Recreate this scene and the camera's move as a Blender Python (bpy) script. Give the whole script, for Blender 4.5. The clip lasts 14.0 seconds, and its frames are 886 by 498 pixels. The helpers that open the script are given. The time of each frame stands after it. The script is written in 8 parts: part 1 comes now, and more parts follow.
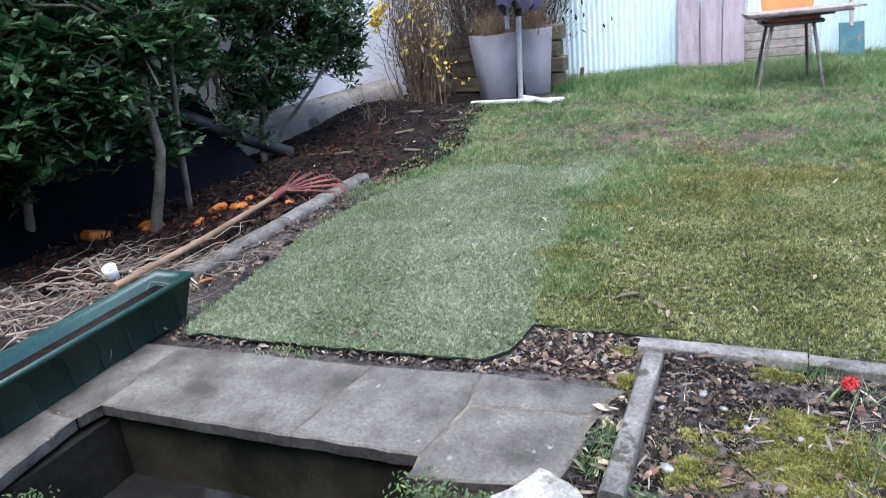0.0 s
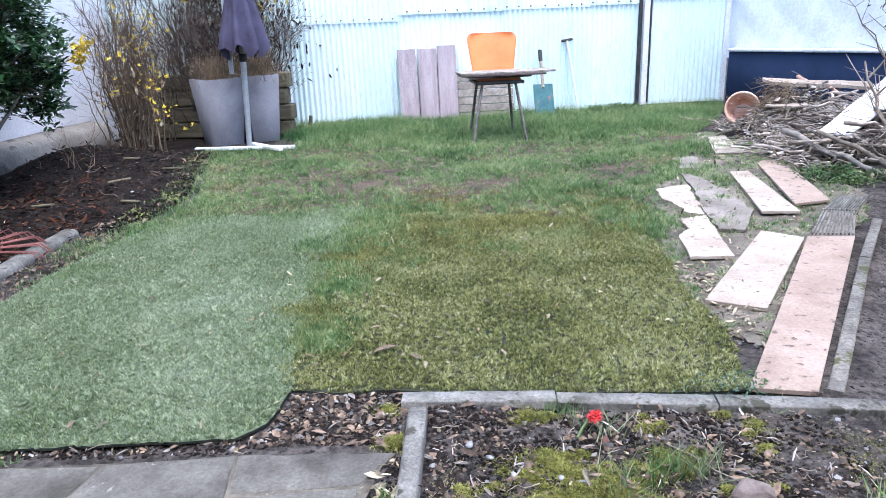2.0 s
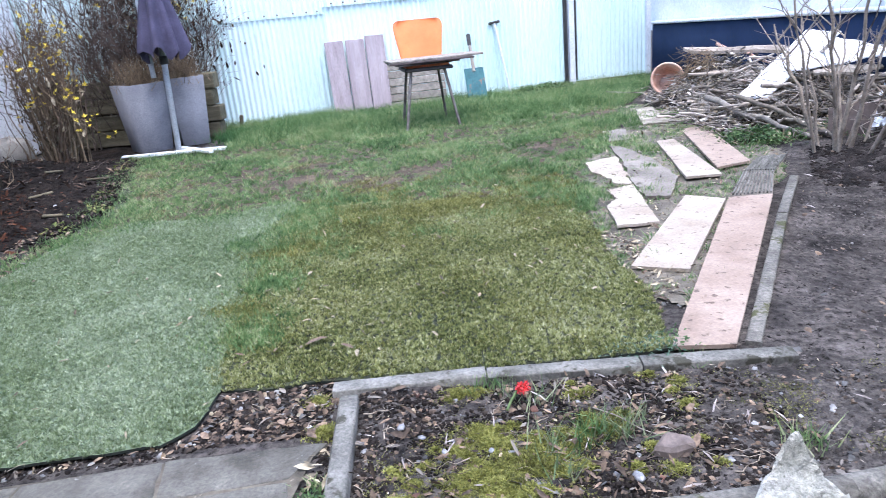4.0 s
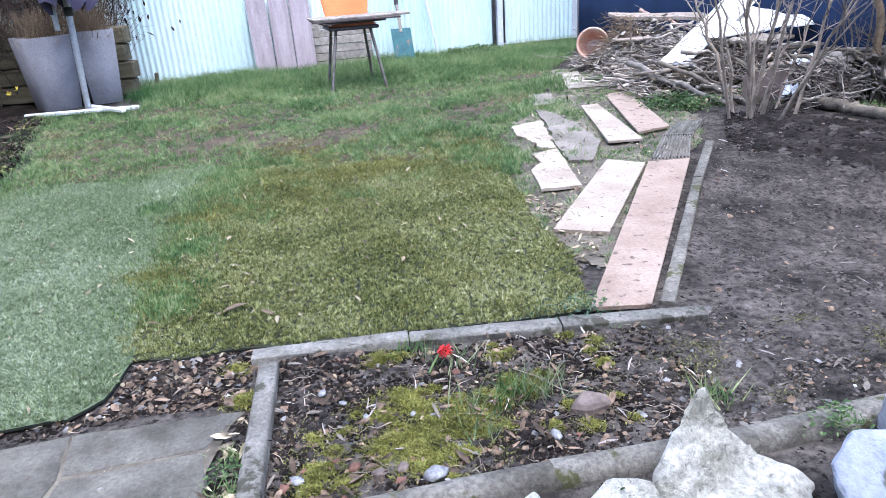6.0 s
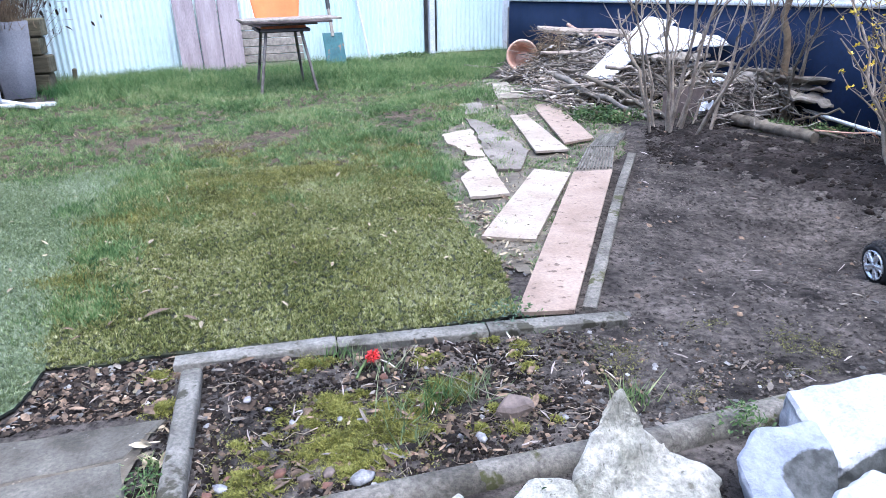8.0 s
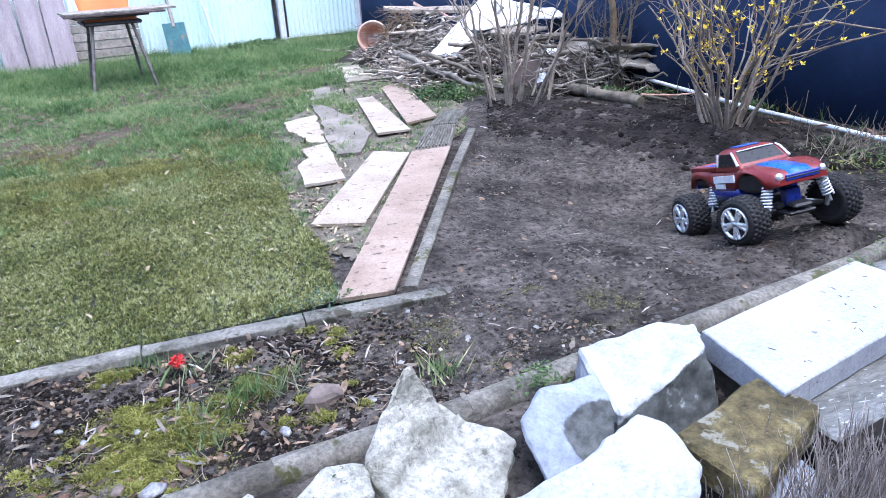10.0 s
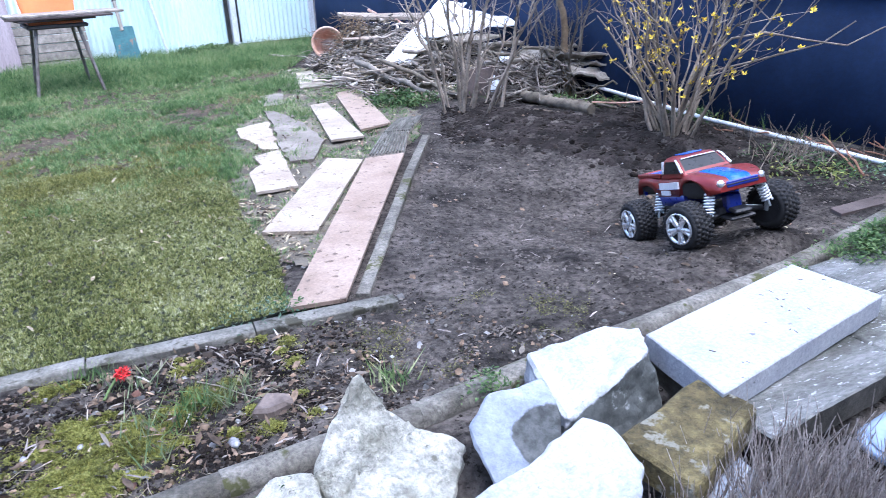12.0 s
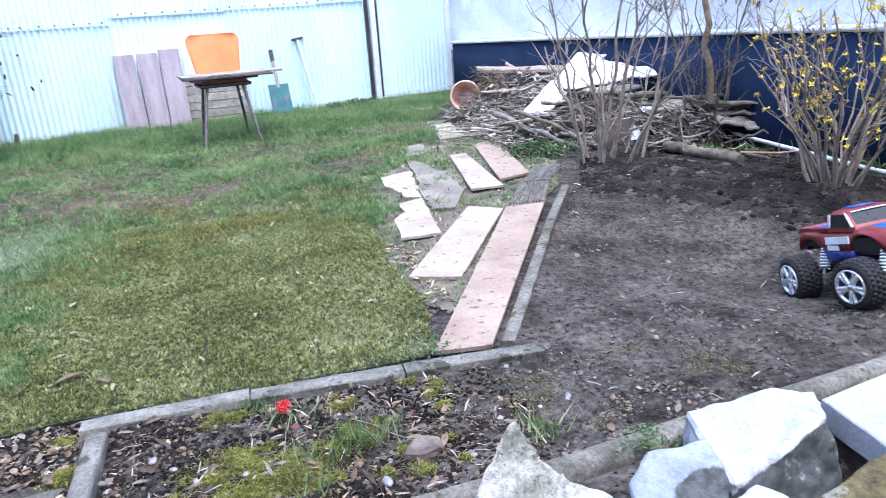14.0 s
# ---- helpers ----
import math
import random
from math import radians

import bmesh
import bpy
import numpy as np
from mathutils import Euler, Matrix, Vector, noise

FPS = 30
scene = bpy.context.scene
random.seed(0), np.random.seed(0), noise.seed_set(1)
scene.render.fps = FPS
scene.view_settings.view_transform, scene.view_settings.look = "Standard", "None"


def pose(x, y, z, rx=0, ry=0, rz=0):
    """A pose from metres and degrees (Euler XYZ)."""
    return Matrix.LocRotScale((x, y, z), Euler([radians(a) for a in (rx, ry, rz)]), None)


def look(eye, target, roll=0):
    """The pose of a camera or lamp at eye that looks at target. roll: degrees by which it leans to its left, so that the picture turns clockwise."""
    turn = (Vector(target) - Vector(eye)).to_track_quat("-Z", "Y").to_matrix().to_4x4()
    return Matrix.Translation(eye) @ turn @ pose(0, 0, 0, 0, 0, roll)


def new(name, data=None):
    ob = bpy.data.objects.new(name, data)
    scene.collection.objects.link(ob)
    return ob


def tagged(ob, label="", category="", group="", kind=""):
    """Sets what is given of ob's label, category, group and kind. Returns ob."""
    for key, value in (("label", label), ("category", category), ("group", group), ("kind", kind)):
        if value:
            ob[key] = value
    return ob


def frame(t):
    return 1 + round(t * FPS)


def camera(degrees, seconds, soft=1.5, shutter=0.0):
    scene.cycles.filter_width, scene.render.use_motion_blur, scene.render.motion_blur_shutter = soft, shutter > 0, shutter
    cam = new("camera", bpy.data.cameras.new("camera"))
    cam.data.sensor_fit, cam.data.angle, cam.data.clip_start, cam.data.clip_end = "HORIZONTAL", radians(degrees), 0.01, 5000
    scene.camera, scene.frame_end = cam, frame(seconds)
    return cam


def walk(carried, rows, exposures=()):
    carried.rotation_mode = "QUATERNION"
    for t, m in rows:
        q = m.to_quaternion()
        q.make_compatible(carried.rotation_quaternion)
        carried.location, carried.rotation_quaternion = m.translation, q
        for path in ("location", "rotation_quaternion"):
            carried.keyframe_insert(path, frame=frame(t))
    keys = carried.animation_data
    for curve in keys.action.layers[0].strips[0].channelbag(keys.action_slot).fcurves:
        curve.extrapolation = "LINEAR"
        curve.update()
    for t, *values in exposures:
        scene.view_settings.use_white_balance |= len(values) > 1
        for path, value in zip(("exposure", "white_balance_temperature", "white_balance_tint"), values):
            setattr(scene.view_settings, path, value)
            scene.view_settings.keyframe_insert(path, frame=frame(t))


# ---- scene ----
cam = camera(65.1, 14.0, soft=0.3, shutter=0.12)
PATH = [
    (0, (0.314, -0.395, 0.754), (-0.62, 1.24, 0.079), -6.7),
    (0.2, (0.265, -0.386, 0.769), (-0.597, 1.322, 0.188), -5.6),
    (0.5, (0.201, -0.369, 0.771), (-0.484, 1.431, 0.23), -3.1),
    (0.8, (0.185, -0.374, 0.781), (-0.345, 1.483, 0.259), -1.2),
    (1, (0.193, -0.362, 0.782), (-0.23, 1.523, 0.264), -1.0),
    (1.5, (0.242, -0.34, 0.77), (0.037, 1.573, 0.223), -1.7),
    (2, (0.241, -0.33, 0.76), (0.032, 1.563, 0.149), -2.2),
    (2.5, (0.236, -0.325, 0.751), (-0.041, 1.547, 0.104), -4.1),
    (3, (0.235, -0.329, 0.751), (-0.1, 1.534, 0.105), -4.5),
    (3.5, (0.258, -0.326, 0.745), (-0.009, 1.543, 0.086), -4.6),
    (4, (0.312, -0.329, 0.739), (0.235, 1.563, 0.094), -5.6),
    (4.2, (0.338, -0.329, 0.738), (0.341, 1.561, 0.083), -5.7),
    (6.3, (0.329, -0.313, 0.73), (0.497, 1.527, -0.036), -2.9),
    (6.5, (0.33, -0.314, 0.73), (0.582, 1.515, -0.037), -1.9),
    (7, (0.331, -0.323, 0.733), (0.655, 1.499, -0.025), -1.3),
    (7.2, (0.324, -0.325, 0.738), (0.633, 1.504, -0.01), -0.7),
    (9.3, (0.437, -0.338, 0.727), (0.848, 1.463, -0.038), -4.3),
    (9.5, (0.468, -0.347, 0.727), (0.973, 1.426, -0.049), -3.5),
    (10, (0.512, -0.36, 0.725), (1.111, 1.372, -0.075), -2.8),
    (10.5, (0.523, -0.366, 0.721), (1.123, 1.359, -0.095), -3.6),
    (11, (0.513, -0.373, 0.728), (1.106, 1.369, -0.055), -2.8),
    (11.5, (0.506, -0.364, 0.73), (1.048, 1.389, -0.066), -2.5),
    (12, (0.525, -0.373, 0.732), (1.237, 1.32, -0.058), -1.8),
    (12.5, (0.547, -0.385, 0.736), (1.431, 1.234, -0.037), -0.8),
    (13, (0.55, -0.383, 0.738), (1.453, 1.233, -0.019), -0.7),
    (13.5, (0.52, -0.371, 0.734), (1.181, 1.371, 0.007), -4.8),
    (14, (0.468, -0.363, 0.733), (0.867, 1.489, 0.092), -3.9),
]
walk(cam, [(t, look(eye, target, roll)) for t, eye, target, roll in PATH], [(0.0, 1.62, 5620, 12), (1.5, 1.72, 5560, 12), (2.5, 1.70, 5460, 12), (6.5, 1.68, 5400, 12), (10.0, 1.68, 5250, 12), (12.5, 1.71, 5150, 12), (14.0, 1.72, 5330, 12)])

# ---- world and sun ----
world = bpy.data.worlds.new("overcast_sky")
scene.world = world
world.use_nodes = True
wn, wl = world.node_tree.nodes, world.node_tree.links
sky = wn.new("ShaderNodeTexSky")
sky.sky_type = "NISHITA"
sky.sun_disc = False
sky.sun_elevation, sky.sun_rotation = radians(75), radians(159)
sky.air_density, sky.dust_density, sky.ozone_density = 1.0, 4.0, 1.0
wl.new(sky.outputs["Color"], wn["Background"].inputs["Color"])
wn["Background"].inputs["Strength"].default_value = 0.185
sun = new("sun", bpy.data.lights.new("sun", "SUN"))
sun.data.energy, sun.data.angle, sun.data.color = 0.78, radians(80), (1.0, 0.97, 0.92)
sun.matrix_world = look((0.45, -1.2, 5.0), (0, 0, 0))

# ---- materials ----
def ramp(nt, fac, stops):
    r = nt.nodes.new("ShaderNodeValToRGB")
    els = r.color_ramp.elements
    while len(els) < len(stops):
        els.new(0.5)
    for e, (p, c) in zip(els, stops):
        e.position, e.color = p, (*c, 1)
    nt.links.new(fac, r.inputs[0])
    return r.outputs[0]


def noise_tex(nt, vec, scale, detail=6.0, rough=0.6):
    n = nt.nodes.new("ShaderNodeTexNoise")
    n.inputs["Scale"].default_value, n.inputs["Detail"].default_value = scale, detail
    n.inputs["Roughness"].default_value = rough
    nt.links.new(vec, n.inputs["Vector"])
    return n.outputs["Fac"]


def mix(nt, fac, a, b, kind="MIX"):
    m = nt.nodes.new("ShaderNodeMix")
    m.data_type, m.blend_type = "RGBA", kind
    for sock, v in ((m.inputs[0], fac), (m.inputs[6], a), (m.inputs[7], b)):
        if isinstance(v, bpy.types.NodeSocket):
            nt.links.new(v, sock)
        elif isinstance(v, tuple):
            sock.default_value = (*v, 1)
        else:
            sock.default_value = v
    return m.outputs[2]


def material(name, c1, c2, scale=6.0, rough=0.85, bump=0.4, fine=80.0, dist=0.004, spots=None, spot_scale=25.0,
             spot_at=0.6, metallic=0.0, spec=0.4, per="", var=0.35, lo=0.35, hi=0.65, stretch=None, coat=0.0, grain=0.35):
    """Two colours mixed by a broad noise, fine grain over them, optional spots, and variation piece by piece."""
    m = bpy.data.materials.new(name)
    m.use_nodes = True
    nt = m.node_tree
    bsdf = nt.nodes["Principled BSDF"]
    vec = nt.nodes.new("ShaderNodeTexCoord").outputs["Object"]
    if per == "object":
        add = nt.nodes.new("ShaderNodeVectorMath")
        info = nt.nodes.new("ShaderNodeObjectInfo")
        nt.links.new(vec, add.inputs[0])
        mul = nt.nodes.new("ShaderNodeMath")
        mul.operation = "MULTIPLY"
        mul.inputs[1].default_value = 37.0
        nt.links.new(info.outputs["Random"], mul.inputs[0])
        nt.links.new(mul.outputs[0], add.inputs[1])
        vec = add.outputs[0]
    if stretch:
        mp = nt.nodes.new("ShaderNodeMapping")
        mp.inputs["Scale"].default_value = stretch
        nt.links.new(vec, mp.inputs["Vector"])
        vec = mp.outputs[0]
    col = ramp(nt, noise_tex(nt, vec, scale), [(lo, c1), (hi, c2)])
    fine_fac = noise_tex(nt, vec, fine, 5.0, 0.7)
    dark = ramp(nt, fine_fac, [(0.3, (1 - grain,) * 3), (0.7, (1 + grain * 0.6,) * 3)])
    col = mix(nt, 1.0, col, dark, "MULTIPLY")
    if spots:
        f = ramp(nt, noise_tex(nt, vec, spot_scale, 4.0, 0.65), [(spot_at, (0, 0, 0)), (spot_at + 0.06, (1, 1, 1))])
        col = mix(nt, f, col, spots)
    if per:
        src = nt.nodes.new("ShaderNodeObjectInfo").outputs["Random"] if per == "object" else \
            nt.nodes.new("ShaderNodeNewGeometry").outputs["Random Per Island"]
        col = mix(nt, 1.0, col, ramp(nt, src, [(0.0, (1 - var,) * 3), (1.0, (1 + var,) * 3)]), "MULTIPLY")
    nt.links.new(col, bsdf.inputs["Base Color"])
    bsdf.inputs["Metallic"].default_value = metallic
    bsdf.inputs["Specular IOR Level"].default_value = spec
    bsdf.inputs["Coat Weight"].default_value = coat
    rr = ramp(nt, fine_fac, [(0.3, (max(rough - 0.1, 0.03),) * 3), (0.7, (min(rough + 0.1, 1.0),) * 3)])
    nt.links.new(rr, bsdf.inputs["Roughness"])
    if bump:
        b = nt.nodes.new("ShaderNodeBump")
        b.inputs["Strength"].default_value, b.inputs["Distance"].default_value = bump, dist
        nt.links.new(fine_fac, b.inputs["Height"])
        nt.links.new(b.outputs[0], bsdf.inputs["Normal"])
    return m


def foliage(name, stops, rough=0.6, scale=3.0, shift=0.45, translucent=0.25, fine=90.0, clump=0.5):
    """Blades and leaves: a colour for each island, drifting over the place."""
    m = bpy.data.materials.new(name)
    m.use_nodes = True
    nt = m.node_tree
    bsdf = nt.nodes["Principled BSDF"]
    vec = nt.nodes.new("ShaderNodeTexCoord").outputs["Object"]
    isl = nt.nodes.new("ShaderNodeNewGeometry").outputs["Random Per Island"]
    mm = nt.nodes.new("ShaderNodeMath")
    mm.operation = "MULTIPLY_ADD"
    mm.inputs[1].default_value = shift
    nt.links.new(isl, mm.inputs[0])
    sub = nt.nodes.new("ShaderNodeMath")
    sub.operation = "MULTIPLY_ADD"
    sub.inputs[1].default_value, sub.inputs[2].default_value = 1.6, -0.3 - shift / 2
    nt.links.new(noise_tex(nt, vec, scale, 5.0, 0.6), sub.inputs[0])
    cl = nt.nodes.new("ShaderNodeMath")
    cl.operation = "MULTIPLY_ADD"
    cl.inputs[1].default_value = clump * 2
    nt.links.new(noise_tex(nt, vec, fine, 3.0, 0.6), cl.inputs[0])
    nt.links.new(sub.outputs[0], cl.inputs[2])
    off = nt.nodes.new("ShaderNodeMath")
    off.inputs[1].default_value = -clump
    nt.links.new(cl.outputs[0], off.inputs[0])
    nt.links.new(off.outputs[0], mm.inputs[2])
    col = ramp(nt, mm.outputs[0], stops)
    nt.links.new(col, bsdf.inputs["Base Color"])
    bsdf.inputs["Roughness"].default_value = rough
    bsdf.inputs["Specular IOR Level"].default_value = 0.35
    if translucent:
        tr = nt.nodes.new("ShaderNodeBsdfTranslucent")
        nt.links.new(col, tr.inputs["Color"])
        sh = nt.nodes.new("ShaderNodeMixShader")
        sh.inputs[0].default_value = translucent
        nt.links.new(bsdf.outputs[0], sh.inputs[1])
        nt.links.new(tr.outputs[0], sh.inputs[2])
        nt.links.new(sh.outputs[0], nt.nodes["Material Output"].inputs["Surface"])
    return m


SOIL = material("dark_soil", (0.027, 0.0236, 0.0212), (0.133, 0.1165, 0.103), 5.0, 0.95, 1.0, 48, 0.02, (0.012, 0.010, 0.008), 60, 0.58, grain=0.85, spec=0.1)
LAWN_DIRT = material("lawn_dirt", (0.036, 0.026, 0.015), (0.115, 0.082, 0.050), 9, 0.95, 1.0, 70, 0.012, (0.16, 0.135, 0.075), 40, 0.60, grain=0.7)
CONCRETE = material("weathered_concrete", (0.085, 0.081, 0.067), (0.215, 0.205, 0.18), 11, 0.92, 0.8, 130, 0.004, (0.05, 0.047, 0.032), 16, 0.57, per="object", var=0.12, grain=0.5)
EARTHY_KERB = material("earthy_concrete", (0.076, 0.070, 0.056), (0.222, 0.206, 0.176), 9, 0.95, 0.9, 110, 0.005, (0.06, 0.062, 0.022), 14, 0.58, per="object", var=0.12, grain=0.6)
SLAB = material("worn_paving", (0.050, 0.045, 0.033), (0.170, 0.158, 0.131), 7.0, 0.72, 0.6, 120, 0.004, (0.25, 0.24, 0.22), 26, 0.66, per="object", var=0.05, grain=0.5, lo=0.34, hi=0.66)
PALE_STONE = material("pale_cut_stone", (0.31, 0.325, 0.36), (0.42, 0.435, 0.46), 6, 0.8, 0.5, 130, 0.005, (0.16, 0.16, 0.165), 46, 0.66, grain=0.3)
LIMESTONE = material("pitted_limestone", (0.33, 0.322, 0.262), (0.57, 0.56, 0.495), 16, 0.9, 1.0, 75, 0.014, (0.19, 0.185, 0.145), 60, 0.62, grain=0.5)
BLUE_STONE = material("blue_grey_stone", (0.24, 0.27, 0.33), (0.38, 0.41, 0.47), 8, 0.85, 0.7, 70, 0.006, (0.16, 0.17, 0.18), 30, 0.68, grain=0.3)
MOSSY = material("mossy_stone", (0.060, 0.048, 0.020), (0.19, 0.155, 0.068), 9, 0.95, 1.0, 60, 0.012, (0.23, 0.22, 0.175), 26, 0.58, grain=0.75)
WHITE_WALL = material("white_rough_wall", (0.82, 0.82, 0.81), (0.88, 0.88, 0.87), 4, 0.9, 0.6, 40, 0.01, (0.55, 0.55, 0.52), 9, 0.72, grain=0.15)
RENDER_WALL = material("whitewashed_render", (0.74, 0.75, 0.76), (0.86, 0.86, 0.86), 2.5, 0.9, 0.5, 60, 0.005, grain=0.15)
PLINTH = material("grey_plinth", (0.17, 0.155, 0.135), (0.31, 0.29, 0.255), 4, 0.92, 0.6, 80, 0.006, (0.09, 0.085, 0.065), 8, 0.60)
NAVY = material("navy_painted_wall", (0.008, 0.017, 0.046), (0.0155, 0.0285, 0.069), 3, 0.75, 0.3, 50, 0.004, (0.06, 0.07, 0.10), 30, 0.76, grain=0.25, spec=0.15)
IRON = material("pale_green_sheet", (0.69, 0.84, 0.815), (0.83, 0.92, 0.91), 1.6, 0.5, 0.15, 60, 0.002, (0.52, 0.67, 0.61), 6, 0.66, stretch=(1, 1, 0.25), grain=0.12, per="object", var=0.06)
RUST = material("rusty_iron", (0.06, 0.035, 0.025), (0.16, 0.09, 0.06), 30, 0.85, 0.5, 200)
DARK_METAL = material("dark_metal", (0.03, 0.03, 0.032), (0.07, 0.065, 0.06), 20, 0.55, 0.3, 150, metallic=0.4)
GREY_METAL = material("galvanised_metal", (0.42, 0.44, 0.46), (0.58, 0.60, 0.62), 14, 0.45, 0.2, 120, metallic=0.6)
WHITE_PAINT = material("white_paint", (0.66, 0.68, 0.68), (0.80, 0.81, 0.80), 10, 0.6, 0.3, 90, spots=(0.36, 0.33, 0.28), spot_scale=40, spot_at=0.7)
MAUVE_WOOD = material("faded_mauve_plank", (0.25, 0.205, 0.213), (0.375, 0.32, 0.325), 4, 0.85, 0.4, 60, 0.003, stretch=(6, 6, 0.7), per="object", var=0.1)
GREY_WOOD = material("weathered_wood", (0.17, 0.15, 0.12), (0.36, 0.32, 0.27), 5, 0.9, 0.5, 60, 0.004, stretch=(5, 5, 5), per="object", var=0.25)
SLEEPER = material("old_sleeper", (0.07, 0.06, 0.035), (0.17, 0.145, 0.09), 5, 0.95, 0.7, 50, 0.006, stretch=(0.6, 4, 4), per="object", var=0.2)
BOARD_PALE = material("pale_board", (0.27, 0.218, 0.164), (0.41, 0.352, 0.286), 5, 0.75, 0.25, 120, 0.002, (0.13, 0.10, 0.072), 34, 0.60, per="object", var=0.06, grain=0.3)
BOARD_PINK = material("pinkish_board", (0.225, 0.163, 0.122), (0.325, 0.250, 0.194), 6, 0.75, 0.25, 120, 0.002, (0.10, 0.07, 0.052), 30, 0.59, per="object", var=0.06, grain=0.3)
BOARD_GREY = material("muddy_grey_board", (0.13, 0.11, 0.09), (0.25, 0.222, 0.185), 5, 0.9, 0.4, 80, 0.003, (0.07, 0.06, 0.04), 12, 0.60)
ORANGE = material("orange_plastic", (0.80, 0.20, 0.05), (0.88, 0.27, 0.08), 5, 0.42, 0.1, 60, spec=0.5, grain=0.08)
CLAY = material("terracotta", (0.52, 0.30, 0.21), (0.70, 0.50, 0.40), 8, 0.85, 0.3, 90, spots=(0.70, 0.58, 0.50), spot_scale=12, spot_at=0.58)
CANE = material("red_brown_cane", (0.16, 0.075, 0.045), (0.36, 0.19, 0.12), 14, 0.8, 0.3, 90, per="island", var=0.3)
FIBRECLAY = material("grey_fibreclay", (0.135, 0.135, 0.15), (0.20, 0.20, 0.215), 5, 0.75, 0.2, 120, 0.002, per="object", var=0.05)
CANVAS = material("faded_purple_canvas", (0.016, 0.014, 0.027), (0.085, 0.075, 0.128), 3, 0.9, 0.3, 150, 0.002)
GREEN_PLASTIC = material("dark_green_plastic", (0.007, 0.036, 0.028), (0.016, 0.058, 0.046), 5, 0.35, 0.15, 70, spec=0.5)
DARK_GROOVE = material("dark_green_groove", (0.003, 0.010, 0.009), (0.005, 0.016, 0.013), 5, 0.6, 0.1, 70)
TEAL_METAL = material("teal_painted_steel", (0.022, 0.095, 0.105), (0.045, 0.145, 0.15), 12, 0.5, 0.2, 90, spots=(0.22, 0.13, 0.09), spot_scale=14, spot_at=0.58)
WHITE_PLASTIC = material("white_plastic", (0.52, 0.56, 0.62), (0.68, 0.71, 0.755), 7, 0.45, 0.12, 80, spec=0.5, grain=0.1, spots=(0.40, 0.43, 0.48), spot_scale=22, spot_at=0.66)
BLUE_PLASTIC = material("pale_blue_plastic", (0.19, 0.25, 0.37), (0.28, 0.345, 0.46), 6, 0.35, 0.08, 80, spec=0.4, grain=0.08)
BARK = material("pale_bark", (0.15, 0.12, 0.09), (0.36, 0.30, 0.235), 14, 0.9, 0.6, 90, 0.003, per="island", var=0.35)
TRUNK = material("grey_trunk_bark", (0.085, 0.068, 0.050), (0.205, 0.175, 0.132), 12, 0.9, 0.7, 70, 0.004)
BROWN_TWIG = material("brown_twigs", (0.11, 0.078, 0.048), (0.28, 0.205, 0.125), 12, 0.9, 0.4, 90, 0.003, per="island", var=0.4)
DARK_TWIG = material("dark_brown_twigs", (0.045, 0.032, 0.026), (0.165, 0.122, 0.092), 12, 0.9, 0.4, 90, 0.003, per="island", var=0.5)
KERRIA_TWIG = material("reddish_brown_twigs", (0.060, 0.040, 0.027), (0.185, 0.128, 0.082), 12, 0.9, 0.4, 90, 0.003, per="island", var=0.45)
DEAD_TWIG = material("dead_sticks", (0.055, 0.043, 0.034), (0.43, 0.38, 0.325), 10, 0.95, 0.5, 90, 0.003, per="island", var=0.65)
DRY_STALK = material("dry_stalks", (0.13, 0.10, 0.07), (0.42, 0.36, 0.28), 25, 0.9, 0.3, 90, per="island", var=0.5)
LITTER = material("leaf_litter", (0.040, 0.027, 0.019), (0.19, 0.135, 0.090), 40, 0.9, 0.3, 90, per="island", var=0.85)
RED_LEAF = material("red_brown_leaves", (0.026, 0.011, 0.006), (0.115, 0.046, 0.024), 30, 0.9, 0.3, 90, per="island", var=0.6, spec=0.1)
CHIPS = material("stone_chips", (0.055, 0.053, 0.050), (0.29, 0.285, 0.275), 8, 0.9, 0.3, 120, per="island", var=0.6, lo=0.42, hi=0.62)
BRICK_CHIP = material("brick_chips", (0.08, 0.04, 0.03), (0.17, 0.088, 0.062), 20, 0.95, 0.4, 120, per="island", var=0.4)
CLOD = material("soil_clods", (0.031, 0.0272, 0.0245), (0.139, 0.123, 0.110), 18, 0.95, 0.6, 90, per="island", var=0.35, spec=0.1)
DRY_LEAF = material("dry_pale_leaves", (0.09, 0.058, 0.030), (0.40, 0.345, 0.235), 30, 0.85, 0.3, 90, per="island", var=0.65)
DUG_SOIL = material("damp_dug_soil", (0.008, 0.0064, 0.0055), (0.031, 0.0245, 0.0205), 12, 0.95, 0.8, 80, 0.008, per="island", var=0.4, spec=0.1)
DAMP_EARTH = material("moist_earth", (0.0118, 0.0100, 0.0090), (0.056, 0.047, 0.0425), 7.0, 0.95, 1.0, 55, 0.015, (0.012, 0.010, 0.008), 60, 0.60, grain=0.8, spec=0.1)
HEAP_DEBRIS = material("bleached_splinters", (0.16, 0.14, 0.11), (0.52, 0.48, 0.42), 14, 0.9, 0.4, 80, per="island", var=0.5)
DARK_BOX = material("dark_brown_box", (0.055, 0.042, 0.038), (0.12, 0.095, 0.085), 8, 0.85, 0.4, 70)
BROWN_STONE = material("brown_stone", (0.10, 0.078, 0.066), (0.20, 0.16, 0.14), 18, 0.9, 0.5, 70)
MOSS_FILM = foliage("moss_film_blades", [(0.0, (0.034, 0.036, 0.010)), (0.6, (0.115, 0.115, 0.035)), (1.0, (0.24, 0.23, 0.085))], scale=8, shift=0.6)
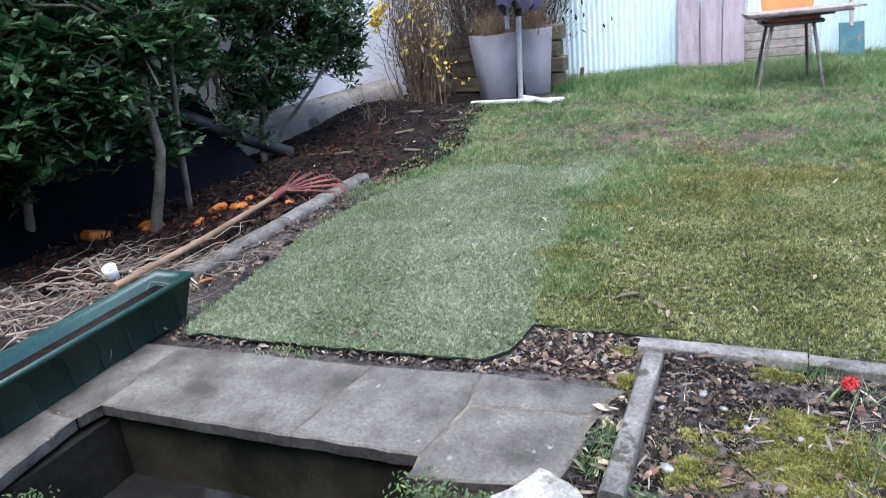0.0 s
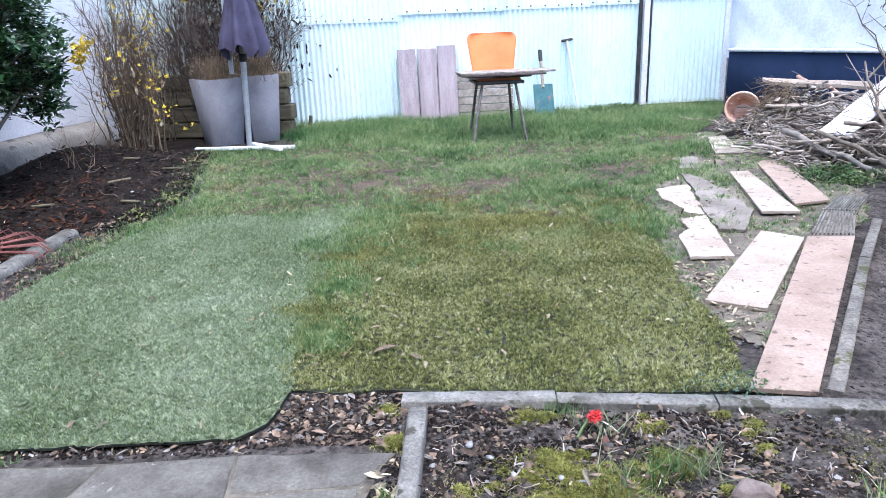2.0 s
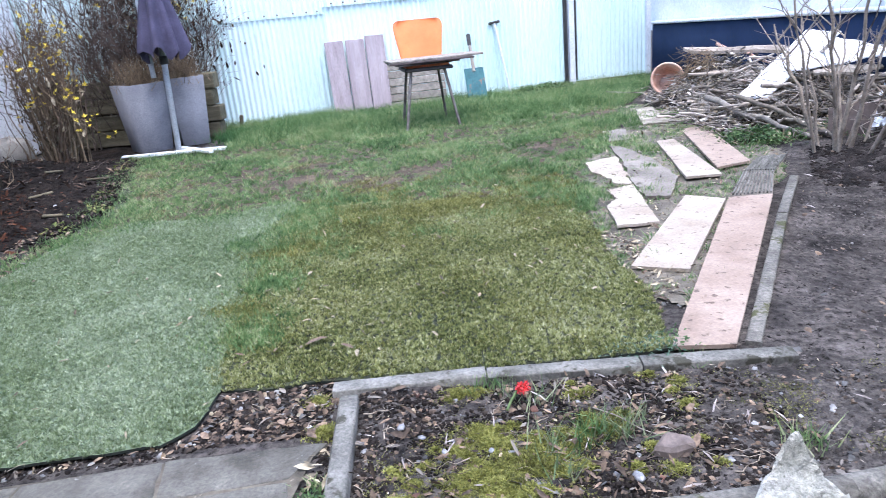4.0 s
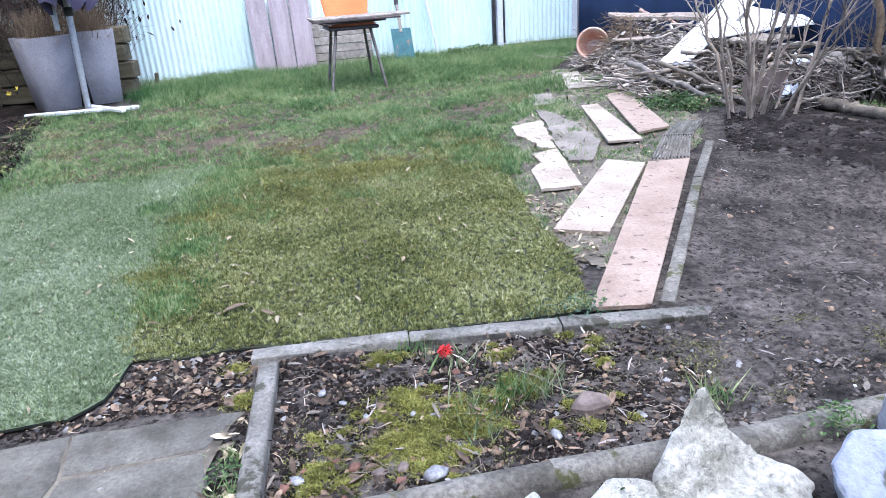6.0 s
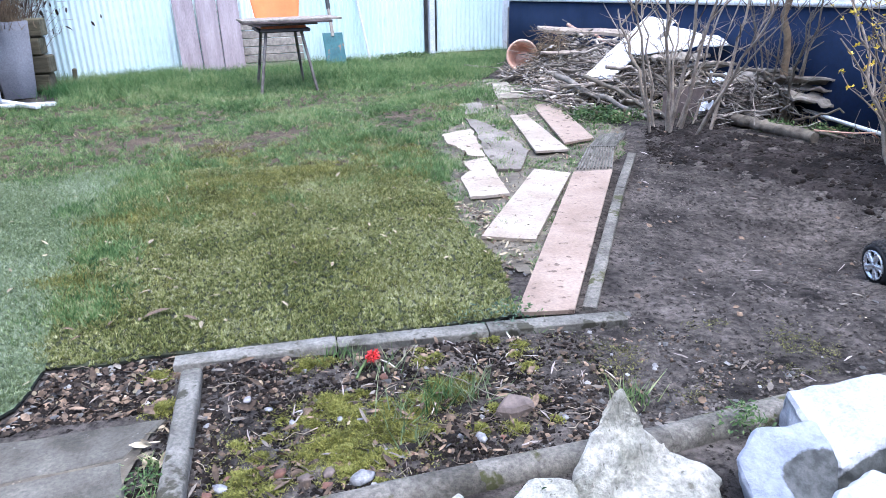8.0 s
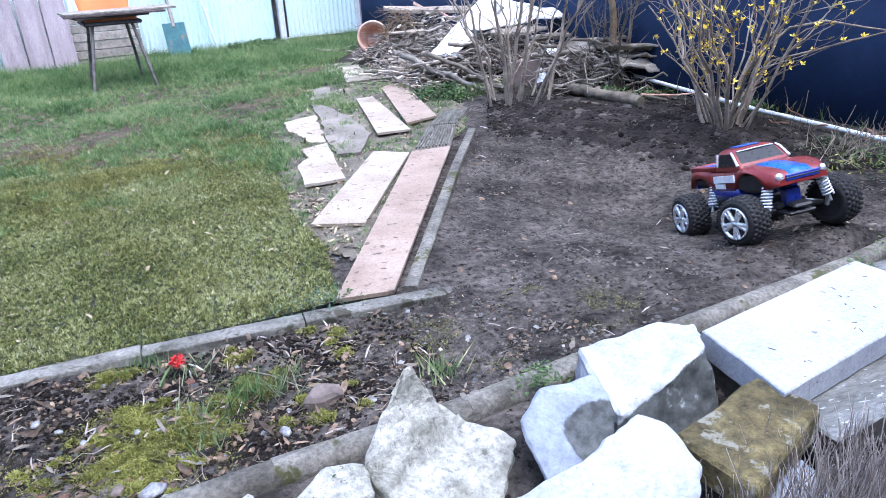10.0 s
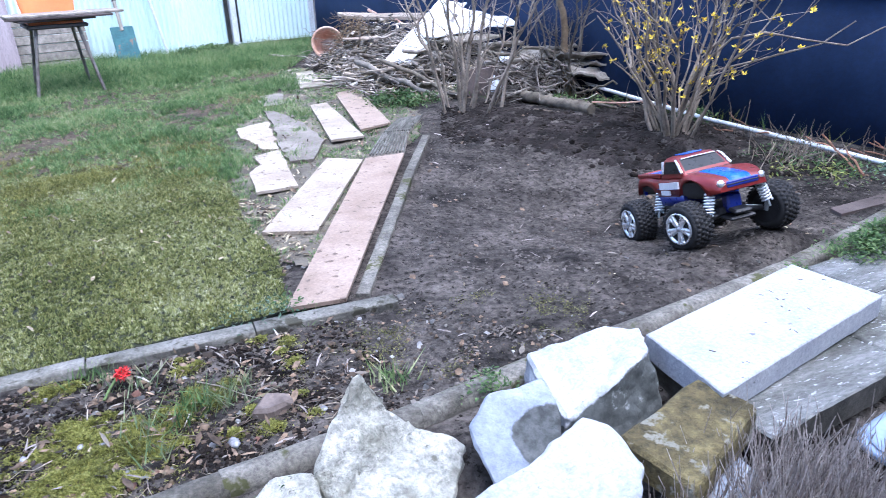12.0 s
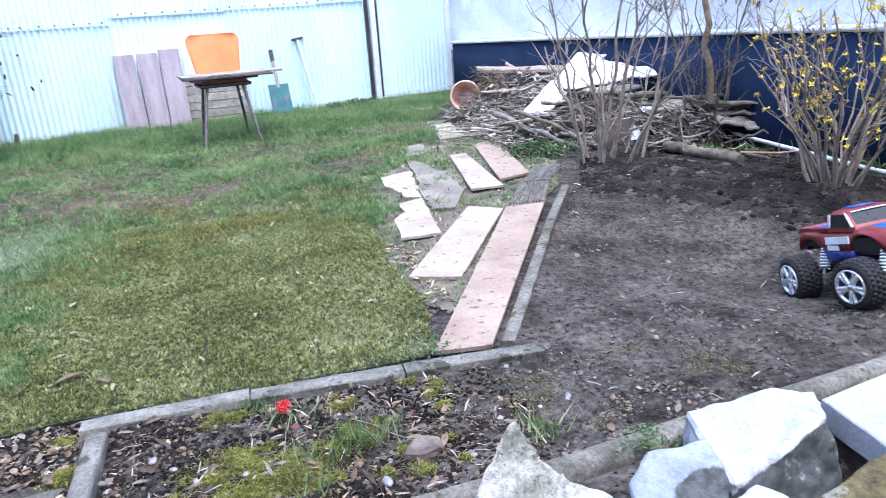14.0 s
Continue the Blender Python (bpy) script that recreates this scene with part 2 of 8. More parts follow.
ROUGH_SLAB = material("scoured_slab", (0.070, 0.072, 0.062), (0.255, 0.258, 0.25), 9, 0.8, 0.9, 100, 0.006, (0.42, 0.44, 0.46), 70, 0.60, per="object", var=0.14, grain=0.5, stretch=(0.5, 1.6, 1))
SANDY = material("sandy_paving", (0.17, 0.145, 0.11), (0.40, 0.355, 0.29), 7, 0.9, 0.5, 90, 0.004, (0.10, 0.095, 0.05), 10, 0.58, per="object", var=0.1)
CHIPS_GREY = material("grey_pebble", (0.16, 0.16, 0.165), (0.36, 0.36, 0.37), 30, 0.85, 0.5, 120, 0.003)
MOSS_THIN = foliage("thin_yellow_moss", [(0.0, (0.045, 0.047, 0.009)), (0.5, (0.135, 0.135, 0.028)), (1.0, (0.29, 0.285, 0.085))], scale=8, shift=0.8)
THIN_GRASS = foliage("thin_pale_grass", [(0.0, (0.07, 0.12, 0.05)), (0.5, (0.17, 0.23, 0.11)), (1.0, (0.36, 0.38, 0.23))], scale=8, shift=0.8)
DARK_LEAF = material("withered_dark_leaves", (0.015, 0.010, 0.007), (0.068, 0.044, 0.030), 30, 0.9, 0.3, 90, per="island", var=0.7, spec=0.1)
LUSH = foliage("lush_grass_blades", [(0.0, (0.014, 0.050, 0.014)), (0.5, (0.062, 0.155, 0.045)), (1.0, (0.16, 0.26, 0.09))], scale=4, shift=0.7, translucent=0.35)
YELLOW_WEED = foliage("yellowish_weed_leaves", [(0.0, (0.05, 0.07, 0.015)), (0.5, (0.15, 0.18, 0.04)), (1.0, (0.33, 0.32, 0.10))], scale=6, shift=0.8)
LAWN_STRAW = foliage("lawn_moss_and_straw", [(0.0, (0.085, 0.080, 0.028)), (0.5, (0.20, 0.19, 0.075)), (1.0, (0.43, 0.38, 0.21))], scale=4, shift=0.8, clump=0.9, translucent=0.3)
BLUE_LEAF = foliage("blue_green_leaves", [(0.0, (0.04, 0.08, 0.05)), (0.5, (0.09, 0.15, 0.10)), (1.0, (0.20, 0.27, 0.20))], scale=6, shift=0.8)
TORN = material("grey_torn_sheet", (0.30, 0.32, 0.35), (0.56, 0.58, 0.61), 40, 0.7, 0.4, 90, spots=(0.10, 0.10, 0.11), spot_scale=50, spot_at=0.64)
CHAIR_LEG = material("worn_brown_leg", (0.10, 0.085, 0.075), (0.24, 0.215, 0.195), 20, 0.6, 0.2, 90, metallic=0.3)
# Humus tone deepened to hold shade as well as soil colour.
SHADED_HUMUS = material("shaded_humus", (0.007, 0.0055, 0.0045), (0.027, 0.020, 0.0155), 7, 0.95, 1.0, 60, 0.012, grain=0.7, spec=0.1)
RED_PETAL = material("red_petals", (0.55, 0.02, 0.02), (0.80, 0.06, 0.06), 30, 0.5, 0.1, 60, per="island", var=0.25)
YELLOW = material("yellow_blossom", (0.70, 0.48, 0.02), (0.85, 0.68, 0.08), 20, 0.6, 0.0, 60, per="island", var=0.25)
PUMPKIN = material("rotting_pumpkin", (0.36, 0.08, 0.008), (0.62, 0.20, 0.02), 20, 0.5, 0.4, 70, spots=(0.10, 0.05, 0.02), spot_scale=18, spot_at=0.64)
RAKE_RED = material("faded_red_rake", (0.115, 0.032, 0.026), (0.215, 0.078, 0.062), 15, 0.6, 0.1, 60)
HANDLE_WOOD = material("rake_handle_wood", (0.17, 0.105, 0.058), (0.31, 0.21, 0.125), 6, 0.75, 0.3, 70, stretch=(3, 0.4, 3))
BLACK_SHEET = material("black_hollow_sheet", (0.002, 0.0022, 0.003), (0.005, 0.0055, 0.008), 5, 0.8, 0.4, 30, 0.01, spec=0.05)
WHITE_SHEET = material("white_board_sheet", (0.74, 0.74, 0.75), (0.86, 0.86, 0.86), 6, 0.6, 0.2, 80, spots=(0.4, 0.38, 0.34), spot_scale=18, spot_at=0.72)
TYRE = material("black_rubber", (0.010, 0.010, 0.011), (0.022, 0.021, 0.021), 30, 0.75, 0.5, 120, 0.003)
CHROME = material("satin_chrome", (0.78, 0.79, 0.81), (0.88, 0.89, 0.91), 20, 0.30, 0.0, 60, metallic=0.75, grain=0.1)
CAR_RED = material("metallic_red_shell", (0.150, 0.014, 0.013), (0.20, 0.020, 0.018), 10, 0.34, 0.0, 60, metallic=0.2, coat=0.25, grain=0.1)
CAR_BLUE = material("bright_blue_shell", (0.010, 0.090, 0.46), (0.014, 0.12, 0.56), 10, 0.3, 0.0, 60, coat=0.5, grain=0.1)
CAR_NAVY = material("deep_blue_shell", (0.008, 0.016, 0.16), (0.012, 0.026, 0.24), 10, 0.32, 0.0, 60, coat=0.4, grain=0.1)
CAR_BLACK = material("black_nylon", (0.010, 0.010, 0.012), (0.020, 0.020, 0.022), 30, 0.5, 0.2, 120)
CAR_GLASS = material("smoked_window", (0.010, 0.011, 0.013), (0.018, 0.019, 0.021), 5, 0.32, 0.0, 60, spec=0.25, grain=0.05)
DECAL = material("white_decal", (0.72, 0.72, 0.74), (0.80, 0.80, 0.82), 30, 0.4, 0.0, 60, grain=0.05)
BACKING = material("turf_backing", (0.012, 0.016, 0.012), (0.03, 0.035, 0.025), 12, 0.95, 0.4, 80)
TURF_BASE = material("turf_base", (0.06, 0.085, 0.04), (0.12, 0.15, 0.085), 5, 0.95, 0.5, 90)
MOSS_BASE = material("mossy_turf_base", (0.014, 0.018, 0.007), (0.044, 0.048, 0.020), 40, 0.95, 0.8, 90, 0.006, grain=0.7)
TURF_PILE = foliage("pale_turf_pile", [(0.0, (0.10, 0.14, 0.055)), (0.45, (0.222, 0.276, 0.142)), (1.0, (0.42, 0.465, 0.335))], scale=2.4, shift=0.6, fine=110, clump=0.9, translucent=0.3)
MOSS_PILE = foliage("mossy_turf_pile", [(0.0, (0.034, 0.046, 0.014)), (0.4, (0.172, 0.194, 0.056)), (0.75, (0.335, 0.338, 0.128)), (1.0, (0.50, 0.50, 0.32))], scale=2.6, shift=0.75, fine=85, clump=0.95, translucent=0.3)
GRASS = foliage("lawn_blades", [(0.0, (0.030, 0.072, 0.022)), (0.35, (0.118, 0.205, 0.070)), (0.7, (0.218, 0.305, 0.115)), (1.0, (0.41, 0.42, 0.235))], scale=2.2, shift=0.55, fine=30, clump=1.05, translucent=0.35)
WEED = foliage("weed_leaves", [(0.0, (0.020, 0.050, 0.012)), (0.5, (0.060, 0.115, 0.032)), (1.0, (0.17, 0.23, 0.085))], scale=6, shift=0.8)
MOSS = foliage("yellow_moss", [(0.0, (0.050, 0.052, 0.009)), (0.5, (0.168, 0.172, 0.033)), (1.0, (0.33, 0.33, 0.09))], scale=8, shift=0.7)
RHODO = foliage("glossy_evergreen_leaves", [(0.0, (0.007, 0.027, 0.008)), (0.4, (0.027, 0.078, 0.024)), (0.75, (0.074, 0.145, 0.052)), (1.0, (0.235, 0.305, 0.175))], rough=0.28, scale=9, shift=0.9, translucent=0.25)
STRAW = foliage("dry_stems", [(0.0, (0.15, 0.125, 0.11)), (0.5, (0.33, 0.29, 0.265)), (1.0, (0.54, 0.49, 0.46))], rough=0.85, scale=6, shift=0.8, translucent=0.1)
# Darker copy of the paving for side faces; their shade is in the colour.
SLAB_EDGE = material("shaded_slab_edge", (0.030, 0.028, 0.023), (0.095, 0.090, 0.076), 14, 0.85, 0.8, 90, 0.005, (0.16, 0.155, 0.13), 30, 0.64, per="object", var=0.08, grain=0.5)
# Pit colours carry the shade of the recess, the west wall's most.
PIT_WALL = material("shaded_pit_render", (0.011, 0.0105, 0.007), (0.046, 0.043, 0.030), 5, 0.9, 0.5, 70, 0.004, spec=0.15)
BLOCK_WALL = material("shaded_blocks", (0.006, 0.0056, 0.0045), (0.024, 0.022, 0.017), 6, 0.95, 0.8, 60, 0.006, spec=0.1)
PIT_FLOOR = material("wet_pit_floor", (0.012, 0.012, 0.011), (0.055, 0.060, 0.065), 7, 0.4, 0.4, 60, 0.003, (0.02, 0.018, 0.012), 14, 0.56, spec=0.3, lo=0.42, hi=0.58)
PATH_EARTH = material("trodden_earth", (0.040, 0.034, 0.024), (0.185, 0.16, 0.12), 6, 0.95, 0.7, 60, 0.006, (0.24, 0.205, 0.155), 40, 0.63)
WATER = bpy.data.materials.new("brown_water")
WATER.use_nodes = True
wb = WATER.node_tree.nodes["Principled BSDF"]
wb.inputs["Base Color"].default_value = (0.030, 0.024, 0.016, 1)
wb.inputs["Roughness"].default_value = 0.06
wb.inputs["Specular IOR Level"].default_value = 0.25


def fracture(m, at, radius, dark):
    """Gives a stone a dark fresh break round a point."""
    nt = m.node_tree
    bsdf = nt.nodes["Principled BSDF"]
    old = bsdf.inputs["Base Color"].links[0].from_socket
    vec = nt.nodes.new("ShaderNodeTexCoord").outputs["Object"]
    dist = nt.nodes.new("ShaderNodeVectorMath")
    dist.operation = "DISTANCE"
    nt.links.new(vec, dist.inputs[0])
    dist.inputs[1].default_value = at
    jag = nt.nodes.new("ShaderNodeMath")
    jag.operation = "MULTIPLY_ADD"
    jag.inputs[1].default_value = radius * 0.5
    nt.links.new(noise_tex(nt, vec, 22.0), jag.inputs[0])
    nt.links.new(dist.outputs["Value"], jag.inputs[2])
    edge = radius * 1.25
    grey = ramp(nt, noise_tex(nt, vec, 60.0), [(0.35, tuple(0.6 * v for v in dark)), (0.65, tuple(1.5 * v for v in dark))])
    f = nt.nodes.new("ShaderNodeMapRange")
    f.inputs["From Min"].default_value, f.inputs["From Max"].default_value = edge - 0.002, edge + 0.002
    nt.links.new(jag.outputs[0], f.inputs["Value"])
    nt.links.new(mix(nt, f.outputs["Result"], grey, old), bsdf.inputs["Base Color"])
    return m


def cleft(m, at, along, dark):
    """Paints a stone's broken flank dark, shade included, beyond a plane through a point."""
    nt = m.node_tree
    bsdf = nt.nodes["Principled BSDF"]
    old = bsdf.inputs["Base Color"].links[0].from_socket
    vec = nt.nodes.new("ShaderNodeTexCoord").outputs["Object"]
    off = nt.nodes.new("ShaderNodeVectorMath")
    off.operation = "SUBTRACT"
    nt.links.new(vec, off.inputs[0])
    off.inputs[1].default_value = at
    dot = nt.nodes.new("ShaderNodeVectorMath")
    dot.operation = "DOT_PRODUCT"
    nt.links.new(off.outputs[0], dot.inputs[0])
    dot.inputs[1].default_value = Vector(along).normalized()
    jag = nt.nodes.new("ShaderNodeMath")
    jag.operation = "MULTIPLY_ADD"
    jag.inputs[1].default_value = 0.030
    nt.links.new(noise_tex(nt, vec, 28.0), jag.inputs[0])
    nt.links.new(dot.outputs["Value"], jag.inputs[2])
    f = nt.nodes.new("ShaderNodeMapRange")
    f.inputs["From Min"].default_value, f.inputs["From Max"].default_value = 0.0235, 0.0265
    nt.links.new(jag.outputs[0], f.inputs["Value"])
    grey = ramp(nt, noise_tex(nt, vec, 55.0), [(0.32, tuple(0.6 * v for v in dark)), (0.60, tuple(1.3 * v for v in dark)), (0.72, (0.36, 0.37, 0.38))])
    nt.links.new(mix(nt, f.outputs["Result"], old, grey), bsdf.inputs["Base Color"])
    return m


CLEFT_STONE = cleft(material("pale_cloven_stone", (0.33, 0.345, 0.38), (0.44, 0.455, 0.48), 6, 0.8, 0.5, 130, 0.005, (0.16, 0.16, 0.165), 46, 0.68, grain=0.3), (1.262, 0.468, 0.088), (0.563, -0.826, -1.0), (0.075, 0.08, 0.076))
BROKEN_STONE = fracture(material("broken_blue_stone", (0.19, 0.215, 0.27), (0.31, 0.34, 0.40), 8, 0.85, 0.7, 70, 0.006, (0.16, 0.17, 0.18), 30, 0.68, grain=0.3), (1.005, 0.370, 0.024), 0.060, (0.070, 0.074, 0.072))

# ---- building helpers ----
rng = np.random.default_rng(7)


class Soup:
    """Gathers vertices and faces of any size and makes one mesh of them."""

    def __init__(self):
        self.v, self.loops, self.sizes, self.n = [], [], [], 0

    def add(self, v, f):
        v, f = np.asarray(v, float).reshape(-1, 3), np.asarray(f, int)
        self.v.append(v)
        self.loops.append((f + self.n).ravel())
        self.sizes.append(np.full(len(f), f.shape[1]))
        self.n += len(v)
        return self

    def mesh(self, name, mat, smooth=False):
        me = bpy.data.meshes.new(name)
        v, loops, sizes = np.concatenate(self.v), np.concatenate(self.loops), np.concatenate(self.sizes)
        me.vertices.add(len(v))
        me.vertices.foreach_set("co", v.ravel())
        me.loops.add(len(loops))
        me.loops.foreach_set("vertex_index", loops)
        me.polygons.add(len(sizes))
        me.polygons.foreach_set("loop_start", np.concatenate([[0], np.cumsum(sizes)[:-1]]))
        if smooth:
            me.polygons.foreach_set("use_smooth", np.ones(len(sizes), bool))
        me.update(calc_edges=True)
        me.validate()
        me.materials.append(mat)
        return me


def thing(name, label, category, at=None, group="", kind=""):
    ob = new(name)
    ob.empty_display_size = 0.05
    if at is not None:
        ob.matrix_basis = at
    return tagged(ob, label, category, group, kind)


def put(name, data, mat=None, parent=None, label="", category="", group="", kind="", smooth=False, at=None):
    """Links a bmesh, a Soup or a mesh as one object, under a parent or at top level."""
    if isinstance(data, Soup):
        data = data.mesh(name, mat, smooth)
    elif isinstance(data, bmesh.types.BMesh):
        me = bpy.data.meshes.new(name)
        bmesh.ops.recalc_face_normals(data, faces=data.faces)
        data.to_mesh(me)
        data.free()
        if smooth:
            me.polygons.foreach_set("use_smooth", np.ones(len(me.polygons), bool))
        me.materials.append(mat)
        data = me
    ob = new(name, data)
    if parent is not None:
        ob.parent = parent
    if at is not None:
        ob.matrix_basis = at
    return tagged(ob, label, category, group, kind)


def part(name, data, mat, parent, label="", smooth=False, at=None, kind=""):
    return put(name, data, mat, parent, label, smooth=smooth, at=at, kind=kind)


def box(size, at=None, bevel=0.004, bm=None, segments=1):
    """A bevelled box round the origin of at."""
    bm = bm or bmesh.new()
    made = bmesh.ops.create_cube(bm, size=1.0)["verts"]
    m = (at or Matrix()) @ Matrix.Diagonal((*size, 1))
    if bevel:
        bmesh.ops.transform(bm, matrix=Matrix.Diagonal((*size, 1)), verts=made)
        edges = list({e for v in made for e in v.link_edges})
        made = list({v for f in bmesh.ops.bevel(bm, geom=edges, offset=bevel, segments=segments, affect="EDGES")["faces"] for v in f.verts} | {v for v in made if v.is_valid})
        m = at or Matrix()
    bmesh.ops.transform(bm, matrix=m, verts=made)
    return bm


def ring_loft(rings, cap=True):
    """A Soup skin over rings of equal count."""
    s = Soup()
    rings = np.asarray(rings, float)
    n, k = rings.shape[:2]
    i, j = np.meshgrid(np.arange(n - 1), np.arange(k), indexing="ij")
    f = np.stack([i * k + j, i * k + (j + 1) % k, (i + 1) * k + (j + 1) % k, (i + 1) * k + j], -1).reshape(-1, 4)
    s.add(rings.reshape(-1, 3), f)
    if cap:
        s.add(rings[0], [list(range(k))[::-1]])
        s.add(rings[-1], [list(range(k))])
    return s


def lathe(profile, seg=24):
    a = np.linspace(0, 2 * np.pi, seg, endpoint=False)
    return ring_loft([[(r * np.cos(t), r * np.sin(t), z) for t in a] for r, z in profile])


def tube(pts, r0, r1=None, seg=6, soup=None, cap=True):
    """A tapering tube along points."""
    pts = np.asarray(pts, float)
    r1 = r0 if r1 is None else r1
    d = np.gradient(pts, axis=0)
    d /= np.linalg.norm(d, axis=1)[:, None] + 1e-9
    ref = np.where(np.abs(d[:, 2:3]) > 0.9, [[1.0, 0, 0]], [[0, 0, 1.0]])
    u = np.cross(d, ref)
    u /= np.linalg.norm(u, axis=1)[:, None] + 1e-9
    w = np.cross(d, u)
    a = np.linspace(0, 2 * np.pi, seg, endpoint=False)
    r = np.linspace(r0, r1, len(pts))[:, None, None]
    rings = pts[:, None] + r * (np.cos(a)[None, :, None] * u[:, None] + np.sin(a)[None, :, None] * w[:, None])
    s = soup or Soup()
    n, k = rings.shape[:2]
    i, j = np.meshgrid(np.arange(n - 1), np.arange(k), indexing="ij")
    s.add(rings.reshape(-1, 3), np.stack([i * k + j, i * k + (j + 1) % k, (i + 1) * k + (j + 1) % k, (i + 1) * k + j], -1).reshape(-1, 4))
    if cap:
        s.add(rings[0], [list(range(k))])
        s.add(rings[-1], [list(range(k))])
    return s


def wander(a, b, n=6, amp=0.02):
    """A slightly crooked line from a to b."""
    t = np.linspace(0, 1, n)[:, None]
    off = rng.normal(0, amp, (n, 3))
    off[0] = 0
    return np.asarray(a, float) * (1 - t) + np.asarray(b, float) * t + off * np.sin(np.pi * t * 0.75)


def turns(yaw, tilt, roll):
    """Rotation matrices (n, 3, 3) from arrays of angles."""
    cy, sy, ct, st, cr, sr = np.cos(yaw), np.sin(yaw), np.cos(tilt), np.sin(tilt), np.cos(roll), np.sin(roll)
    o, z = np.ones_like(cy), np.zeros_like(cy)
    rz = np.stack([cy, -sy, z, sy, cy, z, z, z, o], -1).reshape(-1, 3, 3)
    rx = np.stack([o, z, z, z, ct, -st, z, st, ct], -1).reshape(-1, 3, 3)
    ry = np.stack([cr, z, sr, z, o, z, -sr, z, cr], -1).reshape(-1, 3, 3)
    return rz @ rx @ ry


def scatter(soup, v, f, pos, rot, size):
    v, f, pos = np.asarray(v, float), np.asarray(f, int), np.asarray(pos, float)
    n, k = len(pos), len(v)
    size = np.broadcast_to(np.asarray(size, float).reshape(-1, 1, 1) if np.ndim(size) < 2 else np.asarray(size)[:, None, :], (n, 1, 3) if np.ndim(size) == 2 else (n, 1, 1))
    vv = np.einsum("nij,nkj->nki", rot, v[None] * size) + pos[:, None]
    ff = f[None] + (np.arange(n) * k)[:, None, None]
    return soup.add(vv.reshape(-1, 3), ff.reshape(-1, f.shape[1]))


LEAF_V = [(0, 0, 0), (-0.17, 0.35, 0.04), (0, 0.4, -0.015), (0.17, 0.35, 0.04), (-0.15, 0.72, 0.02), (0, 0.75, -0.03), (0.15, 0.72, 0.02), (0, 1, -0.07)]
LEAF_F = [(0, 2, 1), (0, 3, 2), (1, 2, 5), (1, 5, 4), (2, 3, 6), (2, 6, 5), (4, 5, 7), (5, 6, 7)]
FRAG_V = [(0, 0, 0.03), (-0.42, -0.25, 0.09), (0.05, -0.5, 0), (0.45, -0.2, 0.12), (0.38, 0.3, 0.03), (-0.05, 0.48, 0.14), (-0.40, 0.22, 0)]
FRAG_F = [(0, 1, 2), (0, 2, 3), (0, 3, 4), (0, 4, 5), (0, 5, 6), (0, 6, 1)]
CHIP_V = [(-0.5, -0.4, -0.2), (0.5, -0.3, -0.2), (0.4, 0.45, -0.2), (-0.4, 0.4, -0.2), (-0.3, -0.25, 0.2), (0.35, -0.2, 0.15), (0.2, 0.3, 0.22), (-0.28, 0.25, 0.12)]
CHIP_F = [(0, 1, 5, 4), (1, 2, 6, 5), (2, 3, 7, 6), (3, 0, 4, 7), (4, 5, 6, 7)]


def inside(px, py, poly):
    poly = np.asarray(poly, float)
    res = np.zeros(len(px), bool)
    for (x0, y0), (x1, y1) in zip(poly, np.roll(poly, -1, axis=0)):
        cut = (y0 > py) != (y1 > py)
        res ^= cut & (px < (x1 - x0) * (py - y0) / (y1 - y0 + 1e-12) + x0)
    return res


def sprinkle(poly, n):
    poly = np.asarray(poly, float)
    lo, hi = poly.min(0), poly.max(0)
    p = rng.uniform(lo, hi, (n * 3, 2))
    return p[inside(p[:, 0], p[:, 1], poly)][:n]


def blotch(x, y, k=1.0, seed=0.0):
    """A smooth random field from -1 to 1."""
    return (np.sin(3.1 * k * x + 1.7 * k * y + seed) + np.sin(-2.3 * k * x + 4.3 * k * y + 2.1 + seed * 1.7)
            + np.sin(6.7 * k * x - 3.9 * k * y + 0.6 + seed) * 0.6 + np.sin(9.1 * k * y + 7.7 * k * x + seed * 0.3) * 0.5) / 3.1


def blades(soup, xyz, height, width, lean=0.5):
    """One triangle a blade."""
    n = len(xyz)
    yaw = rng.uniform(0, 2 * np.pi, n)
    h = height * rng.uniform(0.6, 1.25, n) if np.ndim(height) == 0 else height
    w = width * rng.uniform(0.7, 1.3, n) / 2
    ax = np.stack([np.cos(yaw), np.sin(yaw), np.zeros(n)], 1)
    tip = rng.normal(0, lean, (n, 2)) * h[:, None]
    v = np.stack([xyz - ax * w[:, None], xyz + ax * w[:, None], xyz + np.column_stack([tip, h])], 1)
    return soup.add(v.reshape(-1, 3), np.arange(3 * n).reshape(-1, 3))


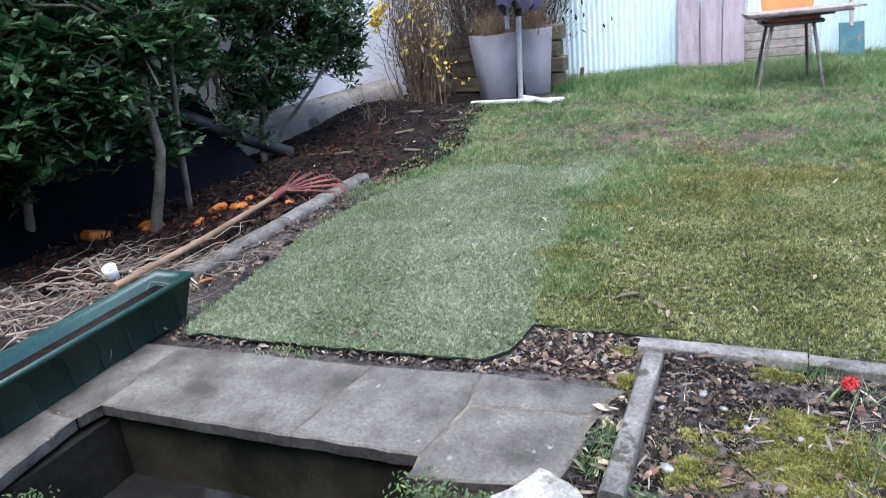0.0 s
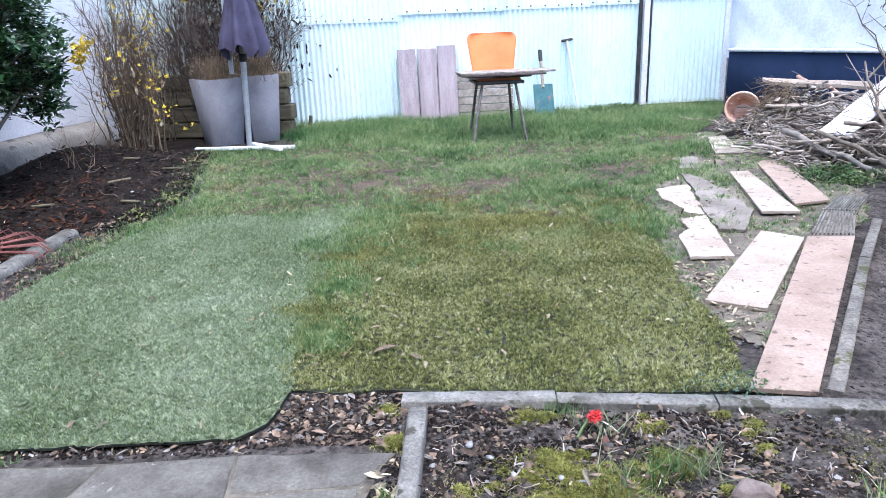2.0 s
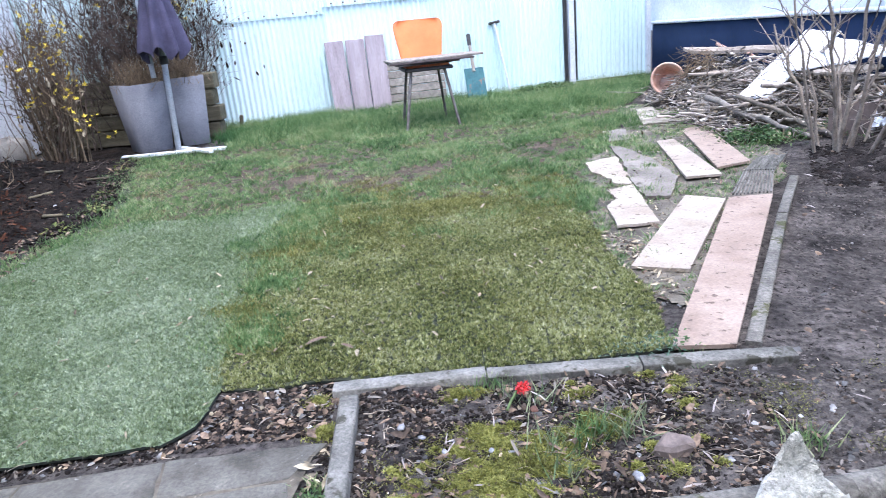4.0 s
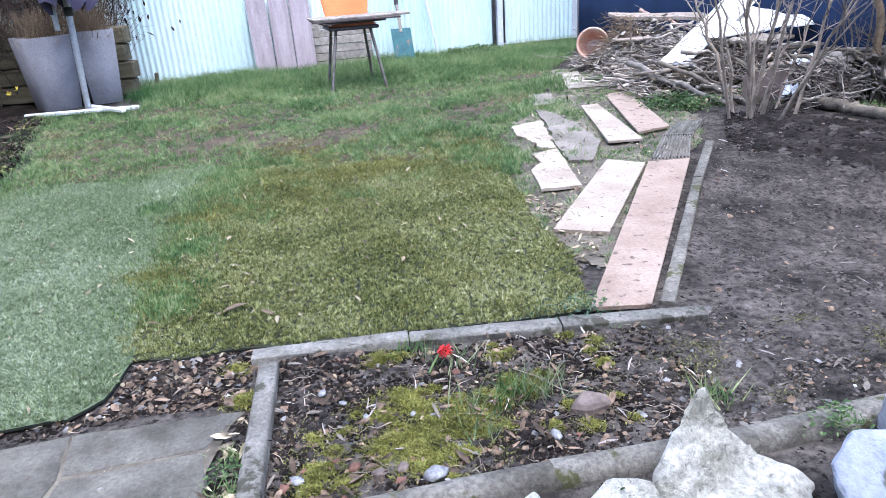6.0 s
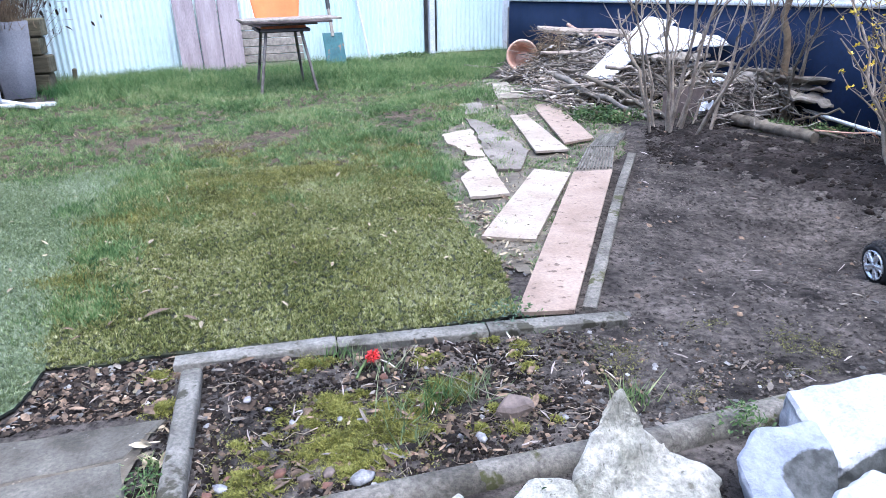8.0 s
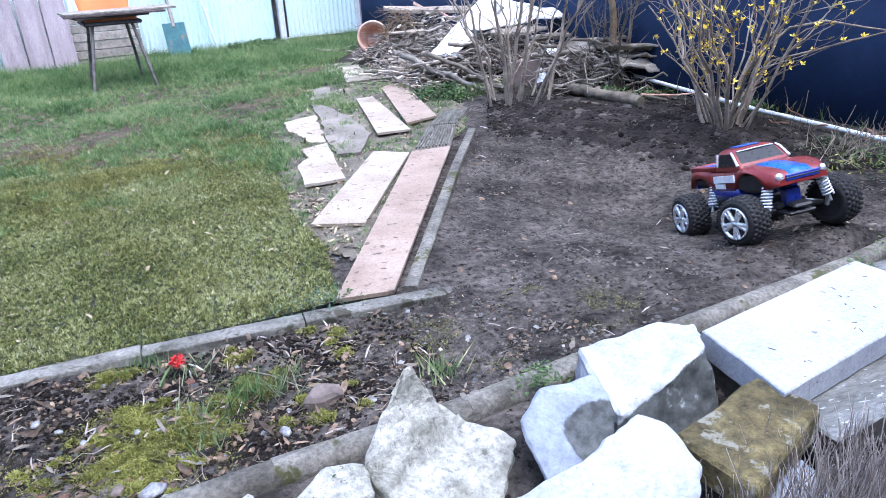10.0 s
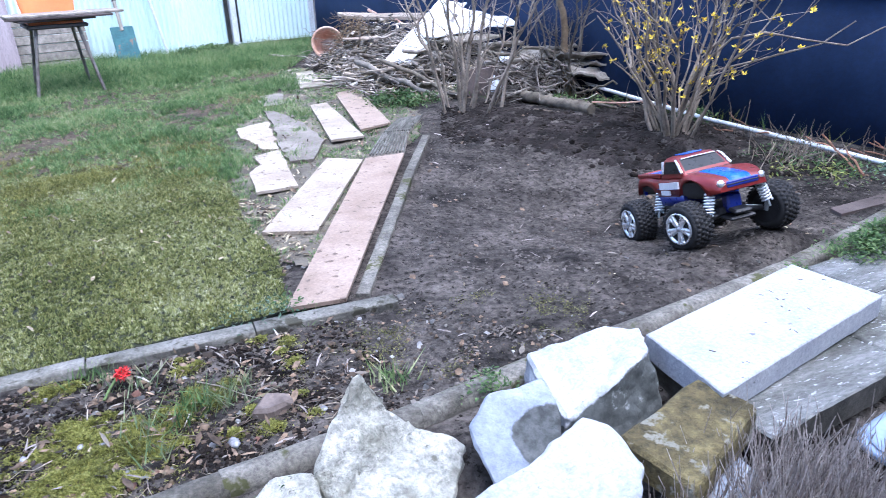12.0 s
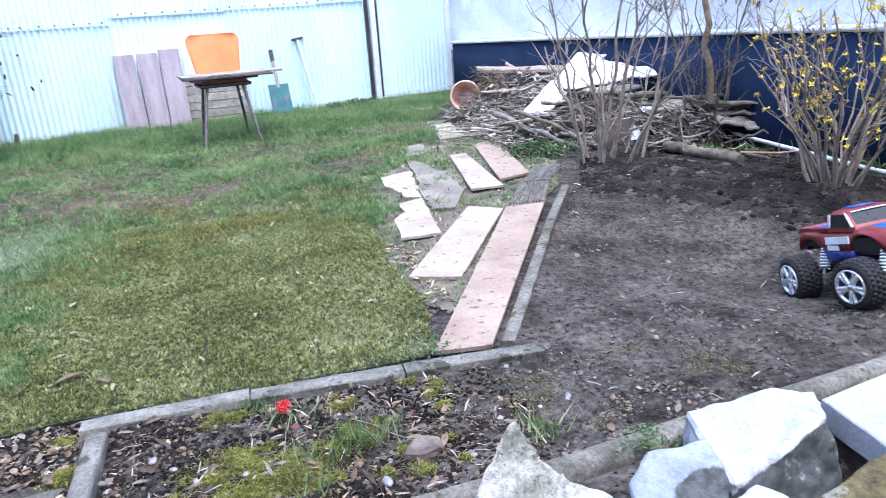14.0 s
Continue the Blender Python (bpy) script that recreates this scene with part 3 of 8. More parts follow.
def tufted(soup, poly, spacing, per, height, width, z, splay=0.7, keep=None, jitter=0.45, hvar=0.4):
    """Blades in small tufts on a jittered lattice inside an outline, leaning outwards."""
    poly = np.asarray(poly, float)
    lo, hi = poly.min(0), poly.max(0)
    cx_, cy_ = np.meshgrid(np.arange(lo[0], hi[0], spacing), np.arange(lo[1], hi[1], spacing), indexing="ij")
    c = np.column_stack([cx_.ravel(), cy_.ravel()]) + rng.uniform(-jitter, jitter, (cx_.size, 2)) * spacing
    c = c[inside(c[:, 0], c[:, 1], poly)]
    if keep is not None:
        c = c[rng.uniform(0, 1, len(c)) < keep(c[:, 0], c[:, 1])]
    n = len(c)
    big = rng.uniform(1 - hvar, 1 + hvar, n)
    hh = height(c[:, 0], c[:, 1]) if callable(height) else np.full(n, height)
    zz0 = z(c[:, 0], c[:, 1]) if callable(z) else np.full(n, z)
    lean = rng.normal(0, 0.35, (n, 2))
    a = rng.uniform(0, 2 * np.pi, (n, per))
    r = np.sqrt(rng.uniform(0, 1, (n, per))) * spacing * 0.42
    out = np.stack([np.cos(a), np.sin(a)], -1)
    base = c[:, None] + out * r[..., None]
    h = (hh * big)[:, None] * rng.uniform(0.65, 1.2, (n, per))
    tip = base + (out * (r / (spacing * 0.42))[..., None] * splay + lean[:, None] + rng.normal(0, 0.2, (n, per, 2))) * h[..., None]
    yaw = rng.uniform(0, 2 * np.pi, (n, per))
    w = np.stack([np.cos(yaw), np.sin(yaw)], -1) * (width * rng.uniform(0.7, 1.3, (n, per)) / 2)[..., None]
    zb = np.broadcast_to(zz0[:, None], (n, per))
    v = np.stack([np.concatenate([base - w, zb[..., None]], -1), np.concatenate([base + w, zb[..., None]], -1), np.concatenate([tip, (zb + h)[..., None]], -1)], 2)
    return soup.add(v.reshape(-1, 3), np.arange(3 * n * per).reshape(-1, 3))

# ---- ground ----
CARPET = [(-1.16, 0.76), (-1.27, 1.24), (-1.34, 1.6), (-1.31, 2.13), (-1.24, 2.41), (-1.07, 2.53), (-0.78, 2.5), (-0.5, 2.65), (-0.43, 2.6),
          (-0.39, 2.15), (-0.38, 1.65), (-0.31, 1.2), (-0.265, 1.01), (-0.285, 0.84), (-0.435, 0.80), (-0.6, 0.775), (-0.75, 0.757), (-1.05, 0.735)]
MOSSY_TURF = [(-0.27, 1.02), (0.06, 1.022), (0.70, 1.04), (0.745, 1.12), (0.775, 1.37), (0.735, 1.65), (0.745, 2.0), (0.66, 2.3), (0.2, 2.5), (-0.42, 2.45), (-0.41, 1.65), (-0.33, 1.2)]
LAWN = [(-1.36, 2.1), (-1.28, 2.55), (-1.36, 3.0), (-1.62, 3.7), (-1.75, 4.15), (-1.3, 4.25), (-1.2, 4.9), (-1.62, 5.30), (0.0, 5.66), (2.05, 6.1), (1.75, 5.2),
        (1.45, 4.6), (1.22, 3.7), (1.02, 3.2), (0.9, 2.9), (0.84, 2.5), (0.78, 2.05), (0.77, 1.5), (0.6, 1.3), (-0.3, 1.1), (-0.6, 2.2), (-1.2, 2.2)]
SOIL_BED = [(0.98, 1.02), (1.65, 2.42), (1.8, 2.75), (2.8, 3.0), (3.0, 1.0), (2.2, 0.78), (1.2, 0.66), (0.3, 0.52), (0.12, 0.56), (0.1, 0.95)]


def bump_at(x, y, cx, cy, r):
    return np.exp(-(((x - cx) ** 2 + (y - cy) ** 2) / r ** 2))


def ground_z(x, y):
    x, y = np.asarray(x, float), np.asarray(y, float)
    z = -0.016 + 0.006 * blotch(x, y, 1.3) + 0.003 * blotch(x, y, 6.0, 1.0)
    bed = inside(x.ravel(), y.ravel(), SOIL_BED).reshape(x.shape)
    z = np.where(bed, z - 0.004, z)
    z = z - 0.085 * bump_at(x, y, 1.92, 1.42, 0.40) - 0.03 * bump_at(x, y, 1.6, 1.6, 0.4)
    z = z + 0.03 * bump_at(x, y, 2.5, 1.85, 0.25) + 0.035 * bump_at(x, y, 2.0, 2.75, 0.28) + 0.025 * bump_at(x, y, 2.35, 2.3, 0.3)
    z = z + 0.10 * bump_at(x, y, 2.3, 3.7, 0.55)
    z = z + 0.008 * np.where(x < -1.45, blotch(x, y, 5.0, 3.0) + 1, 0) + 0.05 * bump_at(x, y, -2.3, 3.4, 0.5) + 0.10 * bump_at(x, y, -2.45, 3.75, 0.36) + 0.03 * bump_at(x, y, -1.95, 3.0, 0.15) + 0.03 * bump_at(x, y, -2.1, 2.5, 0.2)
    z = z + 0.011 * np.clip((y - 0.84) / 0.10, 0, 1) * np.clip((0.975 - y) / 0.01, 0, 1) * np.clip((x - 0.05) / 0.02, 0, 1) * np.clip((1.0 - x) / 0.1, 0, 1)
    near = np.clip((0.46 - y) / 0.15, 0, 1) * np.clip((x + 0.3) / 0.1, 0, 1)
    z = z - 0.05 * near
    # hole in which the tub stands
    u, v = (x - 1.95) * 0.988 + (y - 0.02) * 0.156, (y - 0.02) * 0.988 - (x - 1.95) * 0.156
    z = z - 0.14 * np.clip((0.425 - np.abs(u)) / 0.03, 0, 1) * np.clip((0.25 - np.abs(v)) / 0.03, 0, 1)
    edge = np.clip((y - 0.70 - 0.16 * (x - 1.6)) / 0.05, 0, 1)
    z = z + edge * (0.034 * bump_at(x, y, 1.765, 0.895, 0.10) + 0.052 * bump_at(x, y, 2.01, 0.865, 0.12))
    far = np.clip((np.abs(x) - 4) / 4, 0, 1) + np.clip((np.abs(y - 3) - 4.5) / 4, 0, 1)
    return np.where(far > 0, -0.02, z)


xs = np.unique(np.concatenate([[-900, -200, -50, -15, -7, -4.5], np.arange(-3.6, 0.0, 0.04), np.arange(0.0, 3.1, 0.02), np.arange(3.1, 3.9, 0.04), [-1.06, -0.25], [4.5, 7, 15, 50, 200, 900]]))
ys = np.unique(np.concatenate([[-900, -200, -50, -15, -6, -3], np.arange(-1.4, 0.4, 0.04), np.arange(0.4, 3.1, 0.02), np.arange(3.1, 6.9, 0.04), [-0.3, 0.52], [8, 15, 50, 200, 900]]))
gx, gy = np.meshgrid(xs, ys, indexing="ij")
gz = ground_z(gx, gy)
rough_soil = inside(gx.ravel(), gy.ravel(), SOIL_BED).reshape(gx.shape) | (gx < -1.4)
near_by = (np.abs(gx) < 3.5) & (gy > -1) & (gy < 6)
gz = gz + np.where(rough_soil & near_by, 0.0035 * blotch(gx, gy, 9.0, 5.0) + 0.003 * blotch(gy, gx, 21.0, 2.0) + rng.normal(0, 0.0016, gx.shape), 0)
dug = np.clip(bump_at(gx, gy, 2.2, 2.5, 0.45) + bump_at(gx, gy, 2.55, 1.7, 0.32), 0, 1)
gz = gz + dug * (0.009 * blotch(gx, gy, 8.0, 4.0) + 0.005 * blotch(gy, gx, 17.0, 7.0))
i, j = np.meshgrid(np.arange(len(xs) - 1), np.arange(len(ys) - 1), indexing="ij")
cx, cy = (xs[i] + xs[i + 1]) / 2, (ys[j] + ys[j + 1]) / 2
keep = ~((cx > -1.06) & (cx < -0.25) & (cy > -0.3) & (cy < 0.52))
i, j, k = i[keep], j[keep], len(ys)
ground = Soup().add(np.stack([gx, gy, gz], -1).reshape(-1, 3), np.stack([i * k + j, (i + 1) * k + j, (i + 1) * k + j + 1, i * k + j + 1], -1))
put("ground", ground, SOIL, label="dark bare garden soil, damp and trodden", category="soil", kind="structure", smooth=True)


def sheet_on(poly, lift, step=0.04):
    """A sheet over the ground, inside an outline."""
    poly = np.asarray(poly, float)
    ax = np.arange(poly[:, 0].min(), poly[:, 0].max() + step, step)
    ay = np.arange(poly[:, 1].min(), poly[:, 1].max() + step, step)
    px, py = np.meshgrid(ax, ay, indexing="ij")
    ii, jj = np.meshgrid(np.arange(len(ax) - 1), np.arange(len(ay) - 1), indexing="ij")
    ok = inside((ax[ii] + step / 2).ravel(), (ay[jj] + step / 2).ravel(), poly).reshape(ii.shape)
    ii, jj, n = ii[ok], jj[ok], len(ay)
    return Soup().add(np.stack([px, py, ground_z(px, py) + (lift(px, py) if callable(lift) else lift)], -1).reshape(-1, 3), np.stack([ii * n + jj, (ii + 1) * n + jj, (ii + 1) * n + jj + 1, ii * n + jj + 1], -1))


put("lawn", sheet_on(LAWN, 0.004), LAWN_DIRT, label="thin worn lawn with bare earthy patches", category="lawn", kind="structure", smooth=True)


SHADE_BED = [(-2.72, 0.75), (-1.56, 0.8), (-1.60, 2.2), (-1.44, 2.35), (-1.38, 2.6), (-1.42, 3.0), (-1.66, 3.65), (-1.82, 4.2), (-1.9, 4.84), (-2.72, 4.84)]


def bed_lift(x, y):
    """Lies above the ground inside, sinks into it at the rim."""
    core = [(-2.2 + (px + 2.2) * 0.92, 2.7 + (py - 2.7) * 0.97) for px, py in SHADE_BED]
    return np.where(inside(x.ravel(), y.ravel(), core).reshape(x.shape), 0.009, -0.012)


# Bed soil whose colour also holds the shade of shrubs and wall.
put("flower_bed", sheet_on(SHADE_BED, bed_lift, 0.02), SHADED_HUMUS, label="flower bed humus, darkened for the shade of the shrubs", category="bed", kind="structure", smooth=True)

PATH_AREA = [(0.78, 1.35), (0.88, 1.22), (1.36, 2.16), (1.60, 2.42), (1.75, 2.8), (1.7, 3.6), (1.72, 4.5), (1.6, 4.7), (1.42, 4.6), (1.28, 3.8), (1.02, 3.3), (0.86, 2.95), (0.82, 2.5), (0.76, 2.1), (0.72, 1.75)]
put("path", sheet_on(PATH_AREA, 0.005, 0.015), PATH_EARTH, label="pale trodden earth path under loose boards", category="path", kind="structure", smooth=True)


# ---- paving, pit and kerbs ----
def slab_mesh(corners, top, thick, worn=0.0025):
    """A paving slab from its four corners."""
    bm = bmesh.new()
    pts = []
    for (ax1, ay1), (bx1, by1) in zip(corners, corners[1:] + corners[:1]):
        n = max(1, int(math.hypot(bx1 - ax1, by1 - ay1) / 0.03))
        for q in range(n):
            off = random.gauss(0, worn * 0.35) if q else 0.0
            pts.append((ax1 + (bx1 - ax1) * q / n + off, ay1 + (by1 - ay1) * q / n + off))
    face = bm.faces.new([bm.verts.new((x, y, top - thick)) for x, y in pts])
    up = bmesh.ops.extrude_face_region(bm, geom=[face])["geom"]
    bmesh.ops.translate(bm, vec=(0, 0, thick), verts=[g for g in up if isinstance(g, bmesh.types.BMVert)])
    bmesh.ops.bevel(bm, geom=[e for e in bm.edges if abs(e.verts[0].co.z - e.verts[1].co.z) < 1e-6], offset=worn, segments=1, affect="EDGES", clamp_overlap=True)
    return bm


paving = thing("paving", "worn grey concrete paving slabs round the pit", "paving", kind="structure")
for q, top in [
    ([(-1.050, 0.395), (-0.5535, 0.440), (-0.5405, 0.719), (-1.090, 0.663)], -0.003),
    ([(-0.5515, 0.441), (-0.276, 0.471), (-0.263, 0.640), (-0.291, 0.762), (-0.5385, 0.720)], -0.0025),
    ([(-0.2615, 0.645), (-0.035, 0.681), (0.013, 0.787), (-0.289, 0.764)], -0.0035),
    ([(-0.274, 0.41), (-0.03, 0.47), (-0.012, 0.59), (-0.036, 0.677), (-0.2605, 0.640)], -0.003),
    ([(-1.058, 0.340), (-1.0525, 0.395), (-1.093, 0.661), (-1.42, 0.63), (-1.36, 0.338)], -0.003),
    ([(-1.0, 0.05), (-1.060, 0.335), (-1.358, 0.333), (-1.35, 0.04)], -0.0035),
    ([(-0.98, -0.29), (-1.0, 0.045), (-1.35, 0.035), (-1.35, -0.28)], -0.0035),
]:
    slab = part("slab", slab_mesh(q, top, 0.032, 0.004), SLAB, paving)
    # Side faces get the darker copy, so they look shaded.
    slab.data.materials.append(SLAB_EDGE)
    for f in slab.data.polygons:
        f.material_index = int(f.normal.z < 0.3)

for q in ([(-1.40, 0.345), (-1.06, 0.345), (-1.045, 0.402), (-0.282, 0.478), (-0.268, 0.42), (-0.038, 0.478), (-0.025, 0.59), (0.0, 0.78), (-0.29, 0.756), (-1.09, 0.655), (-1.41, 0.62)], [(-1.345, -0.28), (-0.99, -0.28), (-1.058, 0.345), (-1.36, 0.345)]):
    part("mortar", Soup().add([(x, y, -0.0048) for x, y in q], [list(range(len(q)))]), PATH_EARTH, paving, "earthy filled joints")
pit = thing("pit", "sunken rendered pit with a damp concrete floor", "pit", kind="structure")
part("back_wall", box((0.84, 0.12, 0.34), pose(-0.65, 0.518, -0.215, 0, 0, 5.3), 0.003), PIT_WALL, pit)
# West wall has its own darker colour, standing for deeper shade.
part("side_wall", box((0.12, 0.90, 0.34), pose(-1.085, 0.08, -0.215, 0, 0, 4), 0.003), BLOCK_WALL, pit, "block wall coloured darker for its shade")
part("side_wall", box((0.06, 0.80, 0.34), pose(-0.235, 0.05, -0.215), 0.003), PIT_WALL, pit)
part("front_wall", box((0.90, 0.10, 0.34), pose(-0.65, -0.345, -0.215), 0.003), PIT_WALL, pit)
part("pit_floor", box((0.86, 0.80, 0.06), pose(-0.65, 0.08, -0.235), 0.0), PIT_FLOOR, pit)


def kerb_piece(a, b, width, top, height, rounded=0.012, sag=0.0):
    """A concrete edging piece with a rounded top from a to b."""
    a, b = Vector((*a, top)), Vector((*b, top + sag))
    n = 9
    prof = [(-width / 2, -height)]
    for q in range(n):
        t = math.pi - math.pi * q / (n - 1)
        prof.append((math.cos(t) * rounded + (width / 2 - rounded) * (1 if math.cos(t) > 0.01 else -1 if math.cos(t) < -0.01 else 0), math.sin(t) * rounded - rounded))
    prof.append((width / 2, -height))
    d = (b - a).normalized()
    side = d.cross(Vector((0, 0, 1))).normalized()
    length = (b - a).length
    rings = []
    for s in np.linspace(0, 1, max(3, int(length / 0.04))):
        c = a.lerp(b, s)
        wob = 0.0006
        rings.append([tuple(c + side * (u + random.gauss(0, wob)) + Vector((0, 0, w + random.gauss(0, wob)))) for u, w in prof])
    return ring_loft(rings)


kerb = thing("kerb", "weathered grey concrete edging between turf and bed", "kerb", kind="structure")
for a, b, sag in [((-0.004, 0.978), (0.323, 0.991), 0.003), ((0.326, 0.990), (0.652, 0.993), -0.002), ((0.655, 0.992), (0.974, 0.990), -0.004)]:
    part("kerb_stone", kerb_piece(a, b, 0.044, 0.004, 0.09, 0.004, sag=sag), CONCRETE, kerb, smooth=False)
part("kerb_stone", kerb_piece((0.038, 0.925), (0.066, 0.47), 0.040, 0.012, 0.09, 0.010), CONCRETE, kerb)
kerb_b = thing("kerb", "narrow mossy concrete edging beside the boards", "kerb", kind="structure")
for a, b in [((0.916, 1.055), (1.141, 1.49)), ((1.143, 1.494), (1.375, 1.94)), ((1.377, 1.944), (1.632, 2.41))]:
    part("kerb_stone", kerb_piece(a, b, 0.034, -0.007, 0.09, 0.005), EARTHY_KERB, kerb_b)
kerb_c = thing("kerb", "thick rounded concrete edging along the soil bed", "kerb", kind="structure")
line = [(0.20, 0.49), (0.53, 0.535), (0.86, 0.565), (1.14, 0.612), (1.42, 0.645), (1.90, 0.715), (2.25, 0.80), (2.68, 0.905)]
for (ax_, ay_), (bx_, by_) in zip(line, line[1:]):
    part("kerb_stone", kerb_piece((ax_ - 0.002, ay_), (bx_ + 0.003, by_ + 0.0005), 0.056, 0.010, 0.10, 0.026), EARTHY_KERB, kerb_c, smooth=True)
kerb_d = thing("kerb", "half-buried grey edging beside the leaf bed", "kerb", kind="structure")
for a, b in [((-1.47, 0.98), (-1.515, 1.58)), ((-1.517, 1.586), (-1.59, 2.25))]:
    part("kerb_stone", kerb_piece(a, b, 0.075, 0.022, 0.10, 0.025), CONCRETE, kerb_d, smooth=True)

# ---- corrugated fence and gate ----
FX = Matrix.Translation((-1.55, 5.35, 0)) @ Matrix.Rotation(math.atan(0.222), 4, "Z")


def corrugated(width, z0, z1, pitch=0.042, depth=0.008, lean=0.0):
    n = int(width / pitch * 8)
    u = np.linspace(0, width, n)
    rows = np.linspace(z0, z1, 9)
    gu, gr = np.meshgrid(u, rows, indexing="ij")
    w = depth * np.sin(gu / pitch * 2 * np.pi) + 0.003 * np.sin(gu * 5 + gr * 3) + lean * (gr - z0)
    ii, jj = np.meshgrid(np.arange(n - 1), np.arange(8), indexing="ij")
    f = np.stack([ii * 9 + jj, (ii + 1) * 9 + jj, (ii + 1) * 9 + jj + 1, ii * 9 + jj + 1], -1).reshape(-1, 4)
    s = Soup()
    s.add(np.stack([gu, w, gr], -1).reshape(-1, 3), f)
    s.add(np.stack([gu, w + 0.0012, gr], -1).reshape(-1, 3), f[:, ::-1])
    return s


fence = thing("corrugated_fence", "pale green painted corrugated iron fence with streaks", "fence", kind="structure", at=FX)
edges = [-1.75, -0.88, 0.0, 0.86, 1.72, 2.44, 2.88]
tops = [0.80, 0.80, 0.81, 0.86, 0.87, 0.88]
for (u0, u1), top in zip(zip(edges, edges[1:]), tops):
    part("sheet", corrugated(u1 - u0 + 0.03, 0.0, top + 0.03), IRON, fence, at=pose(u0, 0.010 * (edges.index(u0) % 2), 0), smooth=True)
    part("sheet", corrugated(u1 - u0 + 0.05, top, 1.7), IRON, fence, at=pose(u0 - 0.02, -0.009, 0), smooth=True)
nail = lathe([(0.0005, 0), (0.007, 0.001), (0.006, 0.006), (0.0005, 0.009)], 8).mesh("nail", RUST)
for u in np.arange(-0.85, 2.85, 0.105):
    top = [t for e, t in zip(edges, tops) if e <= u][-1]
    part("nail", nail, RUST, fence, at=pose(u + random.uniform(-0.02, 0.02), -0.015, top + 0.022, 90))
part("post", box((0.026, 0.03, 1.74), pose(2.91, -0.012, 0.87), 0.003), DARK_METAL, fence, "dark iron post")
part("post", box((0.05, 0.04, 1.74), pose(2.965, -0.004, 0.87), 0.003), WHITE_PAINT, fence, "white painted gate post")
part("base_stone", box((0.16, 0.07, 0.05), pose(2.93, -0.04, 0.0, 0, 0, 6), 0.01), CONCRETE, fence)
part("sleeper", box((1.8, 0.05, 0.08), pose(-0.8, 0.05, 0.01), 0.005), SLEEPER, fence)
gate = thing("corrugated_gate", "pale green corrugated gate between two posts", "gate", kind="structure", at=FX)
part("sheet", corrugated(0.66, 0.045, 0.92), IRON, gate, at=pose(2.995, -0.004, 0), smooth=True)
part("sheet", corrugated(0.66, 0.90, 1.66), IRON, gate, at=pose(2.995, -0.013, 0), smooth=True)
part("frame", box((0.045, 0.03, 1.64), pose(3.685, -0.008, 0.86), 0.003), WHITE_PAINT, gate, "white timber edge")
part("strap", box((0.014, 0.012, 1.6), pose(3.00, -0.02, 0.86), 0.002), DARK_METAL, gate)
# Dark strip put in for the shaded gap below the gate.
part("threshold", box((0.70, 0.024, 0.045), pose(3.34, -0.032, 0.012), 0.004), DARK_METAL, gate, "dark strip for the gap under the gate")
part("bottom_rail", box((0.68, 0.03, 0.03), pose(3.33, 0.03, 0.04), 0.002), RUST, gate)

# ---- navy wall with a white wall over it ----
def wall_x(y):
    return 3.08 - 0.2016 * (y - 1.3)


def wall_top(y):
    return float(np.interp(y, (1.1, 1.8, 2.2, 2.9, 4.4, 6.1), (0.522, 0.538, 0.545, 0.534, 0.500, 0.458)))


y0, y1 = 6.17, -2.2
ys_ = np.linspace(y0, y1, 60)
rings = [[(wall_x(v) - 0.0, v, -0.2), (wall_x(v) + 0.004 * math.sin(v * 9), v, 0.2), (wall_x(v), v, wall_top(v)), (wall_x(v) + 0.24, v + 0.05, wall_top(v)), (wall_x(v) + 0.24, v + 0.05, -0.2)] for v in ys_]
put("wall_east", ring_loft(rings), NAVY, label="low garden wall painted dark navy blue", category="wall", kind="structure")
rings = [[(wall_x(v) - 0.012, v, wall_top(v) + 0.003), (wall_x(v) - 0.014, v, wall_top(v) + 0.026), (wall_x(v) + 0.05, v, wall_top(v) + 0.032), (wall_x(v) + 0.05, v, wall_top(v) + 0.003)] for v in ys_]
put("trim_ledge", ring_loft(rings), WHITE_PAINT, label="thin white painted ledge on the navy wall", category="ledge", kind="structure")
vv = np.arange(y0 + 0.3, y1, -0.05)
zz = np.arange(0.40, 1.6, 0.05)
gv, gzz = np.meshgrid(vv, zz, indexing="ij")
lump = 0.014 * blotch(gv, gzz, 4.0) + 0.008 * blotch(gv, gzz, 9.0, 2.0)
n = len(zz)
ii, jj = np.meshgrid(np.arange(len(vv) - 1), np.arange(n - 1), indexing="ij")
f = np.stack([ii * n + jj, (ii + 1) * n + jj, (ii + 1) * n + jj + 1, ii * n + jj + 1], -1).reshape(-1, 4)
up = Soup().add(np.stack([wall_x(gv) + 0.06 + lump, gv, gzz], -1).reshape(-1, 3), f)
up.add(np.stack([wall_x(gv) + 0.22 + lump, gv, gzz], -1).reshape(-1, 3), f[:, ::-1])
put("wall_upper", up, WHITE_WALL, label="bright whitewashed rubble wall above the navy one", category="wall", kind="structure", smooth=True)

# ---- house walls with plinth ----
# Unseen wall added behind the camera to hold back southern sky light.
put("wall_south", box((7.2, 0.2, 2.6), pose(0.4, -1.9, 1.3), 0.01), PLINTH, label="unseen grey wall added to block southern sky light", category="wall", kind="structure")
put("wall_west", box((0.2, 9.4, 2.4), pose(-2.98, 0.3, 1.2), 0.01), RENDER_WALL, label="whitewashed rendered house wall behind the shrubs", category="wall", kind="structure")
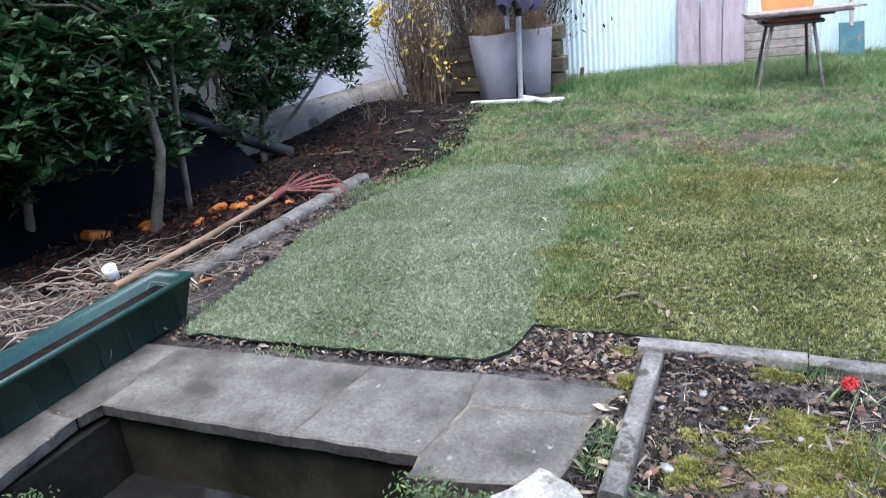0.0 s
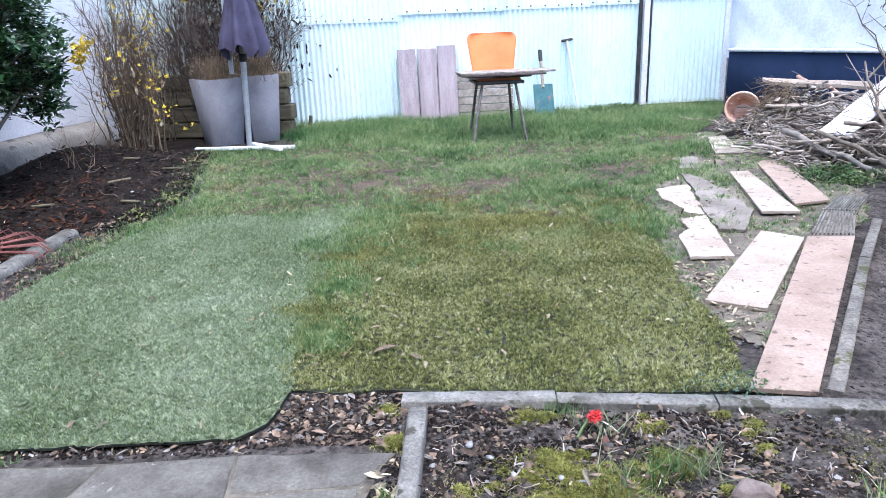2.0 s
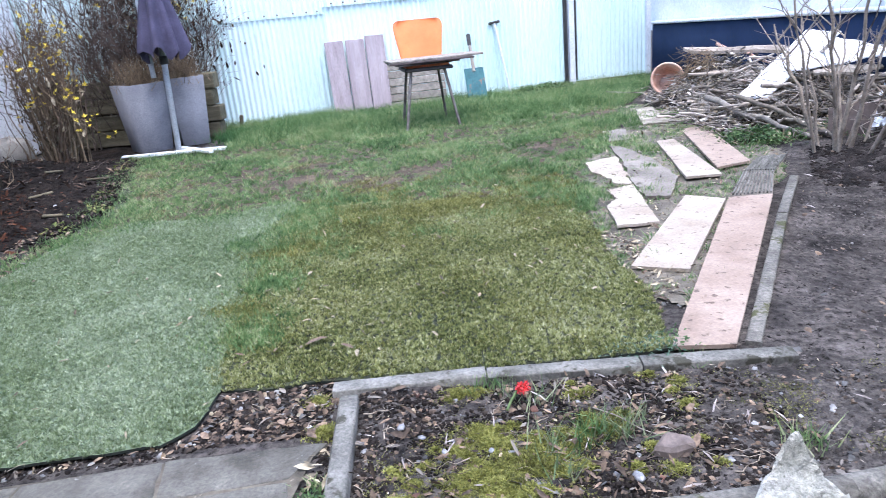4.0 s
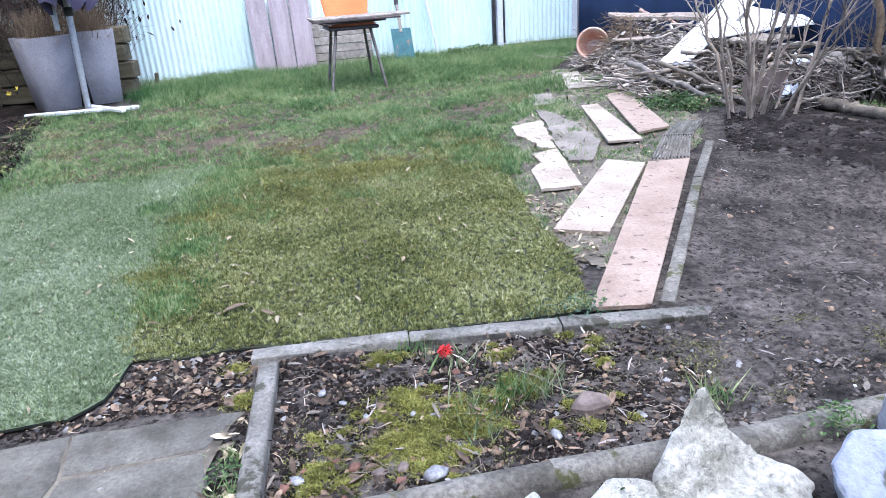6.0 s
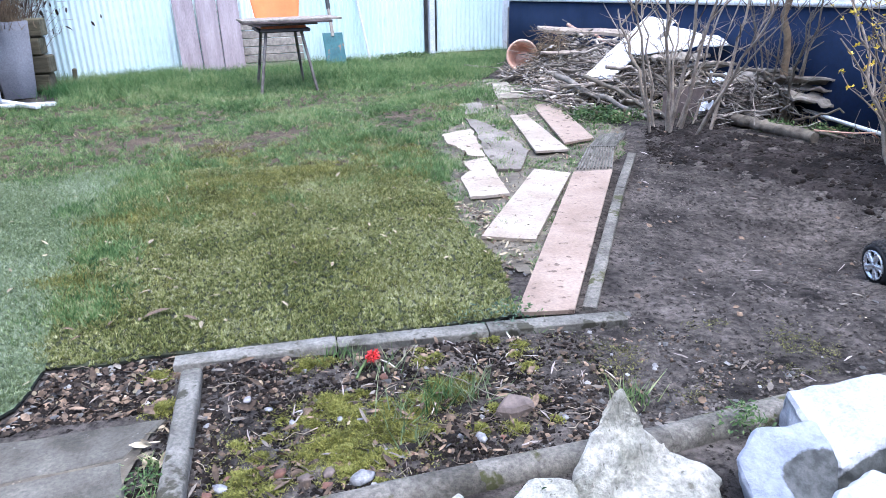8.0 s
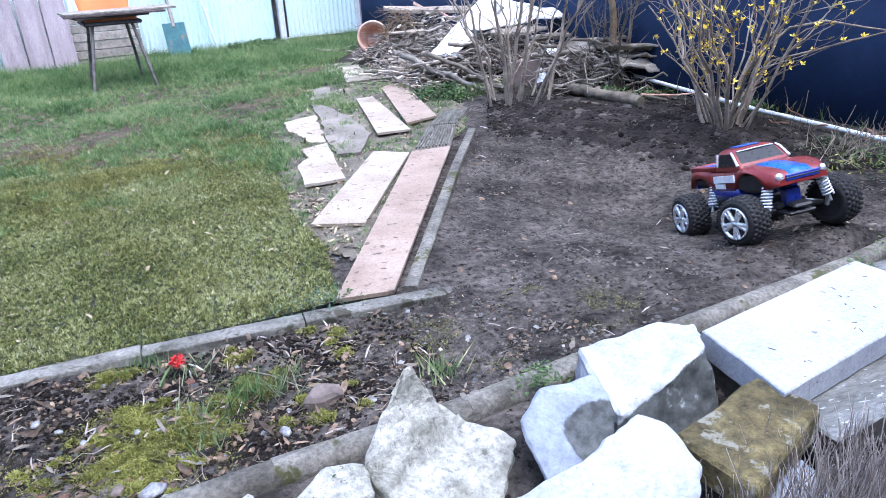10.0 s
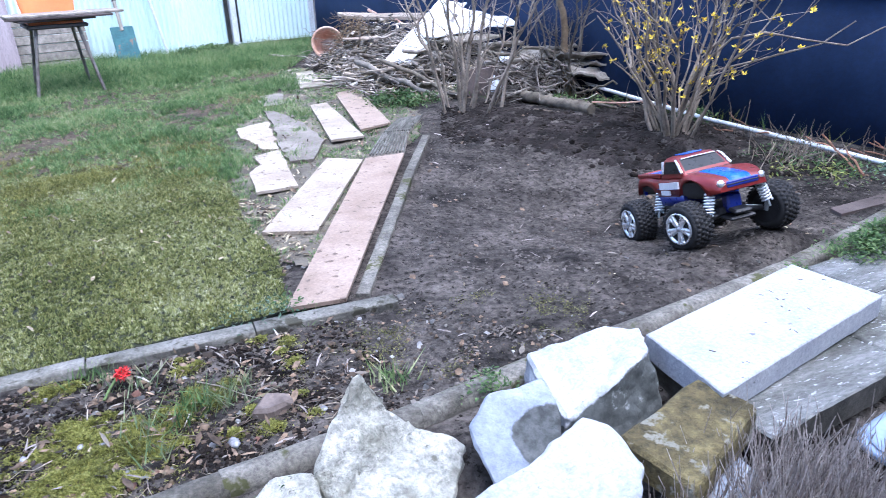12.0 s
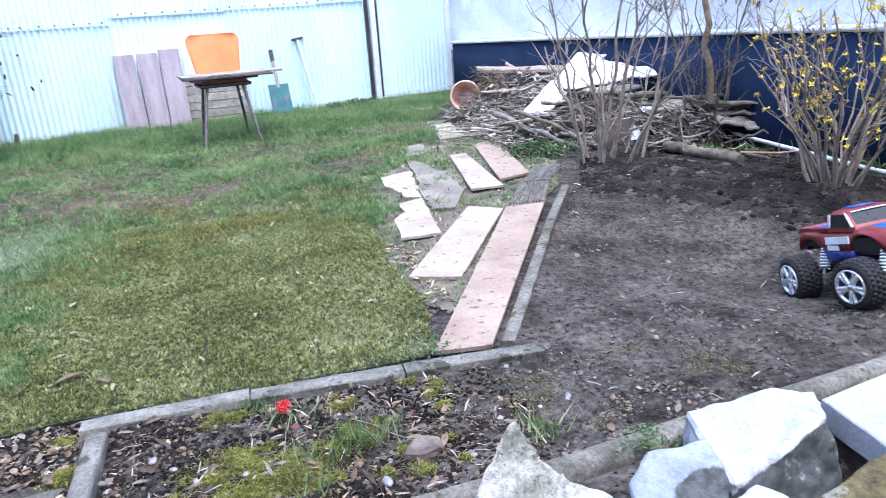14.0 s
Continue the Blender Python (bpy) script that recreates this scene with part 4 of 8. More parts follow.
rings = [[(-2.86, v, -0.1), (-2.70 - 0.006 * math.sin(v * 7), v, -0.1), (-2.72 + 0.008 * math.sin(v * 5), v, 0.135 + 0.008 * math.sin(v * 3)), (-2.76, v, 0.165), (-2.876, v, 0.19)] for v in np.linspace(4.55, -2.0, 50)]
put("plinth", ring_loft(rings), PLINTH, label="stained grey rendered plinth below the white wall", category="plinth", kind="structure")
sleepers = thing("sleeper_wall", "stacked mossy old timber sleepers", "retaining wall", kind="structure")
for zc, dx in ((0.06, 0.0), (0.18, 0.02), (0.30, -0.015), (0.42, 0.01)):
    part("sleeper", box((1.34, 0.14, 0.112), pose(-2.14 + dx, 4.93, zc, 0, 0, 1.0), 0.008), SLEEPER, sleepers)

# ---- turf mats ----
def turf_mat(name, label, poly, lift, thick, base, pile, spacing, per, height, width):
    mat_ = thing(name, label, "turf mat")
    bm = bmesh.new()
    fine = []
    m = len(poly)
    for q in range(m):
        a, b, c, d = (Vector(poly[(q + o) % m]) for o in (-1, 0, 1, 2))
        for t in (0.0, 0.25, 0.5, 0.75):
            p = 0.5 * (2 * b + (c - a) * t + (2 * a - 5 * b + 4 * c - d) * t * t + (3 * b - a - 3 * c + d) * t ** 3)
            fine.append((p.x + random.gauss(0, 0.004), p.y + random.gauss(0, 0.004)))
    face = bm.faces.new([bm.verts.new((x, y, lift)) for x, y in fine])
    g = bmesh.ops.extrude_face_region(bm, geom=[face])["geom"]
    bmesh.ops.translate(bm, vec=(0, 0, thick), verts=[v for v in g if isinstance(v, bmesh.types.BMVert)])
    me_ob = part("backing", bm, BACKING, mat_, "black woven backing")
    me_ob.data.materials.append(base)
    for p in me_ob.data.polygons:
        p.material_index = 1 if p.normal.z > 0.5 and p.center.z > lift + thick / 2 else 0
    part("fibre_layer", tufted(Soup(), fine, spacing, per, height, width, lift + thick - 0.001), pile, mat_, kind="stuff")
    return mat_


turf_mat("turf_mat", "pale faded artificial grass mat, worn and flat", CARPET, -0.008, 0.006, TURF_BASE, TURF_PILE, 0.0112, 17, 0.0080, 0.0040)
turf_mat("turf_mat", "mossy dark green artificial grass mat with curled edge", MOSSY_TURF, -0.010, 0.006, MOSS_BASE, MOSS_PILE, 0.0140, 30, 0.0085, 0.0036)

# moss and self-sown grass that have crept over the mats
s = Soup()
q = sprinkle(MOSSY_TURF, 60000)
w = np.clip(0.10 + 0.55 * blotch(q[:, 0], q[:, 1], 3.4, 2.0) + 0.35 * blotch(q[:, 0], q[:, 1], 9.0, 7.0) + 0.30 * np.clip((q[:, 1] - 1.7) / 0.6, 0, 1), 0, 0.85)
q = q[rng.uniform(0, 1, len(q)) < w]
blades(s, np.column_stack([q, np.full(len(q), -0.002)]), 0.0085, 0.0034, 0.8)
for mx, my, mr in ((-0.30, 1.97, 0.07), (-0.37, 1.94, 0.05), (-0.23, 2.0, 0.06), (-0.15, 2.40, 0.09), (0.15, 2.33, 0.10), (-0.35, 1.46, 0.045), (0.07, 2.12, 0.09), (0.32, 2.41, 0.08)):
    q = np.column_stack([rng.normal(mx, mr, 1500), rng.normal(my, mr * 0.6, 1500)])
    blades(s, np.column_stack([q, np.full(1500, -0.001)]), 0.0095, 0.0036, 0.9)
q = sprinkle([(-0.45, 2.25), (0.72, 2.2), (0.80, 2.6), (0.70, 3.0), (0.2, 3.15), (-0.40, 2.9)], 42000)
w = np.clip(0.35 + 0.6 * blotch(q[:, 0], q[:, 1], 3.0, 1.0) + 0.4 * blotch(q[:, 0], q[:, 1], 8.0, 4.0), 0, 0.9) * np.clip((3.15 - q[:, 1]) / 0.5, 0.1, 1)
q = q[rng.uniform(0, 1, len(q)) < w]
blades(s, np.column_stack([q, np.where(q[:, 1] < 2.45, -0.002, ground_z(q[:, 0], q[:, 1]) + 0.004)]), 0.013, 0.0042, 0.9)
put("mat_moss", s, MOSS_THIN, label="yellow-olive moss grown into the artificial turf", category="moss", kind="stuff")

def sand_lift(x, y):
    return 0.003 + 0.010 * blotch(x, y, 5.0, 2.0) + 0.006 * blotch(x, y, 13.0, 4.0)


for poly in ([(1.46, 3.70), (1.64, 3.66), (1.68, 4.1), (1.64, 4.65), (1.50, 4.68), (1.42, 4.15)], [(1.08, 3.12), (1.20, 3.08), (1.24, 3.45), (1.20, 3.75), (1.10, 3.72)]):
    put("trodden_sand", sheet_on(poly, sand_lift, 0.02), SANDY, label="pale trodden sand on the path", category="sand", kind="structure", smooth=True)

# ---- lawn grass ----
BARE = ((-0.46, 3.18, 0.20), (0.20, 3.18, 0.15), (-1.16, 4.21, 0.26), (-0.67, 3.06, 0.18), (-0.94, 3.0, 0.12), (1.25, 4.4, 0.2), (-0.1, 2.9, 0.15), (-0.85, 3.3, 0.22), (0.15, 3.85, 0.15), (-0.9, 4.6, 0.2), (0.6, 2.75, 0.15),
        (1.12, 2.7, 0.15), (1.12, 3.2, 0.15), (1.45, 4.1, 0.14), (0.95, 2.1, 0.14), (0.97, 2.75, 0.14))


def lawn_tall(x, y):
    return np.clip((y - 4.3 - 0.2 * x) / 0.6, 0, 1)


def lawn_keep(x, y):
    d = 0.62 + 0.45 * blotch(x, y, 1.6, 4.0) + 0.25 * blotch(x, y, 5.0, 2.0) + 0.1 * (y > 2.4) + 0.3 * lawn_tall(x, y)
    for bx, by, br in BARE:
        d = d - 0.52 * bump_at(x, y, bx, by, br)
    on_mat = inside(x, y, CARPET) | (inside(x, y, MOSSY_TURF) & (y < 1.98 + 0.42 * blotch(x, y, 4.0) + 0.12 * blotch(x, y, 11.0, 2.0)))
    on_mat &= ~((np.abs(x + 0.27 - 0.1 * np.sin(y * 4)) < 0.10) & (y > 1.15) & ~inside(x, y, CARPET))
    return np.where(on_mat, 0, np.clip(d, 0.04, 1))


def lawn_height(x, y):
    return np.maximum(0.020 + 0.012 * blotch(x, y, 2.0, 1.0) + 0.010 * blotch(x, y, 6.0, 3.0) + 0.05 * lawn_tall(x, y), 0.009)


put("lawn_grass", tufted(Soup(), LAWN, 0.021, 15, lawn_height, 0.0042, ground_z, 0.8, lawn_keep, 0.9, 0.6), GRASS,
    label="patchy green lawn grass, longer along the fence", category="grass", kind="stuff")
put("path_grass", tufted(Soup(), PATH_AREA, 0.026, 14, 0.016, 0.004, ground_z, 0.9, lambda x, y: np.clip(0.42 + 0.8 * blotch(x, y, 4.0, 9.0) + 0.3 * np.clip((y - 2.2) / 1.0, 0, 1), 0.08, 1), 0.9, 0.6), GRASS,
    label="thin grass growing between the boards", category="grass", kind="stuff")


def tuft(cx, cy, r, n, h, w=0.004, mat=GRASS, name="grass_tuft", label="small tuft of green grass", z=None):
    q = np.column_stack([rng.normal(cx, r, n), rng.normal(cy, r, n)])
    zz_ = ground_z(q[:, 0], q[:, 1]) if z is None else np.full(n, z)
    zz_ = np.where(inside(q[:, 0], q[:, 1], CARPET) | inside(q[:, 0], q[:, 1], MOSSY_TURF), -0.004, zz_)
    return put(name, blades(Soup(), np.column_stack([q, zz_]), h, w, 0.5), mat, label=label, category="grass", group=name + "s", kind="stuff")


# tufts in the bed and beside the slabs
for a in ((0.51, 0.78, 0.018, 45, 0.055), (0.46, 0.74, 0.02, 30, 0.04), (0.86, 0.70, 0.018, 70, 0.035), (0.33, 0.955, 0.02, 60, 0.03), (0.02, 0.55, 0.018, 60, 0.03), (0.015, 0.66, 0.014, 40, 0.025), (0.78, 1.0, 0.02, 60, 0.02)):
    tuft(*a)
# lush tufts along the foot of the fence and round the chair
for q in range(22):
    x_ = -1.45 + 2.3 * (q + random.random()) / 22
    tuft(x_, 4.75 + 0.32 * (x_ + 1.45) + random.uniform(-0.12, 0.14), 0.08, 700, random.uniform(0.05, 0.085), 0.005, LUSH, label="lush tuft of grass near the fence")
# tufts that have crept over the seam of the two mats
for a in ((-0.28, 1.66, 0.045, 620, 0.020), (-0.32, 1.62, 0.03, 300, 0.018), (-0.27, 1.29, 0.04, 560, 0.020), (-0.23, 1.24, 0.03, 300, 0.018), (-0.30, 2.44, 0.06, 700, 0.024), (-0.32, 2.27, 0.05, 600, 0.024), (-0.21, 1.39, 0.03, 200, 0.016), (0.79, 2.42, 0.05, 500, 0.03), (0.83, 2.34, 0.04, 300, 0.025)):
    tuft(*a, 0.0042, label="short green grass growing over the mats")
# tufts along the path and the kerb of the leaf bed
for a in ((-1.40, 2.07, 0.08, 900, 0.02), (-1.30, 1.75, 0.07, 400, 0.018), (1.33, 4.05, 0.07, 500, 0.06), (1.16, 3.35, 0.07, 500, 0.04), (1.02, 2.35, 0.04, 250, 0.03)):
    tuft(*a)
# grass creeping over the rim of the pale mat
for t in np.linspace(0, 1, 6):
    tuft(-0.31 - 0.08 * t, 1.25 + 0.95 * t, 0.05, int(260 + 240 * t), 0.018 + 0.007 * t)
for x_, y_ in ((-0.42, 2.5), (-0.75, 2.55), (-1.1, 2.52), (-1.3, 2.3)):
    tuft(x_, y_, 0.08, 900, 0.021)
for x_, y_ in ((-0.52, 2.22), (-1.18, 0.85), (-0.8, 0.77)):
    tuft(x_, y_, 0.045, 300, 0.013)


# ---- loose boards of the path ----
def board(corners, mat, label, top=0.004, thick=0.010, name="board", group="path boards", ragged=0):
    bm = bmesh.new()
    pts = []
    for (ax1, ay1), (bx1, by1) in zip(corners, corners[1:] + corners[:1]):
        for t in np.linspace(0, 1, 7)[:-1]:
            jit = ragged if 0 < t else 0.0
            pts.append((ax1 + (bx1 - ax1) * t + random.uniform(-1, 1) * jit, ay1 + (by1 - ay1) * t + random.uniform(-1, 1) * jit))
    f = bm.faces.new([bm.verts.new((x, y, top - thick)) for x, y in pts])
    g = bmesh.ops.extrude_face_region(bm, geom=[f])["geom"]
    bmesh.ops.translate(bm, vec=(0, 0, thick), verts=[v for v in g if isinstance(v, bmesh.types.BMVert)])
    return put(name, bm, mat, label=label, category="board", group=group)


board([(0.733, 1.038), (0.867, 1.024), (1.425, 2.131), (1.268, 2.134)], BOARD_PINK, "long pinkish flat board with muddy marks", 0.006)
board([(0.767, 1.538), (0.915, 1.478), (1.254, 2.128), (1.138, 2.218)], BOARD_PALE, "pale flat board lying beside the long one", 0.004, ragged=0.0015)
board([(0.815, 1.917), (0.959, 1.925), (0.997, 2.436), (0.881, 2.386), (0.890, 2.262), (0.833, 2.167)], BOARD_PALE, "short white board with a broken end", 0.004, ragged=0.004)
board([(0.935, 2.49), (0.99, 2.455), (1.005, 2.55), (1.026, 2.73), (1.049, 2.992), (0.897, 2.92), (0.885, 2.71), (0.92, 2.64)], BOARD_PALE, "small broken white board sunk in grass", 0.003, ragged=0.010)
board([(1.0, 2.26), (1.09, 2.245), (1.207, 2.527), (1.203, 2.91), (1.128, 3.24), (1.08, 3.29), (1.06, 2.87), (1.01, 2.53)], BOARD_GREY, "muddy grey board half sunk in the ground", -0.001, ragged=0.008)
board([(1.224, 2.478), (1.371, 2.48), (1.415, 3.274), (1.32, 3.263)], BOARD_PALE, "pale muddy board next to the stick heap", 0.006, ragged=0.003)
board([(1.387, 2.578), (1.552, 2.645), (1.672, 3.576), (1.559, 3.518), (1.514, 3.45)], BOARD_PINK, "pinkish clean board next to the stick heap", 0.010)
board([(1.10, 3.40), (1.21, 3.40), (1.262, 3.735), (1.165, 3.715)], BOARD_GREY, "worn earthy board at the end of the path", 0.0, ragged=0.012)


def ribbed_mat(c, ribs, label):
    """A ribbed mat between four corners, its ribs running from the first edge to the third."""
    ob = thing("ribbed_mat", label, "mat", group="ribbed mats")
    part("frame", slab_mesh(c, 0.001, 0.012), BOARD_GREY, ob)
    a0, a1, b1, b0 = (Vector(v) for v in c)
    for q in range(ribs):
        t = (q + 0.5) / ribs
        a, b = a0.lerp(a1, t), b0.lerp(b1, t)
        mid, ang = (a + b) / 2, math.degrees(math.atan2(b.y - a.y, b.x - a.x))
        part("rib", box(((b - a).length - 0.012, 0.0062, 0.010), pose(mid.x, mid.y, 0.004, 0, 0, ang), 0.001), CONCRETE, ob)


ribbed_mat([(1.287, 2.164), (1.434, 2.151), (1.573, 2.462), (1.458, 2.488)], 11, "grey ribbed mat lying behind the long board")
ribbed_mat([(1.464, 2.496), (1.579, 2.470), (1.762, 2.748), (1.612, 2.712)], 12, "muddy grey ribbed mat at the corner of the path")


# ---- rocks ----
def rock(corners, top, bottom, mat, name, label, tops=None, seed=1, rough=0.012, smooth=False, fine=False, foot=None):
    """A cut block from its outline, broken up and roughened."""
    bm = bmesh.new()
    c = Vector((sum(x for x, _ in corners) / len(corners), sum(y for _, y in corners) / len(corners)))
    lo = [bm.verts.new((x + (x - c.x) * 0.02, y + (y - c.y) * 0.02, bottom)) for x, y in (foot or corners)]
    hi = [bm.verts.new((x, y, (tops[q] if tops else top))) for q, (x, y) in enumerate(corners)]
    bm.faces.new(hi)
    bm.faces.new(lo[::-1])
    for q in range(len(corners)):
        r = (q + 1) % len(corners)
        bm.faces.new((lo[q], lo[r], hi[r], hi[q]))
    bmesh.ops.recalc_face_normals(bm, faces=bm.faces)
    bmesh.ops.bevel(bm, geom=list(bm.edges), offset=0.006, segments=1, affect="EDGES")
    bmesh.ops.triangulate(bm, faces=bm.faces)
    bmesh.ops.subdivide_edges(bm, edges=[e for e in bm.edges if e.calc_length() > 0.03], cuts=2, use_grid_fill=True)
    bmesh.ops.triangulate(bm, faces=bm.faces)
    bmesh.ops.subdivide_edges(bm, edges=[e for e in bm.edges if e.calc_length() > 0.02], cuts=1, use_grid_fill=True)
    if fine:
        bmesh.ops.triangulate(bm, faces=bm.faces)
        bmesh.ops.subdivide_edges(bm, edges=[e for e in bm.edges if e.calc_length() > 0.008], cuts=2, use_grid_fill=True)
    bm.normal_update()
    for v in bm.verts:
        d = noise.noise(v.co * 16 + Vector((seed, 0, 0))) * rough + noise.noise(v.co * 45 + Vector((0, seed, 0))) * rough * 0.45
        v.co += v.normal * d
    return put(name, bm, mat, label=label, category="stone", group="edge rocks", smooth=smooth)


rock([(0.710, 0.501), (0.670, 0.471), (0.655, 0.446), (0.671, 0.396), (0.709, 0.343), (0.789, 0.341), (0.849, 0.381), (0.884, 0.421), (0.911, 0.459), (0.877, 0.483), (0.838, 0.499), (0.793, 0.514), (0.757, 0.526), (0.739, 0.521)], 0.06, -0.1, LIMESTONE, "rock",
     "tall pitted pale limestone rock with a pointed top", [0.105, 0.058, 0.034, 0.0, -0.02, -0.045, -0.035, -0.022, -0.010, 0.004, 0.022, 0.070, 0.134, 0.137], 1, 0.012, fine=True,
     foot=[(0.710, 0.501), (0.670, 0.471), (0.655, 0.446), (0.671, 0.396), (0.709, 0.353), (0.775, 0.355), (0.805, 0.390), (0.825, 0.425), (0.835, 0.452), (0.835, 0.478), (0.825, 0.495), (0.793, 0.510), (0.757, 0.520), (0.739, 0.516)])
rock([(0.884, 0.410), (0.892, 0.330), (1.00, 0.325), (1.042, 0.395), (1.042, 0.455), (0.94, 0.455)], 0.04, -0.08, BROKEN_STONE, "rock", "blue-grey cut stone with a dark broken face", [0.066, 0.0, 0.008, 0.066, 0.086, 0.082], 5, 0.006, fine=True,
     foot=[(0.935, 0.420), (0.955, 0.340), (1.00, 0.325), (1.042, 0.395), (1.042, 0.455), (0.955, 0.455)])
# The block's broken flank also holds its shade in the colour.
rock([(1.077, 0.576), (1.068, 0.500), (1.058, 0.404), (1.152, 0.418), (1.244, 0.434), (1.284, 0.508), (1.24, 0.560)], 0.065, -0.07, CLEFT_STONE, "rock", "large pale block of rough stone, broken side darkened for shade", [0.056, 0.042, 0.030, 0.058, 0.100, 0.086, 0.074], 9, 0.011, fine=True,
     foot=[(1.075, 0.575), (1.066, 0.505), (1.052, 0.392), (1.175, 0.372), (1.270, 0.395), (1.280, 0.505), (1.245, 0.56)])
rock([(0.77, 0.265), (0.84, 0.16), (0.98, 0.155), (1.071, 0.222), (1.058, 0.318), (1.036, 0.332), (0.955, 0.300)], 0.03, -0.1, PALE_STONE, "rock", "broad white stone lying in front", [0.055, 0.04, 0.055, 0.078, 0.090, 0.090, 0.082], 13, 0.010, fine=True)
rock([(1.086, 0.305), (1.115, 0.17), (1.322, 0.266), (1.289, 0.365)], 0.06, 0.0, MOSSY, "rock", "square slab covered in yellow-brown moss", [0.055, 0.05, 0.062, 0.066], 17, 0.005)
rock([(0.54, 0.43), (0.57, 0.375), (0.66, 0.40), (0.655, 0.45), (0.60, 0.47)], 0.03, -0.07, LIMESTONE, "rock", "small pale limestone lump", [0.02, 0.01, 0.02, 0.035, 0.03], 21, 0.010)
rock([(-0.115, 0.41), (-0.07, 0.33), (0.04, 0.36), (0.03, 0.45), (-0.05, 0.475)], 0.02, -0.07, LIMESTONE, "rock", "pale flat limestone beside the paving", [0.0, 0.0, 0.01, 0.02, 0.03], 25, 0.008)
rock([(0.38, 0.45), (0.42, 0.40), (0.50, 0.42), (0.49, 0.475)], 0.02, -0.07, LIMESTONE, "rock", "small cream stone in the edge row", [0.01, 0.005, 0.015, 0.02], 27, 0.008)
rock([(1.28, 0.28), (1.30, 0.0), (1.12, -0.03), (1.10, 0.15)], 0.0, -0.12, BLUE_STONE, "rock", "grey stone under the dry stems", [-0.01, -0.03, -0.03, 0.0], 31, 0.008)
bm = slab_mesh([(1.297, 0.508), (1.287, 0.304), (1.813, 0.421), (1.777, 0.612)], 0.071, 0.050)
put("stone_slab", bm, PALE_STONE, label="thick clean white cut stone slab", category="slab", group="edge rocks")

s = Soup()
q = sprinkle([(1.31, 0.46), (1.34, 0.32), (1.80, 0.42), (1.76, 0.58)], 20)
scatter(s, CHIP_V, CHIP_F, np.column_stack([q, np.full(len(q), 0.0718)]), turns(rng.uniform(0, 6.3, len(q)), np.zeros(len(q)), np.zeros(len(q))), np.column_stack([0.011 * rng.uniform(0.3, 1.3, len(q)), 0.0035 * rng.uniform(0.5, 1.2, len(q)), np.full(len(q), 0.0012)]))
put("soil_crumbs", s, CLOD, label="crumbs of dark soil on the white slab", category="crumbs", kind="stuff")
terrace = thing("terrace_paving", "grey weathered paving strip beside the tub", "paving", kind="structure")
for q, top in [([(1.33, 0.235), (1.72, 0.29), (1.70, 0.52), (1.30, 0.50)], 0.018), ([(1.725, 0.29), (2.14, 0.345), (2.10, 0.545), (1.705, 0.52)], 0.016),
               ([(1.90, 0.50), (2.19, 0.535), (2.18, 0.675), (1.88, 0.66)], 0.022), ([(2.195, 0.36), (2.75, 0.45), (2.70, 0.70), (2.18, 0.56)], 0.012), ([(2.19, 0.62), (2.62, 0.70), (2.58, 0.82), (2.2, 0.72)], 0.018)]:
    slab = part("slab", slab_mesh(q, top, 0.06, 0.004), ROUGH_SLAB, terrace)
    # As on the paving, shade of the slab sides is put into their colour.
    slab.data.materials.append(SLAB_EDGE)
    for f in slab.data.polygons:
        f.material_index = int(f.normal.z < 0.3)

# ---- plastic tub with water ----
tub = thing("plastic_tub", "pale blue plastic tub half full of brown water", "tub", at=pose(1.95, 0.02, -0.02, 0, 0, 9))


def rrect(hx, hy, r, z, n=6):
    pts = []
    for sx, sy, a0 in ((1, 1, 0), (-1, 1, 90), (-1, -1, 180), (1, -1, 270)):
        for q in range(n):
            t = radians(a0 + 90 * q / (n - 1))
            pts.append((sx * (hx - r) + math.cos(t) * r, sy * (hy - r) + math.sin(t) * r, z))
    return pts


part("body", ring_loft([rrect(0.37, 0.20, 0.04, -0.16), rrect(0.40, 0.23, 0.05, -0.01), rrect(0.44, 0.265, 0.05, -0.008), rrect(0.443, 0.268, 0.05, 0.003), rrect(0.432, 0.257, 0.05, 0.004),
                        rrect(0.395, 0.222, 0.05, -0.004), rrect(0.362, 0.192, 0.04, -0.15)]), BLUE_PLASTIC, tub, smooth=False)
part("rim_rib", ring_loft([rrect(0.432, 0.257, 0.05, 0.0075), rrect(0.428, 0.253, 0.05, 0.012), rrect(0.412, 0.237, 0.05, 0.0115), rrect(0.41, 0.235, 0.05, 0.0065)], cap=False), BLUE_PLASTIC, tub)
part("water", Soup().add(rrect(0.381, 0.211, 0.045, -0.062), [list(range(24))]), WATER, tub, "murky brown water")

# ---- bucket ----
bucket = thing("bucket", "white plastic bucket with its handle down", "bucket", at=pose(2.47, 0.68, 0.014, 4, 2, 20) @ Matrix.Diagonal((0.98, 0.98, 0.88, 1.0)))
part("body", lathe([(0.088, 0.0), (0.090, 0.004), (0.102, 0.135), (0.112, 0.137), (0.112, 0.152), (0.107, 0.153), (0.112, 0.20), (0.118, 0.202), (0.118, 0.215), (0.111, 0.216), (0.105, 0.19), (0.085, 0.012)], 32), WHITE_PLASTIC, bucket, smooth=False)
arc = [(0.119 * math.cos(t), -0.119 * math.sin(t) * 0.95, 0.175 + 0.045 * math.sin(t)) for t in np.linspace(0, math.pi, 16)]
part("handle", tube(arc, 0.007, seg=6), WHITE_PLASTIC, bucket)
part("content", Soup().add([(0.104 * math.cos(t), 0.104 * math.sin(t), 0.165) for t in np.linspace(0, 2 * math.pi, 24, endpoint=False)], [list(range(24))]), CLOD, bucket)
